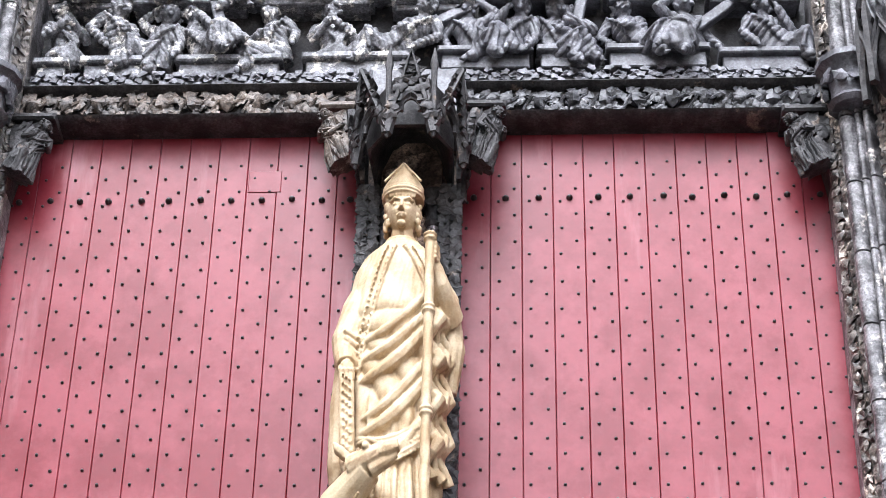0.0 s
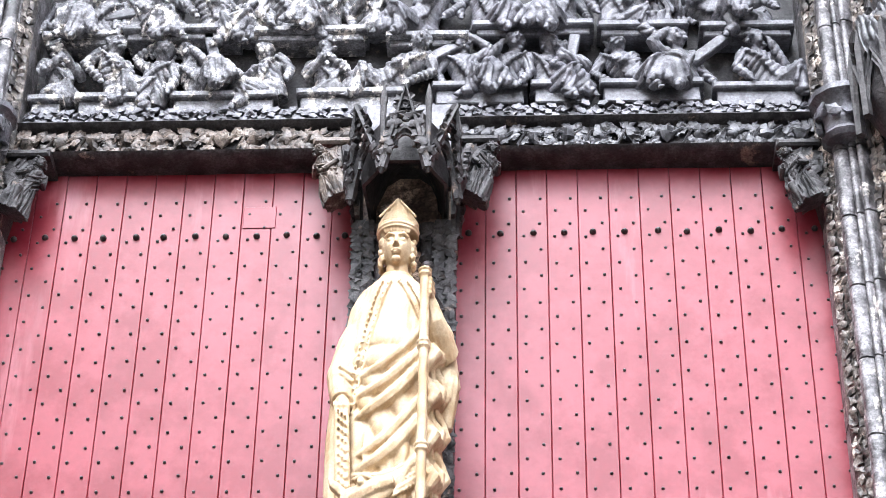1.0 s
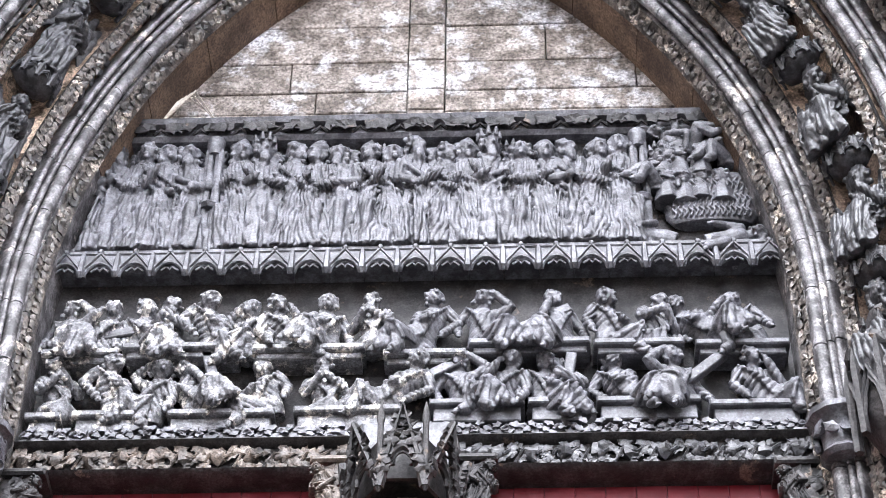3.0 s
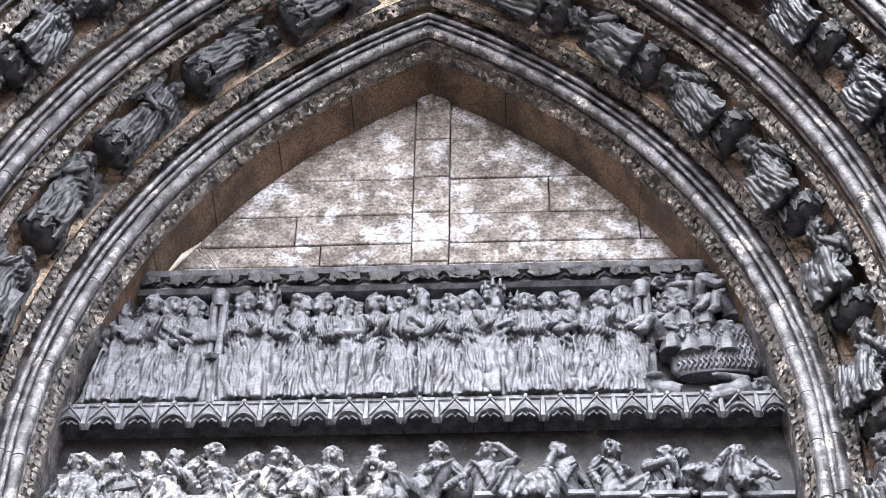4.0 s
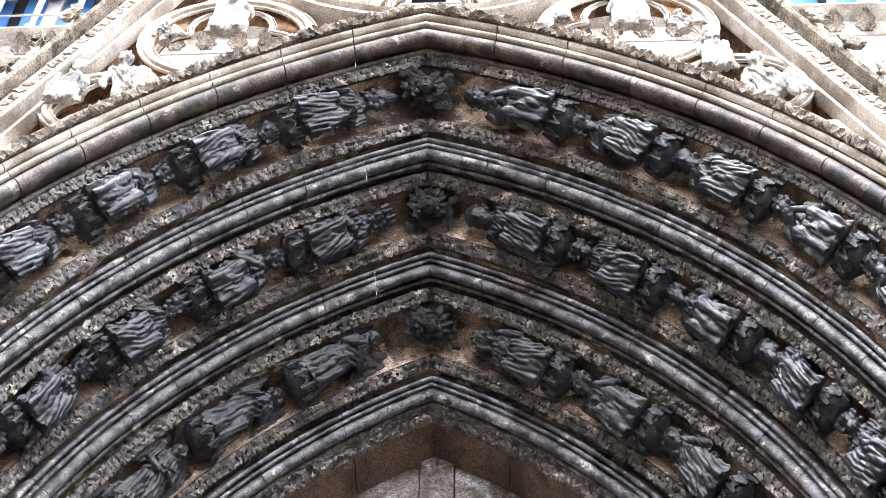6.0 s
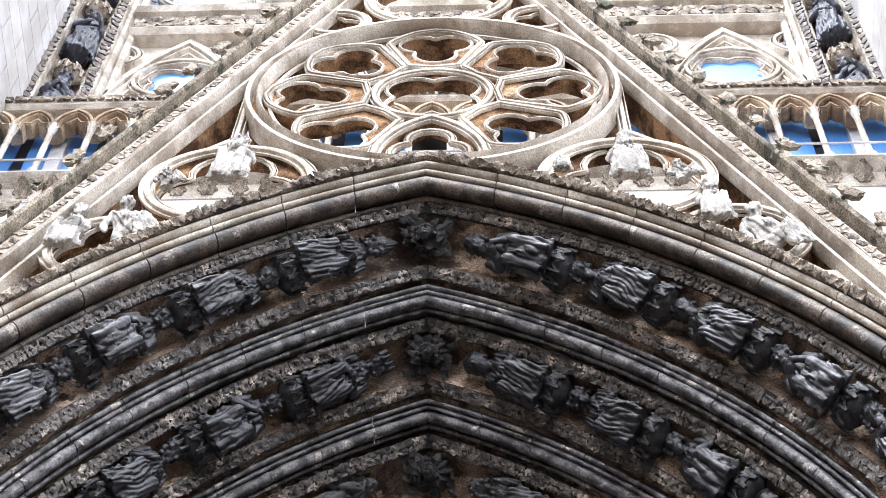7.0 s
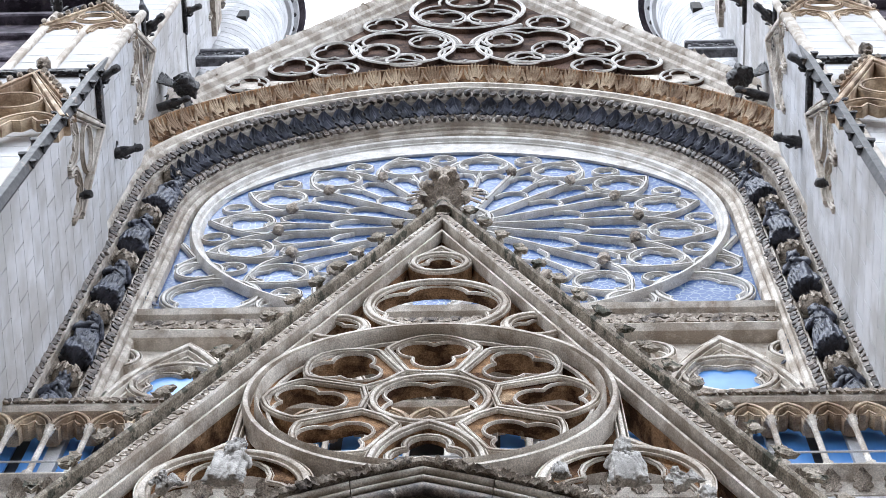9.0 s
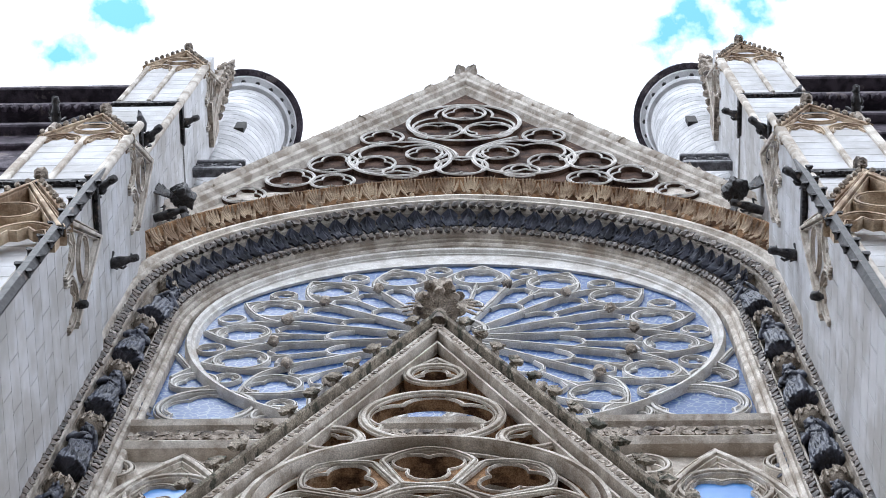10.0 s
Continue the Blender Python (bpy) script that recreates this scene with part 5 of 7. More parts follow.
# ---- the bishop ----
def bishop():
    S = Shape()
    N, ROWS_N = 150, 120
    prof = [(0.0, 0.235, 0.20), (0.15, 0.245, 0.20), (0.5, 0.265, 0.19), (0.9, 0.29, 0.19), (1.15, 0.305, 0.185), (1.4, 0.315, 0.185), (1.6, 0.315, 0.175), (1.74, 0.29, 0.165), (1.84, 0.235, 0.145), (1.91, 0.15, 0.12), (1.965, 0.085, 0.085)]
    zs, ws, ds = zip(*prof)
    rings = []
    for i in range(ROWS_N + 1):
        z = 1.965 * i / ROWS_N
        w, dp = float(np.interp(z, zs, ws)), float(np.interp(z, zs, ds))
        ring = []
        for j in range(N):
            a = 2 * math.pi * j / N
            front = max(0.0, -math.sin(a))
            x = math.cos(a)
            # long hanging folds below the knees, slanting pulled folds over the lap, quiet chest
            fall = abs(math.sin(9 * a + 0.7 * math.sin(3 * z))) - 0.5
            fan = math.atan2(z - 1.32 + 0.10 * (x + 1) ** 2, x * 0.33 + 0.42)
            pull = abs(math.sin(6.5 * fan + 0.25 * math.sin(5 * z))) ** 0.6 - 0.55
            lowf = np.interp(z, (0, 0.75, 1.0), (0.16, 0.12, 0.0))
            midf = np.interp(z, (0.45, 0.75, 1.45, 1.6), (0.0, 0.13, 0.10, 0.0)) * (0.35 + 0.65 * front)
            chest = np.interp(z, (1.35, 1.5, 1.9), (0.0, 0.03, 0.0)) * (abs(math.sin(13 * a)) - 0.5) * front
            v = Vector((math.cos(a) * 3.4, math.sin(a) * 3.4, z * 0.8))
            crease = (0.3 - 1.0 * abs(noise.noise(v))) * lowf
            r = 1 + 0.9 * lowf * fall + 1.5 * midf * pull + 1.6 * chest + 1.6 * crease
            ring.append((math.cos(a) * w * r, math.sin(a) * dp * r, z))
        rings.append(ring)
    S.grid(rings)

    def on(x, z, lift=0.0):
        w, dp = float(np.interp(z, zs, ws)), float(np.interp(z, zs, ds))
        return Vector((x, -dp * math.sqrt(max(0.02, 1 - min(0.98, (x / w) ** 2))) - lift, z))

    # heavy rolled folds of the chasuble from the raised arm down to the other hip
    for k in (0, 1, 2, 4, 5, 7):
        z0, z1 = 1.62 - 0.105 * k + 0.02 * math.sin(5 * k), 1.22 - 0.115 * k + 0.03 * math.sin(3 * k)
        pts, rad = [], []
        for i in range(14):
            t = i / 13
            x = 0.23 - 0.45 * t
            z = z0 + (z1 - z0) * t ** 0.85 - 0.06 * math.sin(math.pi * t) * (1 + 0.1 * k)
            pts.append(on(x, z, 0.004 + 0.01 * math.sin(math.pi * t)))
            rad.append(0.009 + (0.020 + 0.008 * (k % 3)) * math.sin(math.pi * t) ** 0.6)
        S.tube(pts, rad, 8)
    # cope edges: two embroidered bands from the neck
    for sd, z1, x1 in ((-1, 1.02, -0.265), (1, 1.45, 0.25)):
        for off in (-0.028, 0.028):
            pts = [on(sd * 0.05 + (x1 - sd * 0.05) * t ** 0.8 + off, 1.86 + (z1 - 1.86) * t, 0.012) for t in spaced(0.0, 1.0, 12)]
            S.tube(pts, 0.008, 6)
        for i in range(46):
            t = (i + 0.5) / 46
            p = on(sd * 0.05 + (x1 - sd * 0.05) * t ** 0.8 + (0.018 if i % 2 else -0.018), 1.86 + (z1 - 1.86) * t, 0.020)
            S.ball(p, 0.0075, 6, 4)
    # collar
    for k in range(4):
        S.tube([(0.125 * math.cos(a) * (1 - 0.09 * k), 0.11 * math.sin(a) * (1 - 0.05 * k) - 0.005, 1.895 + 0.024 * k - 0.03 * max(0, -math.sin(a))) for a in (2 * math.pi * i / 20 for i in range(21))], 0.017, 7)
    # hem of the chasuble with its carved border, tunic skirts below
    for k, (zc, amp) in enumerate(((0.66, 0.12), (0.60, 0.12), (0.54, 0.12))):
        pts = [on(-0.26 + 0.52 * t, zc - amp * math.sin(math.pi * t) + 0.28 * t * 0.6, 0.02) for t in spaced(0.0, 1.0, 16)]
        S.tube(pts, 0.026 if k == 2 else 0.018, 7)
        for i in range(26):
            t = (i + 0.5) / 26
            S.ball(on(-0.26 + 0.52 * t, zc - 0.03 - amp * math.sin(math.pi * t) + 0.168 * t, 0.034), 0.012, 6, 4)
    for k in range(10):
        x = -0.21 + 0.046 * k
        S.tube([on(x * 0.9, 0.52, 0.0), on(x, 0.3, 0.02 + 0.012 * (k % 2)), on(x * 1.05, 0.0, 0.03 + 0.015 * (k % 2))], [0.012, 0.022, 0.030], 7)
    # cloth cascading below the hand on the staff side, in zigzags
    for c in range(3):
        pts, rad = [], []
        for i in range(17):
            t = i / 16
            pts.append(Vector((0.235 + 0.03 * c + 0.035 * math.sin(i * 1.57 + c), -0.17 + 0.05 * c + 0.03 * math.cos(i * 1.57), 1.42 - 1.0 * t)))
            rad.append(0.034 + 0.012 * math.sin(i * 1.57 + 0.5))
        S.tube(pts, rad, 8)
    # sleeves and arms
    S.tube([(-0.17, -0.02, 1.74), (-0.26, -0.02, 1.50), (-0.315, -0.05, 1.28), (-0.315, -0.10, 1.17), (-0.30, -0.16, 1.08)], [0.07, 0.10, 0.10, 0.075, 0.06], 14)
    for k in range(5):
        S.tube([(-0.38, -0.06, 1.34 - 0.05 * k), (-0.31, -0.155, 1.30 - 0.045 * k), (-0.24, -0.14, 1.26 - 0.05 * k)], 0.016, 6)
    S.tube([(-0.33, -0.03, 1.2), (-0.35, -0.02, 0.9), (-0.345, 0.0, 0.55), (-0.34, 0.02, 0.45)], [0.05, 0.055, 0.06, 0.05], 10, 1.6)
    S.tube([(0.17, -0.02, 1.74), (0.28, -0.02, 1.54), (0.32, -0.08, 1.42), (0.26, -0.19, 1.56), (0.225, -0.235, 1.66)], [0.085, 0.10, 0.085, 0.062, 0.045], 14)
    S.tube([(0.30, 0.0, 1.5), (0.34, 0.0, 1.25), (0.325, 0.02, 1.0)], [0.08, 0.075, 0.04], 10)
    S.ball((0.215, -0.255, 1.70), (0.05, 0.04, 0.06), 10, 8)
    for k in range(4):
        z = 1.755 - 0.03 * k
        S.tube([(0.25, -0.25, z), (0.235, -0.30, z + 0.004), (0.195, -0.315, z), (0.175, -0.29, z - 0.004)], 0.0145, 7)
    S.ball((-0.295, -0.185, 1.04), (0.05, 0.045, 0.06), 10, 8)
    for k in range(4):
        x = -0.335 + 0.025 * k
        S.tube([(x, -0.20, 1.05), (x + 0.005, -0.235, 1.01), (x + 0.012, -0.215, 0.965)], 0.014, 7)
    # stole held in the hand, hanging to the beast's neck
    for k in range(3):
        S.tube([(-0.315 + 0.025 * k, -0.22, 1.0), (-0.30 + 0.025 * k, -0.25, 0.75), (-0.28 + 0.025 * k, -0.27, 0.45), (-0.25 + 0.025 * k, -0.28, 0.32)], 0.022, 7)
    for i in range(36):
        S.ball((-0.305 + 0.02 * (i % 3) + 0.04 * i / 36, -0.262 - 0.035 * i / 36, 0.97 - 0.018 * i), 0.011, 6, 4)
    # staff
    S.tube([(0.20, -0.30, -0.05), (0.20, -0.30, 1.82)], 0.030, 12)
    for z in (0.12, 0.72, 1.34, 1.80):
        S.tube([(0.20, -0.30, z - 0.03), (0.20, -0.30, z - 0.015), (0.20, -0.30, z), (0.20, -0.30, z + 0.015), (0.20, -0.30, z + 0.03)], [0.031, 0.044, 0.036, 0.046, 0.031], 12)
    # neck, head, curls
    S.tube([(0, 0.0, 1.92), (0, -0.01, 2.06)], [0.082, 0.078], 14)
    c = Vector((0, -0.03, 2.17))
    rings = []
    for i in range(21):
        b = math.pi * (0.02 + 0.96 * i / 20)
        ring = []
        for j in range(28):
            a = 2 * math.pi * j / 28
            x, y, z = math.cos(a) * math.sin(b), math.sin(a) * math.sin(b), -math.cos(b)
            px, py, pz = x * (0.108 - 0.025 * max(0, -z)), y * 0.125, z * 0.165
            if y < 0:
                eye = math.exp(-((abs(x) - 0.38) / 0.16) ** 2 - ((z - 0.16) / 0.12) ** 2)
                py += 0.022 * eye - 0.012 * math.exp(-((abs(x) - 0.5) / 0.2) ** 2 - ((z + 0.15) / 0.2) ** 2)
            ring.append((c.x + px, c.y + py, c.z + pz))
        rings.append(ring)
    S.grid(rings)
    for sd in (-1, 1):
        S.tube([c + Vector((sd * 0.015, -0.122, 0.05)), c + Vector((sd * 0.05, -0.122, 0.06)), c + Vector((sd * 0.088, -0.095, 0.04))], [0.010, 0.012, 0.008], 6)
        S.ball(c + Vector((sd * 0.042, -0.105, 0.026)), (0.020, 0.012, 0.012), 9, 6)
        S.tube([c + Vector((sd * 0.02, -0.118, 0.015)), c + Vector((sd * 0.042, -0.122, 0.012)), c + Vector((sd * 0.065, -0.108, 0.016))], 0.005, 5)
        S.ball(c + Vector((sd * 0.012, -0.135, -0.032)), (0.012, 0.012, 0.010), 7, 5)
    S.tube([c + Vector((0, -0.12, 0.045)), c + Vector((0, -0.138, 0.0)), c + Vector((0, -0.152, -0.028)), c + Vector((0, -0.13, -0.04))], [0.010, 0.012, 0.016, 0.008], 8)
    S.tube([c + Vector((-0.036, -0.112, -0.072)), c + Vector((-0.012, -0.13, -0.066)), c + Vector((0.012, -0.13, -0.066)), c + Vector((0.036, -0.112, -0.072))], [0.004, 0.009, 0.009, 0.004], 6)
    S.tube([c + Vector((-0.03, -0.112, -0.082)), c + Vector((0, -0.128, -0.086)), c + Vector((0.03, -0.112, -0.082))], [0.004, 0.010, 0.004], 6)
    S.ball(c + Vector((0, -0.098, -0.125)), (0.036, 0.03, 0.026), 10, 7)
    rng = random.Random(2)
    for k in range(110):
        a = radians(rng.uniform(-28, 208))
        z = rng.uniform(-0.12, 0.11)
        rr = 0.108 + rng.uniform(0, 0.016)
        p = c + Vector((math.cos(a) * rr, 0.02 + math.sin(a) * rr, z))
        S.ball(p, (0.019, 0.019, 0.022), 7, 5, None, 0.4, k)
    for k in range(9):
        S.ball(c + Vector((-0.08 + 0.02 * k, -0.105 + 0.3 * (-0.08 + 0.02 * k) ** 2 * 10, 0.105)), (0.016, 0.014, 0.026), 7, 5, None, 0.4, k)
    # mitre
    rings = []
    for i in range(9):
        t = i / 8
        ring = []
        for j in range(28):
            a = 2 * math.pi * j / 28
            x, y = math.cos(a), math.sin(a)
            w = 0.138
            hz = 0.02 + t * (0.10 + 0.19 * (1 - abs(x)))
            sq = 1 - 0.75 * max(0, t - 0.15)
            ring.append((x * w * (1 + 0.07 * t), y * 0.13 * sq - 0.02, 2.265 + hz))
        rings.append(ring)
    S.grid(rings)
    for z in (2.29, 2.335):
        S.tube([(0.142 * math.cos(a), 0.136 * math.sin(a) - 0.02, z) for a in (2 * math.pi * i / 28 for i in range(29))], 0.009, 6)
    for sd in (-1, 1):
        S.tube([(sd * (0.13 - 0.13 * t), -0.105 + 0.03 * t, 2.39 + 0.17 * t) for t in spaced(0.0, 1.0, 8)], 0.010, 6)
    for i in range(30):
        a = math.pi + math.pi * (i + 0.5) / 30
        S.ball((0.146 * math.cos(a), 0.139 * math.sin(a) - 0.02, 2.313), 0.011, 6, 4)
    S.v = [p if p[2] < 1.965 else (p[0] * 0.92, p[1] * 0.92, 1.95 + (p[2] - 1.965) * 0.88) for p in S.v]
    # the beast at his feet
    S.tube([(-0.36, -0.10, -0.05), (-0.36, -0.14, 0.12), (-0.30, -0.22, 0.22), (-0.20, -0.30, 0.30), (-0.12, -0.36, 0.36)], [0.10, 0.12, 0.115, 0.095, 0.085], 16)
    S.tube([(-0.22, -0.34, 0.37), (-0.10, -0.40, 0.40), (0.0, -0.44, 0.43), (0.06, -0.45, 0.445)], [0.075, 0.07, 0.05, 0.032], 12)
    S.tube([(-0.10, -0.40, 0.33), (-0.02, -0.43, 0.36), (0.05, -0.44, 0.40)], [0.045, 0.035, 0.018], 10)
    for k in range(6):
        S.tube([(-0.045 + 0.02 * k, -0.475, 0.415 + 0.004 * k), (-0.045 + 0.02 * k, -0.478, 0.385 + 0.006 * k)], [0.009, 0.003], 5)
    S.ball((-0.13, -0.455, 0.44), (0.026, 0.02, 0.02), 9, 6)
    S.tube([(-0.18, -0.43, 0.46), (-0.12, -0.46, 0.475), (-0.07, -0.45, 0.46)], 0.014, 6)
    S.tube([(-0.24, -0.36, 0.42), (-0.30, -0.36, 0.47), (-0.33, -0.34, 0.52)], [0.03, 0.03, 0.008], 7)
    for sd in (0, 1):
        S.tube([(-0.36 + 0.14 * sd, -0.16 - 0.1 * sd, 0.05), (-0.34 + 0.16 * sd, -0.26 - 0.08 * sd, -0.1), (-0.34 + 0.16 * sd, -0.28 - 0.08 * sd, -0.4)], [0.06, 0.045, 0.04], 10)
    for k in range(24):
        S.ball((-0.44 + 0.012 * k, -0.17 - 0.012 * k, 0.12 + 0.012 * (k % 6)), 0.012, 6, 4)
    S.box(-0.40, 0.34, -0.45, 0.15, -0.45, -0.3, 0.03)
    S.tube([(-0.05, 0, -0.35), (0, 0, 0.05)], [0.26, 0.235], 24)
    return S


solid("bishop_statue", carved(bishop(), "bishop_statue", CREAM, 0.006, 0, 0.004, 3, -0.74, 40.0, ((0, -0.05, 2.14), 0.24)), CREAM, "cream stone statue of a bishop with mitre, staff and leashed beast", "statue", sharp=55, at=Matrix.Translation((-0.035, -0.62, 6.02)) @ Matrix.Diagonal((0.87, 1.0, 1.0, 1)))


# ---- ground and walls ----
S = Shape()
S.add([(-600, -600, 0), (600, -600, 0), (600, 600, 0), (-600, 600, 0)], [(0, 1, 2, 3)])
solid("ground", S, PAVE, "grey stone paving in front of the portal", "ground", kind="structure")

# unseen walls round the court, added to block low sky light and door reflections
for name, box in (("court_wall_east", (9.5, 10.3, -46, -0.2, 0, 17)), ("court_wall_west", (-10.3, -9.5, -46, -0.2, 0, 25)), ("court_wall_south", (-10.3, 10.3, -47, -46, 0, 14))):
    solid(name, Shape().box(*box), PALE_LEAF, "plain weathered wall, unseen, added to block low sky light", "wall", kind="structure")

# porch masonry at both sides of the arch, up to the gable's foot
for side in (-1, 1):
    S = Shape()
    rings = []
    for z in [0.0, 5.0] + spaced(SPRING, 15.6, 14):
        xi = math.sqrt(max(0.1, 7.15 ** 2 - max(0, z - SPRING) ** 2)) - ARCH_C
        xo = max(xi + 0.05, min(5.6, (25.6 - z) / 2.53))
        rings.append([(side * xi, -2.5, z), (side * xo, -2.5, z), (side * xo, -0.2, z), (side * xi, -0.2, z)])
    S.grid(rings)
    solid("porch_wall_east" if side > 0 else "porch_wall_west", S, PALE, "pale stone masonry of the porch beside the arch", "wall", kind="structure")

# the plain wall behind the gable, below the gallery
S = Shape().box(-9.5, 9.5, -0.2, 0.6, 15.0, 21.9)
for side in (-1, 1):
    S.box(min(side * 4.3, side * 9.5), max(side * 4.3, side * 9.5), -0.2, 0.6, 0, 15.0)
solid("wall_front", S, PALE_W, "washed pale limestone wall below the gallery", "wall", kind="structure")
solid("wall_vault_back", Shape().box(-4.4, 4.4, 0.32, 0.62, 9.0, 15.05), CASE, "rough wall behind the tympanum", "wall", kind="structure")

# ---- the openwork gable over the portal ----
GY = -2.6
gable = holder("openwork_gable", (0, GY, 15), "pale weathered openwork stone gable with tracery circles", "gable", "", "structure")
rake = [(3.95, 14.9), (0.0, 24.85), (-3.95, 14.9)]
part("rake_moulding", Shape().sweep(rake, [(0.04, GY + 0.45), (0.04, GY + 0.05), (0.055, GY - 0.02), (0.045, GY - 0.09), (0.015, GY - 0.11), (-0.015, GY - 0.09), (-0.03, GY + 0.06), (-0.04, GY + 0.45)]), MOSSY, gable, "lichened coping of the gable")
part("rake_strip", Shape().sweep(rake, [(-0.04, GY + 0.4), (-0.04, GY + 0.1), (-0.08, GY + 0.1), (-0.09, GY - 0.02), (-0.20, GY - 0.02), (-0.21, GY + 0.12), (-0.25, GY + 0.12), (-0.25, GY + 0.4)]), PALE, gable)
part("rake_inner_moulding", Shape().sweep(rake, [(-0.25, GY + 0.4), (-0.25, GY + 0.0), (-0.265, GY - 0.07), (-0.29, GY - 0.09), (-0.315, GY - 0.07), (-0.325, GY + 0.14), (-0.365, GY + 0.14), (-0.37, GY + 0.03), (-0.39, GY + 0.0), (-0.42, GY + 0.0), (-0.43, GY + 0.1), (-0.43, GY + 0.13)]), PALE, gable)
# the soffit's shade is put into its darker brown
part("rake_soffit", Shape().sweep(rake, [(-0.26, GY + 0.13), (-0.26, GY + 0.4), (-0.427, GY + 0.4), (-0.427, GY + 0.13)]), BROWN_SHADE, gable, "brown-stained underside of the gable, shade in its colour")
rng = random.Random(31)
for side in (-1, 1):
    S = Shape()
    U = Vector((-side * 3.95, 0, 9.95)).normalized()
    O = Vector((U.z * side, 0, -U.x * side))
    W = Vector((0, -1, 0))
    for i in range(88):
        p = Vector((side * 3.95, GY - 0.0, 14.9)) + U * (10.6 * (i + 0.5) / 88) - O * 0.145
        star_leaf(S, p, U, O, W, 0.062, rng)
    part("leaf_strip", S, PALE_LEAF, gable)["kind"] = "stuff"
    for i in range(19):
        S = Shape()
        p = Vector((side * 3.95, GY - 0.06, 14.9)) + U * (0.6 + 0.53 * i) + O * 0.03
        acanthus(S, p, W, (U * 0.4 + O).normalized(), U, 0.20, 0.09, 0.12, rng)
        for k in range(4):
            star_leaf(S, p + O * 0.08 + U * rng.uniform(-0.08, 0.08) + W * 0.05, U, O, W, 0.085, rng)
        part("crocket", S.roughen(0.012, 12, i), MOSSY, gable)
R_BIG, C_BIG = 1.62, 19.15


def body(w, y0, y1):
    """The plain square bar behind a moulding, of unwashed stone with shade in its brown."""
    return [(w, y0), (w, y1), (-w, y1), (-w, y0)]


def tracery(name, label, mat, cx, cz, r, lobes, w, turn, lift=0.0):
    """A moulded ring with a cusped foil sunk into it; bar and foil carry shade in their brown."""
    y = GY + 0.02 + lift
    ring = part(name, Shape().sweep(circle(cx, cz, r, 44), rib(w, 0.05, y), True), mat, gable, label)
    part("ring_body", Shape().sweep(circle(cx, cz, r, 44), body(w * 0.97, y + 0.045, y + 0.22), True), BROWN_SHADE, ring, "unwashed tan stone with shade in its colour")
    inner = foil(cx, cz, r - w * 0.6, lobes, turn, 10, 0.50 if lobes > 3 else 0.45)
    part("cusp_moulding", Shape().sweep(inner, rib(w * 0.42, 0.03, y + w * 0.9), True), mat, ring)
    rings = []
    for x, z in inner + inner[:1]:
        a = math.atan2(z - cz, x - cx)
        ox, oz = cx + r * math.cos(a), cz + r * math.sin(a)
        rings.append([(x, y + w * 0.9 + 0.02, z), (ox, y + w * 0.9 + 0.02, oz), (ox, y + 0.13, oz), (x, y + 0.13, z)])
    part("foil_plate", Shape().grid(rings, True, False), BROWN_SHADE, ring, "foil with tan stain and shade in its colour")


def soufflet(turn, lift):
    """A light of the great ring, pointed towards the middle and broad outside, with three cusped lobes."""
    c, e = math.cos(radians(turn)), math.sin(radians(turn))

    def at(r, q):
        return (r * c - q * e, C_BIG + r * e + q * c)

    rs = spaced(0.60, 1.57, 24)
    half = [min(r * 0.375, 0.50 * max(0.0, math.sin(math.pi * min(1.0, 0.06 + 0.94 * ((r - 0.60) / 0.97) ** 0.95))) ** 0.55) for r in rs]
    half[0] = half[-1] = 0.0
    outline = [at(r, -h) for r, h in zip(rs, half)] + [at(r, h) for r, h in list(zip(rs, half))[-2:0:-1]]
    y, w = GY + 0.02 + lift, 0.036
    light = part("petal_light", Shape().sweep(outline, rib(w, 0.05, y), True), PALE, gable)
    part("light_body", Shape().sweep(outline, body(w * 0.97, y + 0.045, y + 0.24), True), BROWN_SHADE, light, "unwashed tan stone with shade in its colour")
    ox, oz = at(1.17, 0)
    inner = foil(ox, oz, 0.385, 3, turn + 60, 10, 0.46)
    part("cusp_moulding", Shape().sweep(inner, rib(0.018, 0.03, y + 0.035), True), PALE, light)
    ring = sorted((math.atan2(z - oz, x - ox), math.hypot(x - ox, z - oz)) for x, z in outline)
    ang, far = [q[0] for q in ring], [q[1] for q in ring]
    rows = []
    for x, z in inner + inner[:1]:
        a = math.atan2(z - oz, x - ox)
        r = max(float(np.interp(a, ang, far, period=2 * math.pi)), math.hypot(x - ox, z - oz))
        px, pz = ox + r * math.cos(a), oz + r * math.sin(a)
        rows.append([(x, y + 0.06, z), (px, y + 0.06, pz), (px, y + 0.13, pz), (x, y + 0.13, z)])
    part("foil_plate", Shape().grid(rows, True, False), BROWN_SHADE, light, "foil with tan stain and shade in its colour")


S = Shape().sweep(circle(0, C_BIG, R_BIG, 72), [(0.14, GY + 0.18), (0.14, GY + 0.02), (0.12, GY - 0.04), (0.08, GY - 0.04), (0.07, GY + 0.14), (0.03, GY + 0.14), (0.02, GY - 0.03), (0.0, GY - 0.06), (-0.02, GY - 0.03), (-0.03, GY + 0.16), (-0.07, GY + 0.16), (-0.08, GY + 0.06), (-0.11, GY + 0.06), (-0.12, GY + 0.09)], True)
great = part("great_ring", S, PALE, gable)
part("ring_body", Shape().sweep(circle(0, C_BIG, R_BIG, 72), body(0.117, GY + 0.088, GY + 0.36), True), BROWN_SHADE, great, "unwashed tan stone with shade in its colour")
tracery("centre_foil", "tan cusped ring in the middle of the tracery", PALE, 0, C_BIG, 0.55, 4, 0.05, 45, 0.009)
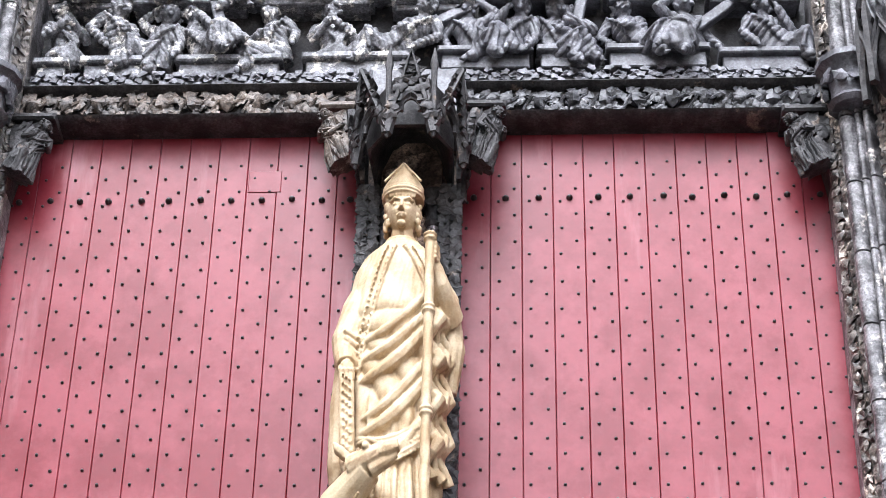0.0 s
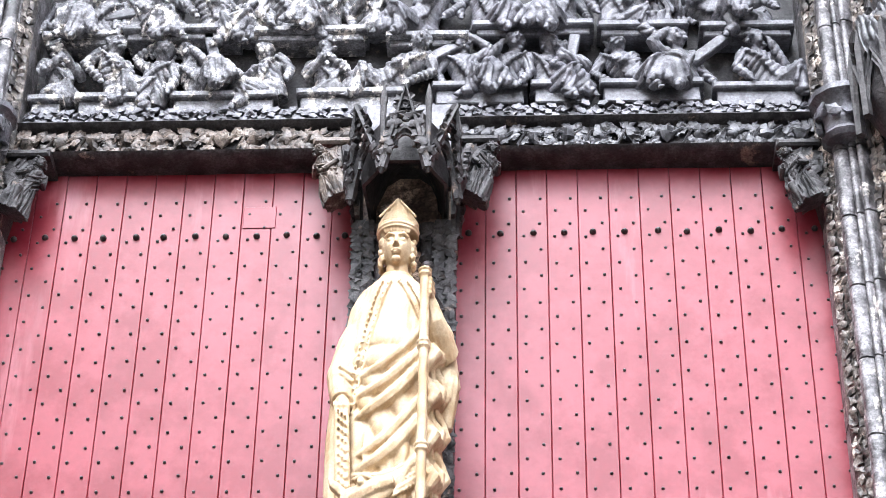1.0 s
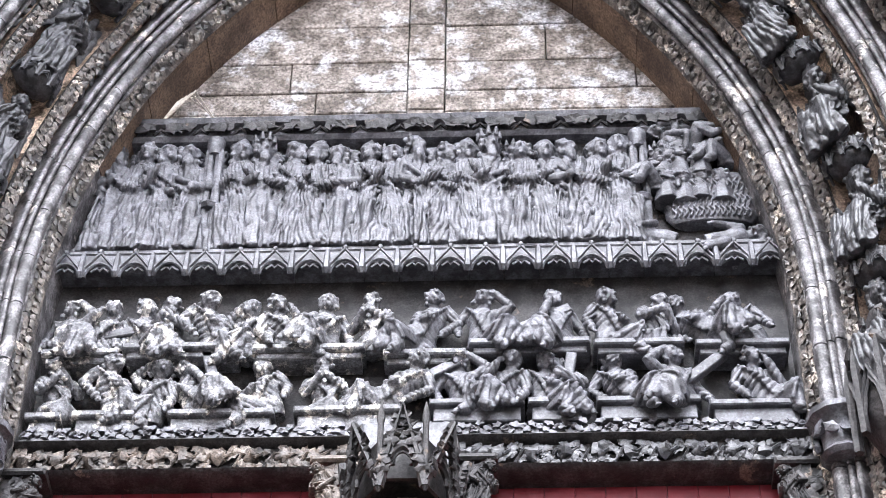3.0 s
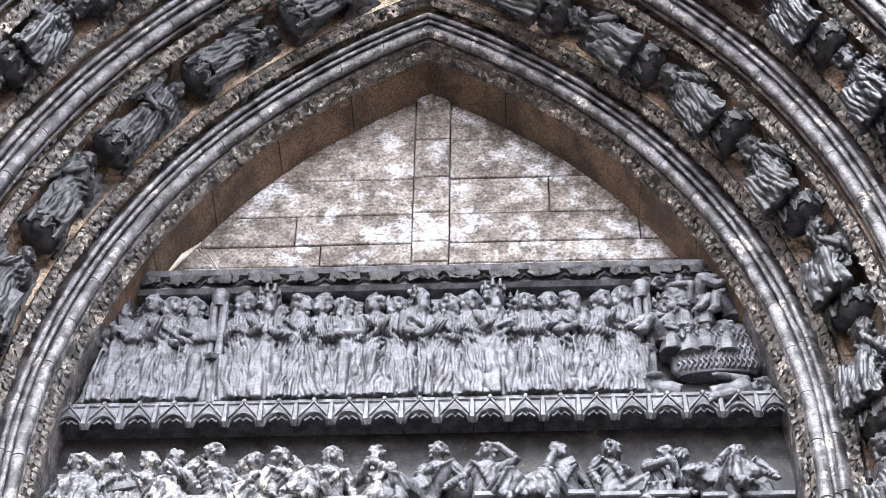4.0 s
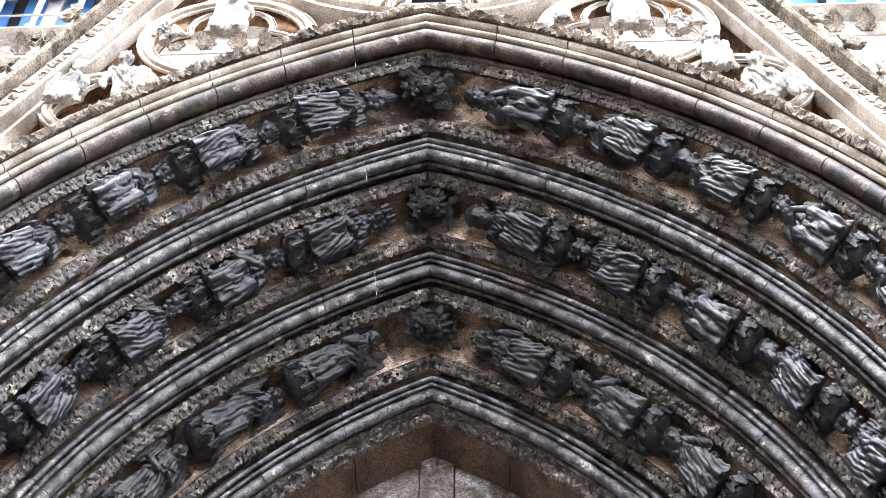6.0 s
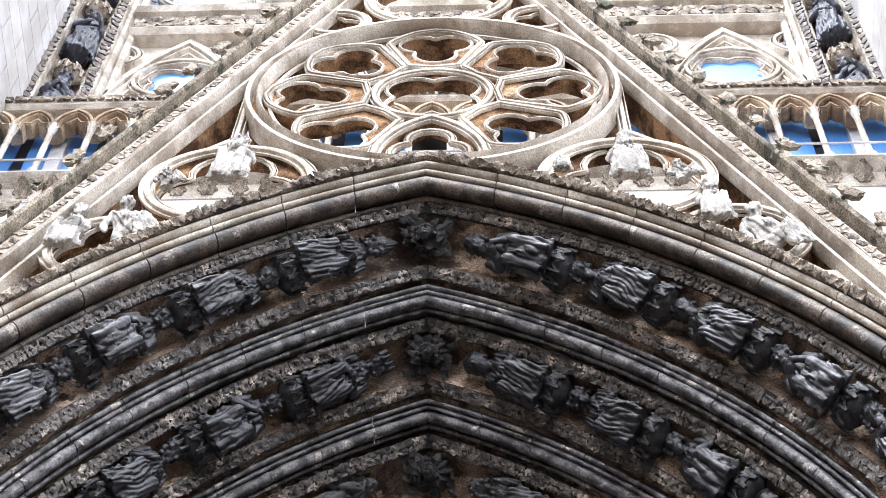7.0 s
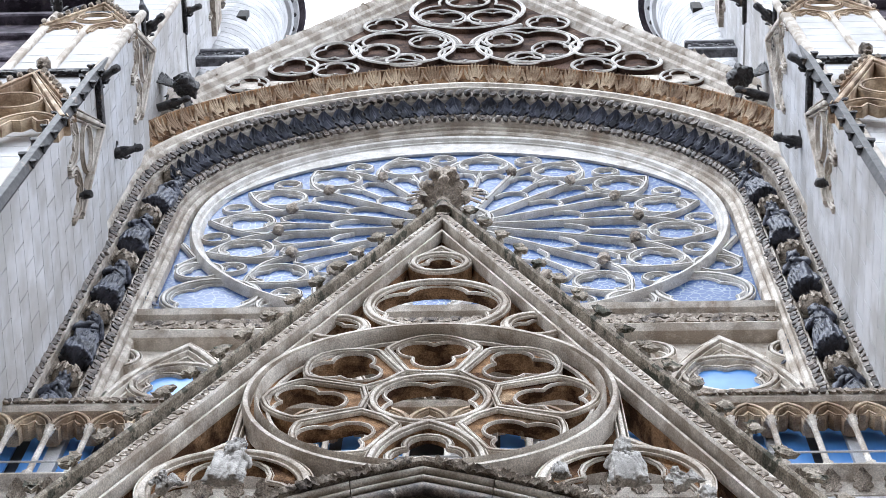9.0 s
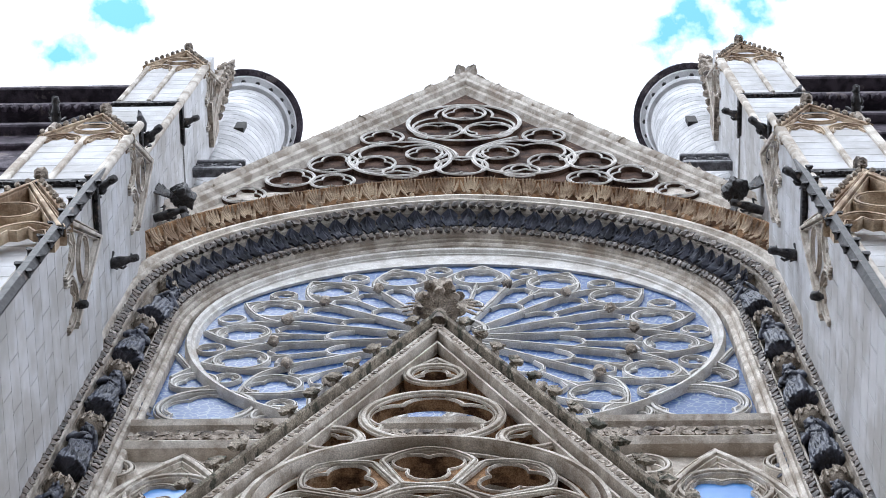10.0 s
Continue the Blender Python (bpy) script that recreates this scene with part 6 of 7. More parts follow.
for i in range(8):
    a = radians(45 * i)
    if i == 6:
        S = Shape()
        S.sweep(pointed(0, 17.72, 0.50, 0.86), rib(0.055, 0.06, GY + 0.02))
        S.sweep(foil(0, 18.02, 0.38, 3, 90), rib(0.035, 0.05, GY + 0.08), True)
        light = part("pointed_light", S, PALE, gable)
        part("light_body", Shape().sweep(pointed(0, 17.72, 0.50, 0.92), body(0.053, GY + 0.078, GY + 0.25)), BROWN_SHADE, light, "unwashed tan stone with shade in its colour")
        continue
    soufflet(math.degrees(a), 0.005 * (i % 2))
tracery("upper_foil", "", PALE, 0, 21.66, 0.72, 5, 0.06, 90)
tracery("apex_foil", "", PALE, 0, 22.98, 0.30, 3, 0.055, 90)
for side in (-1, 1):
    tracery("side_loop", "", PALE, side * 1.02, 21.02, 0.30, 3, 0.06, 90 - 30 * side)
    tracery("low_trefoil", "", PALE, side * 1.70, 17.28, 0.70, 3, 0.075, 90)
    tracery("corner_foil", "", PALE, side * 2.55, 16.12, 0.50, 3, 0.06, 90)
    part("mullion_spur", Shape().sweep([(side * 0.98, 23.0 - 1.1), (side * 0.55, 22.85), (0, 23.6)], rib(0.05, 0.3, GY + 0.06)), PALE, gable)
    part("mullion_spur", Shape().sweep([(side * 2.42, 17.55), (side * 1.75, 18.25), (side * 1.72, 19.6), (side * 1.35, 20.4)], rib(0.05, 0.12, GY + 0.06)), PALE, gable)
    S = Shape()
    rings = []
    for x in spaced(0.95, 3.2, 12):
        lo = SPRING + math.sqrt(7.42 ** 2 - (x + ARCH_C) ** 2)
        hi = max(lo + 0.02, (16.98 if x < 2.2 else 15.95))
        rings.append([(side * x, GY + 0.42, lo), (side * x, GY + 0.42, hi), (side * x, GY + 0.6, hi), (side * x, GY + 0.6, lo)])
    part("backing_stone", S.grid(rings), TAN, gable, "tan backing stone")
GABLE_FIG = [carved(f, "gable_figure", WHITESTAT, 0.009, 1, 0.02, i, (0, 0.4, 0.6, -0.3)[i], 60.0) for i, f in enumerate((seated(0.98, 950, False, "", True), seated(0.98, 957, False), rising(0.85, 952, 1), seated(0.8, 953, False)))]
for i, (x, z, k, label) in enumerate(((-1.66, 16.83, 0, "white stone seated figure with raised arms in the gable"), (1.70, 16.72, 1, "white stone figure with spread arms in the gable"), (-2.42, 16.02, 2, "white stone crouching figure in the gable's corner"),
                                    (-2.85, 15.72, 3, "small white stone figure in the gable's corner"), (2.35, 15.98, 3, "white stone seated figure in the gable's corner"), (2.72, 15.68, 2, "white stone leaning figure in the gable's corner"),
                                    (-2.2, 17.0, 2, "small white bust beside the gable's seated figure"), (2.15, 16.95, 2, "small white bust beside the gable's angel"), (1.15, 17.0, 3, "small white bust at the gable's ring"))):
    solid("gable_figure", GABLE_FIG[k], None, label, "statue", "figures in the openwork gable", at=Matrix.Translation((x, GY - 0.02, z + 0.08)) @ Matrix.Diagonal((*((0.85, 0.7, 1.35) if i < 6 else (0.5, 0.5, 0.6)), 1)))
# finial with a crouching angel on leaves
fin = holder("gable_finial", (0, GY, 24.7), "weathered leafy stone finial on the gable's tip", "finial")
part("stem", Shape().tube([(0, GY, 24.6), (0, GY, 25.1), (0, GY, 25.35)], [0.12, 0.09, 0.15], 10), PALE_LEAF, fin)
for lev, z, L in ((0, 24.98, 0.20), (1, 25.28, 0.22)):
    for k in range(8):
        a = radians(45 * k + 20 * lev)
        o = Vector((math.cos(a), math.sin(a), 0))
        S = Shape()
        acanthus(S, Vector((0, GY, z)) + o * 0.08, o.cross(Vector((0, 0, 1))), (Vector((0, 0, 1)) + o * 0.6).normalized(), o, L, 0.07, 0.13, rng)
        S.ball(Vector((0, GY, z + 0.17)) + o * 0.26, (0.07, 0.07, 0.06), 7, 5, None, 0.6, k)
        part("leaf", S.roughen(0.012, 14, k), PALE_LEAF, fin)
solid("finial_figure", carved(seated(0.85, 960, True), "finial_figure", PALE_LEAF, 0.010, 1, 0.025, 4, 0.3, 55.0), None, "weathered crouching angel on the gable finial", "statue", at=Matrix.Translation((0.02, GY + 0.02, 25.42)))

# ---- the gallery ----
gal = holder("gallery", (0, -0.35, 22), "pale stone gallery of small cusped arches over a leaf cornice", "gallery", "", "structure")
part("cornice", Shape().grid([[(x, y, z) for z, y in ((21.80, 0.5), (21.80, -0.215), (21.85, -0.24), (22.02, -0.27), (22.08, -0.40), (22.12, -0.44), (22.17, -0.43), (22.18, 0.5))] for x in (-9.4, 9.4)]), PALE, gal)
S = Shape()
for i in range(54):
    x = -9.2 + i * 0.345
    acanthus(S, Vector((x, -0.25, 21.84)), Vector((1, 0, 0)), Vector((0, -0.2, 1)).normalized(), Vector((0, -1, 0)), 0.24, 0.10, 0.14, rng)
part("cornice_leaves", S, PALE_LEAF, gal)
part("top_band", Shape().box(-5.6, 5.6, -0.42, 0.5, 24.02, 24.3, 0.05), PALE, gal)
S = Shape()
for i in range(110):
    x = -5.5 + i * 0.1
    star_leaf(S, Vector((x, -0.43, 24.16)), Vector((1, 0, 0)), Vector((0, 0, 1)), Vector((0, -1, 0)), 0.07, rng, 4)
part("band_leaves", S, PALE_LEAF, gal)
pitch = 0.47
S = Shape()
S.tube([(0, -0.36, 22.17), (0, -0.36, 22.27), (0, -0.36, 22.31), (0, -0.36, 23.36), (0, -0.36, 23.40), (0, -0.36, 23.46), (0, -0.36, 23.52)], [0.075, 0.07, 0.038, 0.038, 0.055, 0.045, 0.075], 8)
col_me = S.mesh("colonnette", PALE)
S = Shape()
S.sweep(pointed(0, 23.50, pitch / 2 - 0.01, 0.40), rib(0.05, 0.28, -0.42))
S.sweep([(-0.17, 23.50), (-0.155, 23.66), (-0.07, 23.66), (0, 23.78), (0.07, 23.66), (0.155, 23.66), (0.17, 23.50)], rib(0.028, 0.2, -0.36))
arch_me = S.mesh("gallery_arch", TAN)
for i in range(24):
    x = -5.6 + pitch * i
    o = part("colonnette", col_me, None, gal, local=True)
    o.location = (x, 0.35, -22)
    if i < 23:
        o = part("gallery_arch", arch_me, None, gal, local=True)
        o.location = (x + pitch / 2, 0.35, -22)
S = Shape()
for k in range(0, 24, 2):
    x = -5.6 + pitch * k
    S.box(x - 0.05, x + 0.12, -0.1, 0.015, 22.17, 24.05)
part("window_mullion", S, PALE_W, gal)
for k in range(0, 23):
    if k % 6 == 5:
        continue
    o = part("window_pane", Shape().box(-5.6 + pitch * k + 0.13, -5.6 + pitch * (k + 1) - 0.02, -0.03, 0.0, 22.17, 24.02), PANE, gal, "window pane with reflected sky blue painted in")
# dark backing paints the shade behind the gallery arches
part("back_wall", Shape().box(-5.6, 5.6, 0.02, 0.5, 22.17, 24.05), RECESS_DARK, gal, "dark backing for the shade behind the gallery")
solid("gallery_pipe", Shape().tube([(-9, -0.47, 22.36), (9, -0.47, 22.38)], 0.014, 8), PALE_W, "thin pale pipe strung along the gallery", "pipe")

# ---- the zone between gallery and rose ----
solid("wall_under_rose", Shape().box(-4.9, -2.75, 0.62, 1.2, 24.2, 29.4).box(2.75, 4.9, 0.62, 1.2, 24.2, 29.4).box(-2.75, 2.75, 0.7, 2.4, 28.46, 29.4), PALE, "pale stone wall with blind tracery under the rose window", "wall", kind="structure")
# dark sheet and floor added to darken the view through the gable
solid("window_passage", Shape().box(-2.75, 2.75, 1.6, 1.7, 24.2, 28.46), RECESS_DARK, "dark sheet for the shade seen through the gable", "window", kind="structure")
solid("passage_floor", Shape().box(-2.75, 2.75, 0.45, 2.4, 24.06, 24.26), CASE, "brown-stained floor slab of the added dark recess", "floor", kind="structure")
for side in (-1, 1):
    win = holder("window_spandrel", (side * 3.75, 0.5, 25), "pale traceried spandrel light with blue glass", "window", "lights under the rose", "structure")
    S = Shape()
    S.sweep(pointed(side * 3.72, 25.2, 1.05, 3.0), rib(0.10, 0.3, 0.42))
    S.sweep(pointed(side * 3.72, 25.4, 0.86, 2.6), rib(0.05, 0.2, 0.52))
    part("arch_bar", S, PALE, win)
    S = Shape()
    foiled_ring(S, side * 3.72, 27.0, 0.62, 4, 0.46, 0.2, 0.08, 45)
    part("foil", S, PALE, win)
    part("window_pane", Shape().sweep(circle(side * 3.72, 27.0, 0.5, 24), [(0, 0.60), (-0.25, 0.60), (-0.49, 0.60), (-0.49, 0.614), (0, 0.614)], True), PANE, win, "spandrel pane with reflected sky blue painted in")
    for q in (-1, 1):
        S = Shape()
        S.sweep(pointed(side * 3.72 + q * 0.43, 24.6, 0.36, 1.2), rib(0.06, 0.25, 0.46))
        part("lower_light", S, PALE, win)
        S = Shape()
        foiled_ring(S, side * 3.72 + q * 1.02, 27.9, 0.34, 3, 0.48, 0.15, 0.06, 90)
        part("side_foil", S, PALE, win)
    S = Shape().sweep([(side * 1.9 - 0.75, 24.3)] + pointed(side * 1.9, 26.2, 0.75, 1.9) + [(side * 1.9 + 0.75, 24.3)], rib(0.10, 0.5, 0.44))
    foiled_ring(S, side * 1.9, 27.0, 0.45, 3, 0.46, 0.4, 0.07)
    S.box(side * 1.9 - 0.05, side * 1.9 + 0.05, 0.5, 0.8, 24.3, 26.6)
    part("inner_light", S, PALE, win)
band = holder("frieze_band", (0, 0.4, 28.5), "pale moulded band with a frieze of leaves under the rose", "frieze", "", "structure")
part("moulding", Shape().grid([[(x, y, z) for z, y in ((28.45, 1.0), (28.45, 0.42), (28.55, 0.34), (28.62, 0.36), (28.66, 0.45), (29.12, 0.45), (29.16, 0.34), (29.26, 0.28), (29.36, 0.32), (29.42, 0.45), (29.8, 0.5), (29.85, 0.62), (29.85, 1.0))] for x in (-4.62, 4.62)]), PALE, band)
S = Shape()
for i in range(58):
    x = -4.5 + 9.0 * i / 57
    for k in (0, 1):
        star_leaf(S, Vector((x + 0.07 * k, 0.44, 28.80 + 0.16 * k)), Vector((1, 0, 0)), Vector((0, 0, 1)), Vector((0, -1, 0)), 0.115, rng)
part("leaf_frieze", S, PALE_LEAF, band)["kind"] = "stuff"

# ---- the rose window ----
RZ, RR, RY = 33.7, 4.36, 0.5
rose = holder("window_rose", (0, RY, 29.8), "great rose window of pale stone tracery with blue leaded glass", "window", "", "structure")
part("leaded_glass", Shape().box(-4.9, 4.9, RY + 0.12, RY + 0.15, 29.6, 38.9), GLASS, rose, "blue leaded glass with pale painted pattern")
part("outer_ring", Shape().sweep(circle(0, RZ, RR, 96), [(0.13, RY + 0.2), (0.13, RY + 0.02), (0.09, RY - 0.05), (0.03, RY - 0.03), (0.0, RY + 0.03), (-0.04, RY + 0.03), (-0.07, RY + 0.1), (-0.1, RY + 0.15), (-0.1, RY + 0.2)], True), ROSE, rose)
part("hub", foiled_ring(Shape(), 0, RZ, 0.5, 6, RY - 0.02, 0.18, 0.08), ROSE, rose)


rose.scale = (1, 1, 1.09)


def polar(r, a):
    return (r * math.cos(radians(a)), RZ + r * math.sin(radians(a)))


def ray_bar(r0, r1, a, w, y, d):
    return Shape().sweep([polar(r0, a), polar((r0 + r1) / 2, a), polar(r1, a)], rib(w, d, y))


SPOKE = 22.5
for i in range(16):
    a0 = SPOKE * i + 5
    am = a0 + SPOKE / 2
    part("main_spoke", ray_bar(0.5, 3.15, a0, 0.05, RY + 0.0, 0.17), ROSE, rose)
    b = polar(3.0, a0)
    part("spoke_boss", Shape().ball((b[0], RY - 0.02, b[1]), (0.10, 0.09, 0.12), 9, 7, None, 0.5, i), PALE_LEAF, rose)
    # outer pointed arches between the main spokes
    S = Shape()
    q = [polar(3.05 + 1.16 * t, a0 + SPOKE / 2 * (1 - math.cos(math.pi / 2 * t)) ) for t in spaced(0.0, 1.0, 9)]
    q2 = [polar(3.05 + 1.16 * t, a0 + SPOKE - SPOKE / 2 * (1 - math.cos(math.pi / 2 * t))) for t in spaced(0.0, 1.0, 9)]
    S.sweep(q + q2[::-1][1:], rib(0.045, 0.15, RY + 0.02))
    part("outer_arch", S, ROSE, rose)
    c = polar(3.58, am)
    part("petal_foil", foiled_ring(Shape(), c[0], c[1], 0.44, 4, RY + 0.03, 0.14, 0.04, am + 45), ROSE, rose)
    # inner light head and the two lights beyond it
    S = Shape()
    S.sweep([polar(1.75, a0 + 2.2), polar(2.0, a0 + 4.5), polar(2.13, am - 3.5), polar(2.17, am), polar(2.13, am + 3.5), polar(2.0, a0 + SPOKE - 4.5), polar(1.75, a0 + SPOKE - 2.2)], rib(0.035, 0.12, RY + 0.05))
    part("inner_light_head", S, ROSE, rose)
    part("sub_spoke", ray_bar(2.15, 3.15, am, 0.035, RY + 0.04, 0.13), ROSE, rose)
    for e in (a0, am):
        S = Shape().sweep([polar(2.75, e + 0.8), polar(2.98, e + 2.2), polar(3.08, e + SPOKE / 4), polar(2.98, e + SPOKE / 2 - 2.2), polar(2.75, e + SPOKE / 2 - 0.8)], rib(0.03, 0.12, RY + 0.05))
        part("light_head", S, ROSE, rose)
    c = polar(4.03, a0)
    part("rim_foil", foiled_ring(Shape(), c[0], c[1], 0.22, 3, RY + 0.05, 0.12, 0.035, a0), ROSE, rose)
for side in (-1, 1):
    part("corner_foil", foiled_ring(Shape(), side * 3.72, 30.50, 0.72, 5, RY + 0.02, 0.15, 0.065), ROSE, rose)
    part("corner_foil", foiled_ring(Shape(), side * 4.05, 31.68, 0.36, 3, RY + 0.03, 0.14, 0.045), ROSE, rose)
    part("corner_foil", foiled_ring(Shape(), side * 2.62, 30.12, 0.36, 3, RY + 0.03, 0.14, 0.045), ROSE, rose)
    part("corner_foil", foiled_ring(Shape(), side * 3.95, 37.15, 0.42, 3, RY + 0.03, 0.14, 0.045), ROSE, rose)
    part("corner_spur", Shape().sweep([(side * 4.5, 33.0), (side * 4.2, 32.3), (side * 4.45, 31.9)], rib(0.045, 0.14, RY + 0.03)), ROSE, rose)

S = Shape()
rings = []
for a in spaced(20.0, 160.0, 40):
    c, e = math.cos(radians(a)), math.sin(radians(a))
    rings.append([((RR + 0.1) * c, RY + 0.06, RZ + (RR + 0.1) * e), ((RR + 1.6) * c, RY + 0.06, RZ + (RR + 2.0) * e), ((RR + 1.6) * c, RY + 0.11, RZ + (RR + 2.0) * e), ((RR + 0.1) * c, RY + 0.11, RZ + (RR + 0.1) * e)])
part("head_stone", S.grid(rings), ROSE, rose, "pale stone over the rose")

# ---- the arch round the rose ----
RC, RS = 0.6, 34.0


def rarch_at(r, y, u, side, foot=24.3):
    if u < 0:
        return Vector((side * (r - RC), y, RS + u * (RS - foot)))
    a = u * math.acos(RC / r)
    return Vector((side * (r * math.cos(a) - RC), y, RS + r * math.sin(a)))


def rarch(prof, us, side, foot=24.3):
    return Shape().grid([[rarch_at(r, y, u, side, foot) for r, y in prof] for u in us])


rarc = holder("rose_arch", (0, 0, 24.3), "tall pale stone arch with leaf bands round the rose window", "arch", "", "structure")
us = spaced(-1.0, -0.01, 5) + spaced(0.0, 1.0, 30)


def frame_at(r, y, u, side):
    p = rarch_at(r, y, u, side)
    t = (rarch_at(r, y, min(1.0, u + 0.004), side) - rarch_at(r, y, u - 0.004, side)).normalized()
    return p, t, Vector((t.z, 0, -t.x)) * side


for side in (-1, 1):
    part("inner_moulding", rarch([(5.15, 0.9), (5.15, 0.46), (5.19, 0.42), (5.23, 0.42), (5.25, 0.46), (5.27, 0.38), (5.32, 0.36), (5.33, 0.9)], us, side), PALE, rarc)
    part("bead_bed", rarch([(5.33, 0.9), (5.33, 0.30), (5.47, 0.22), (5.47, 0.9)], us, side), PALE, rarc)
    part("dark_hollow", rarch([(5.47, 0.9), (5.47, 0.20), (5.52, 0.30), (5.68, 0.34), (5.84, 0.22), (5.90, 0.06), (5.90, 0.9)], us, side), PALE_LEAF, rarc)
    part("bead_bed", rarch([(5.90, 0.9), (5.90, -0.02), (6.06, -0.12), (6.06, 0.9)], us, side), PALE, rarc)
    part("outer_moulding", rarch([(6.06, 0.9), (6.06, -0.14), (6.10, -0.20), (6.16, -0.20), (6.18, -0.14), (6.22, -0.16), (6.28, -0.24), (6.36, -0.24), (6.40, -0.18), (6.42, 0.9)], us, side), PALE, rarc)
    for r, y, size, step in ((5.40, 0.25, 0.085, 0.15), (5.98, -0.08, 0.10, 0.17)):
        S = Shape()
        for a, b, length in ((-1, 0, RS - 24.3), (0, 1, r * math.acos(RC / r))):
            m = int(length / step)
            for i in range(m):
                p, t, rad = frame_at(r, y, a + (b - a) * (i + 0.5) / m, side)
                w = (rad * -0.5 + Vector((0, -0.86, 0))).normalized()
                S.ball(p + w * 0.02, (size * 0.62, size * 0.62, size * 0.62), 7, 5, None, 0.8, i)
                star_leaf(S, p + w * size * 0.4, t, t.cross(w), w, size * 0.95, rng, 4)
        part("leaf_bead", S, STAINED, rarc)["kind"] = "stuff"
    # black leaves in the hollow of the arch
    for i in range(22):
        p, t, rad = frame_at(5.50, 0.16, 0.14 + 0.86 * (i + 0.5) / 22, side)
        S = Shape()
        acanthus(S, p, t, (rad + Vector((0, -0.35, 0))).normalized(), (Vector((0, -1, 0)) - rad * 0.3).normalized(), 0.40, 0.15, 0.16, rng)
        acanthus(S, p + t * 0.1, t, (rad + Vector((0, -0.2, 0)) - t * 0.4).normalized(), (Vector((0, -1, 0)) - rad * 0.3).normalized(), 0.34, 0.09, 0.2, rng)
        part("black_leaf", S.roughen(0.02, 8, i), BLUEBLACK, rarc)
    # large tan leaves outside
    # dark brown bed paints the shaded gaps between the cornice leaves
    part("leaf_cornice", rarch([(6.42, 0.6), (6.42, -0.10), (6.46, -0.16), (6.90, -0.34), (6.96, -0.42), (7.02, -0.42), (7.06, -0.34), (7.06, 0.6)], [u for u in us if u >= 0.2], side), BROWN_SHADE, rarc)
    for i in range(20):
        p, t, rad = frame_at(6.47, -0.16, 0.22 + 0.78 * (i + 0.5) / 20, side)
        S = Shape()
        fan_leaf(S, p, t, (rad + Vector((0, -0.40, 0))).normalized(), (Vector((0, -1, 0)) - rad * 0.3).normalized(), 0.50, 0.17, rng)
        part("cornice_leaf", S.roughen(0.012, 8, i), TAN, rarc)

# robed figures on the jambs of the rose arch
JAMB = [standing(1.5, 1000 + i, i == 2, ("crown", "", "veil", "")[i], i % 2 == 0) for i in range(4)]
JAMB = [carved(f, "jamb_figure", BLUEBLACK, 0.014, 1, 0.03, i, (0, 0.3, -0.3, 0)[i], 45.0) for i, f in enumerate(JAMB)]
JCAN = canopy(0.20, 0.22).mesh("jamb_canopy", PALE_LEAF)
for side in (-1, 1):
    for i, z in enumerate((24.6, 26.9, 29.2, 31.5, 33.6)):
        x = side * (5.08 if z < 33 else 5.02)
        lean = -side * 6 if z > 33 else 0
        solid("jamb_figure", JAMB[(i + (side > 0)) % 4], None, "black weathered robed figure on the rose arch jamb", "statue", "figures on the rose arch jambs", at=Matrix.Translation((x, 0.14, z)) @ Euler((0, radians(lean), radians(-side * 25))).to_matrix().to_4x4() @ Matrix.Diagonal((0.76, 0.8, 1.04, 1)))
        solid("jamb_canopy", JCAN, None, "weathered canopy bracket over a jamb figure", "canopy", "canopies on the rose arch jambs", at=Matrix.Translation((x, 0.16, z + 1.72)) @ Matrix.Rotation(radians(-side * 25), 4, "Z"))

# wall beside and over the rose arch
for side in (-1, 1):
    a, b = sorted((side * 5.82, side * 9.4))
    solid("wall_rose_east" if side > 0 else "wall_rose_west", Shape().box(a, b, -0.1, 0.9, 22.5, 41.5), PALE_W, "washed pale wall beside the rose arch", "wall", kind="structure")
    S = Shape()
    rings = []
    for u in spaced(0.0, 1.0, 24):
        p = rarch_at(6.42, 0, u, side)
        rings.append([(p.x, 0.05, p.z), (side * max(abs(p.x), 5.82 * (1 - u)), 0.05, 41.8), (side * max(abs(p.x), 5.82 * (1 - u)), 0.9, 41.8), (p.x, 0.9, p.z)])
    S.grid(rings)
    solid("wall_over_arch_east" if side > 0 else "wall_over_arch_west", S, PALE, "pale wall over the rose arch", "wall", kind="structure")

# ---- the upper gable ----
TY = -0.15
top = holder("upper_gable", (0, TY, 40), "tan stone gable with flowing blind tracery above the rose", "gable", "", "structure")
S = Shape().add([(-5.6, TY + 0.24, 40.35), (5.6, TY + 0.24, 40.35), (0, TY + 0.24, 52.9), (-5.6, TY + 0.9, 40.35), (5.6, TY + 0.9, 40.35), (0, TY + 0.9, 52.9)], [(0, 1, 2), (5, 4, 3), (0, 3, 4, 1), (1, 4, 5, 2), (2, 5, 3, 0)])
part("back", S, UMBER, top, "brown back of the gable, darkened with recess shade")
rk = [(6.6, 37.9), (0, 52.9), (-6.6, 37.9)]
part("rake", Shape().sweep(rk, [(0.10, TY + 0.9), (0.10, TY + 0.05), (0.14, TY - 0.05), (0.08, TY - 0.12), (0.0, TY - 0.08), (-0.04, TY + 0.0), (-0.12, TY + 0.0), (-0.15, TY - 0.06), (-0.22, TY - 0.02), (-0.26, TY + 0.08), (-0.36, TY + 0.1), (-0.42, TY + 0.2), (-0.5, TY + 0.25), (-0.5, TY + 0.6)]), PALE, top)
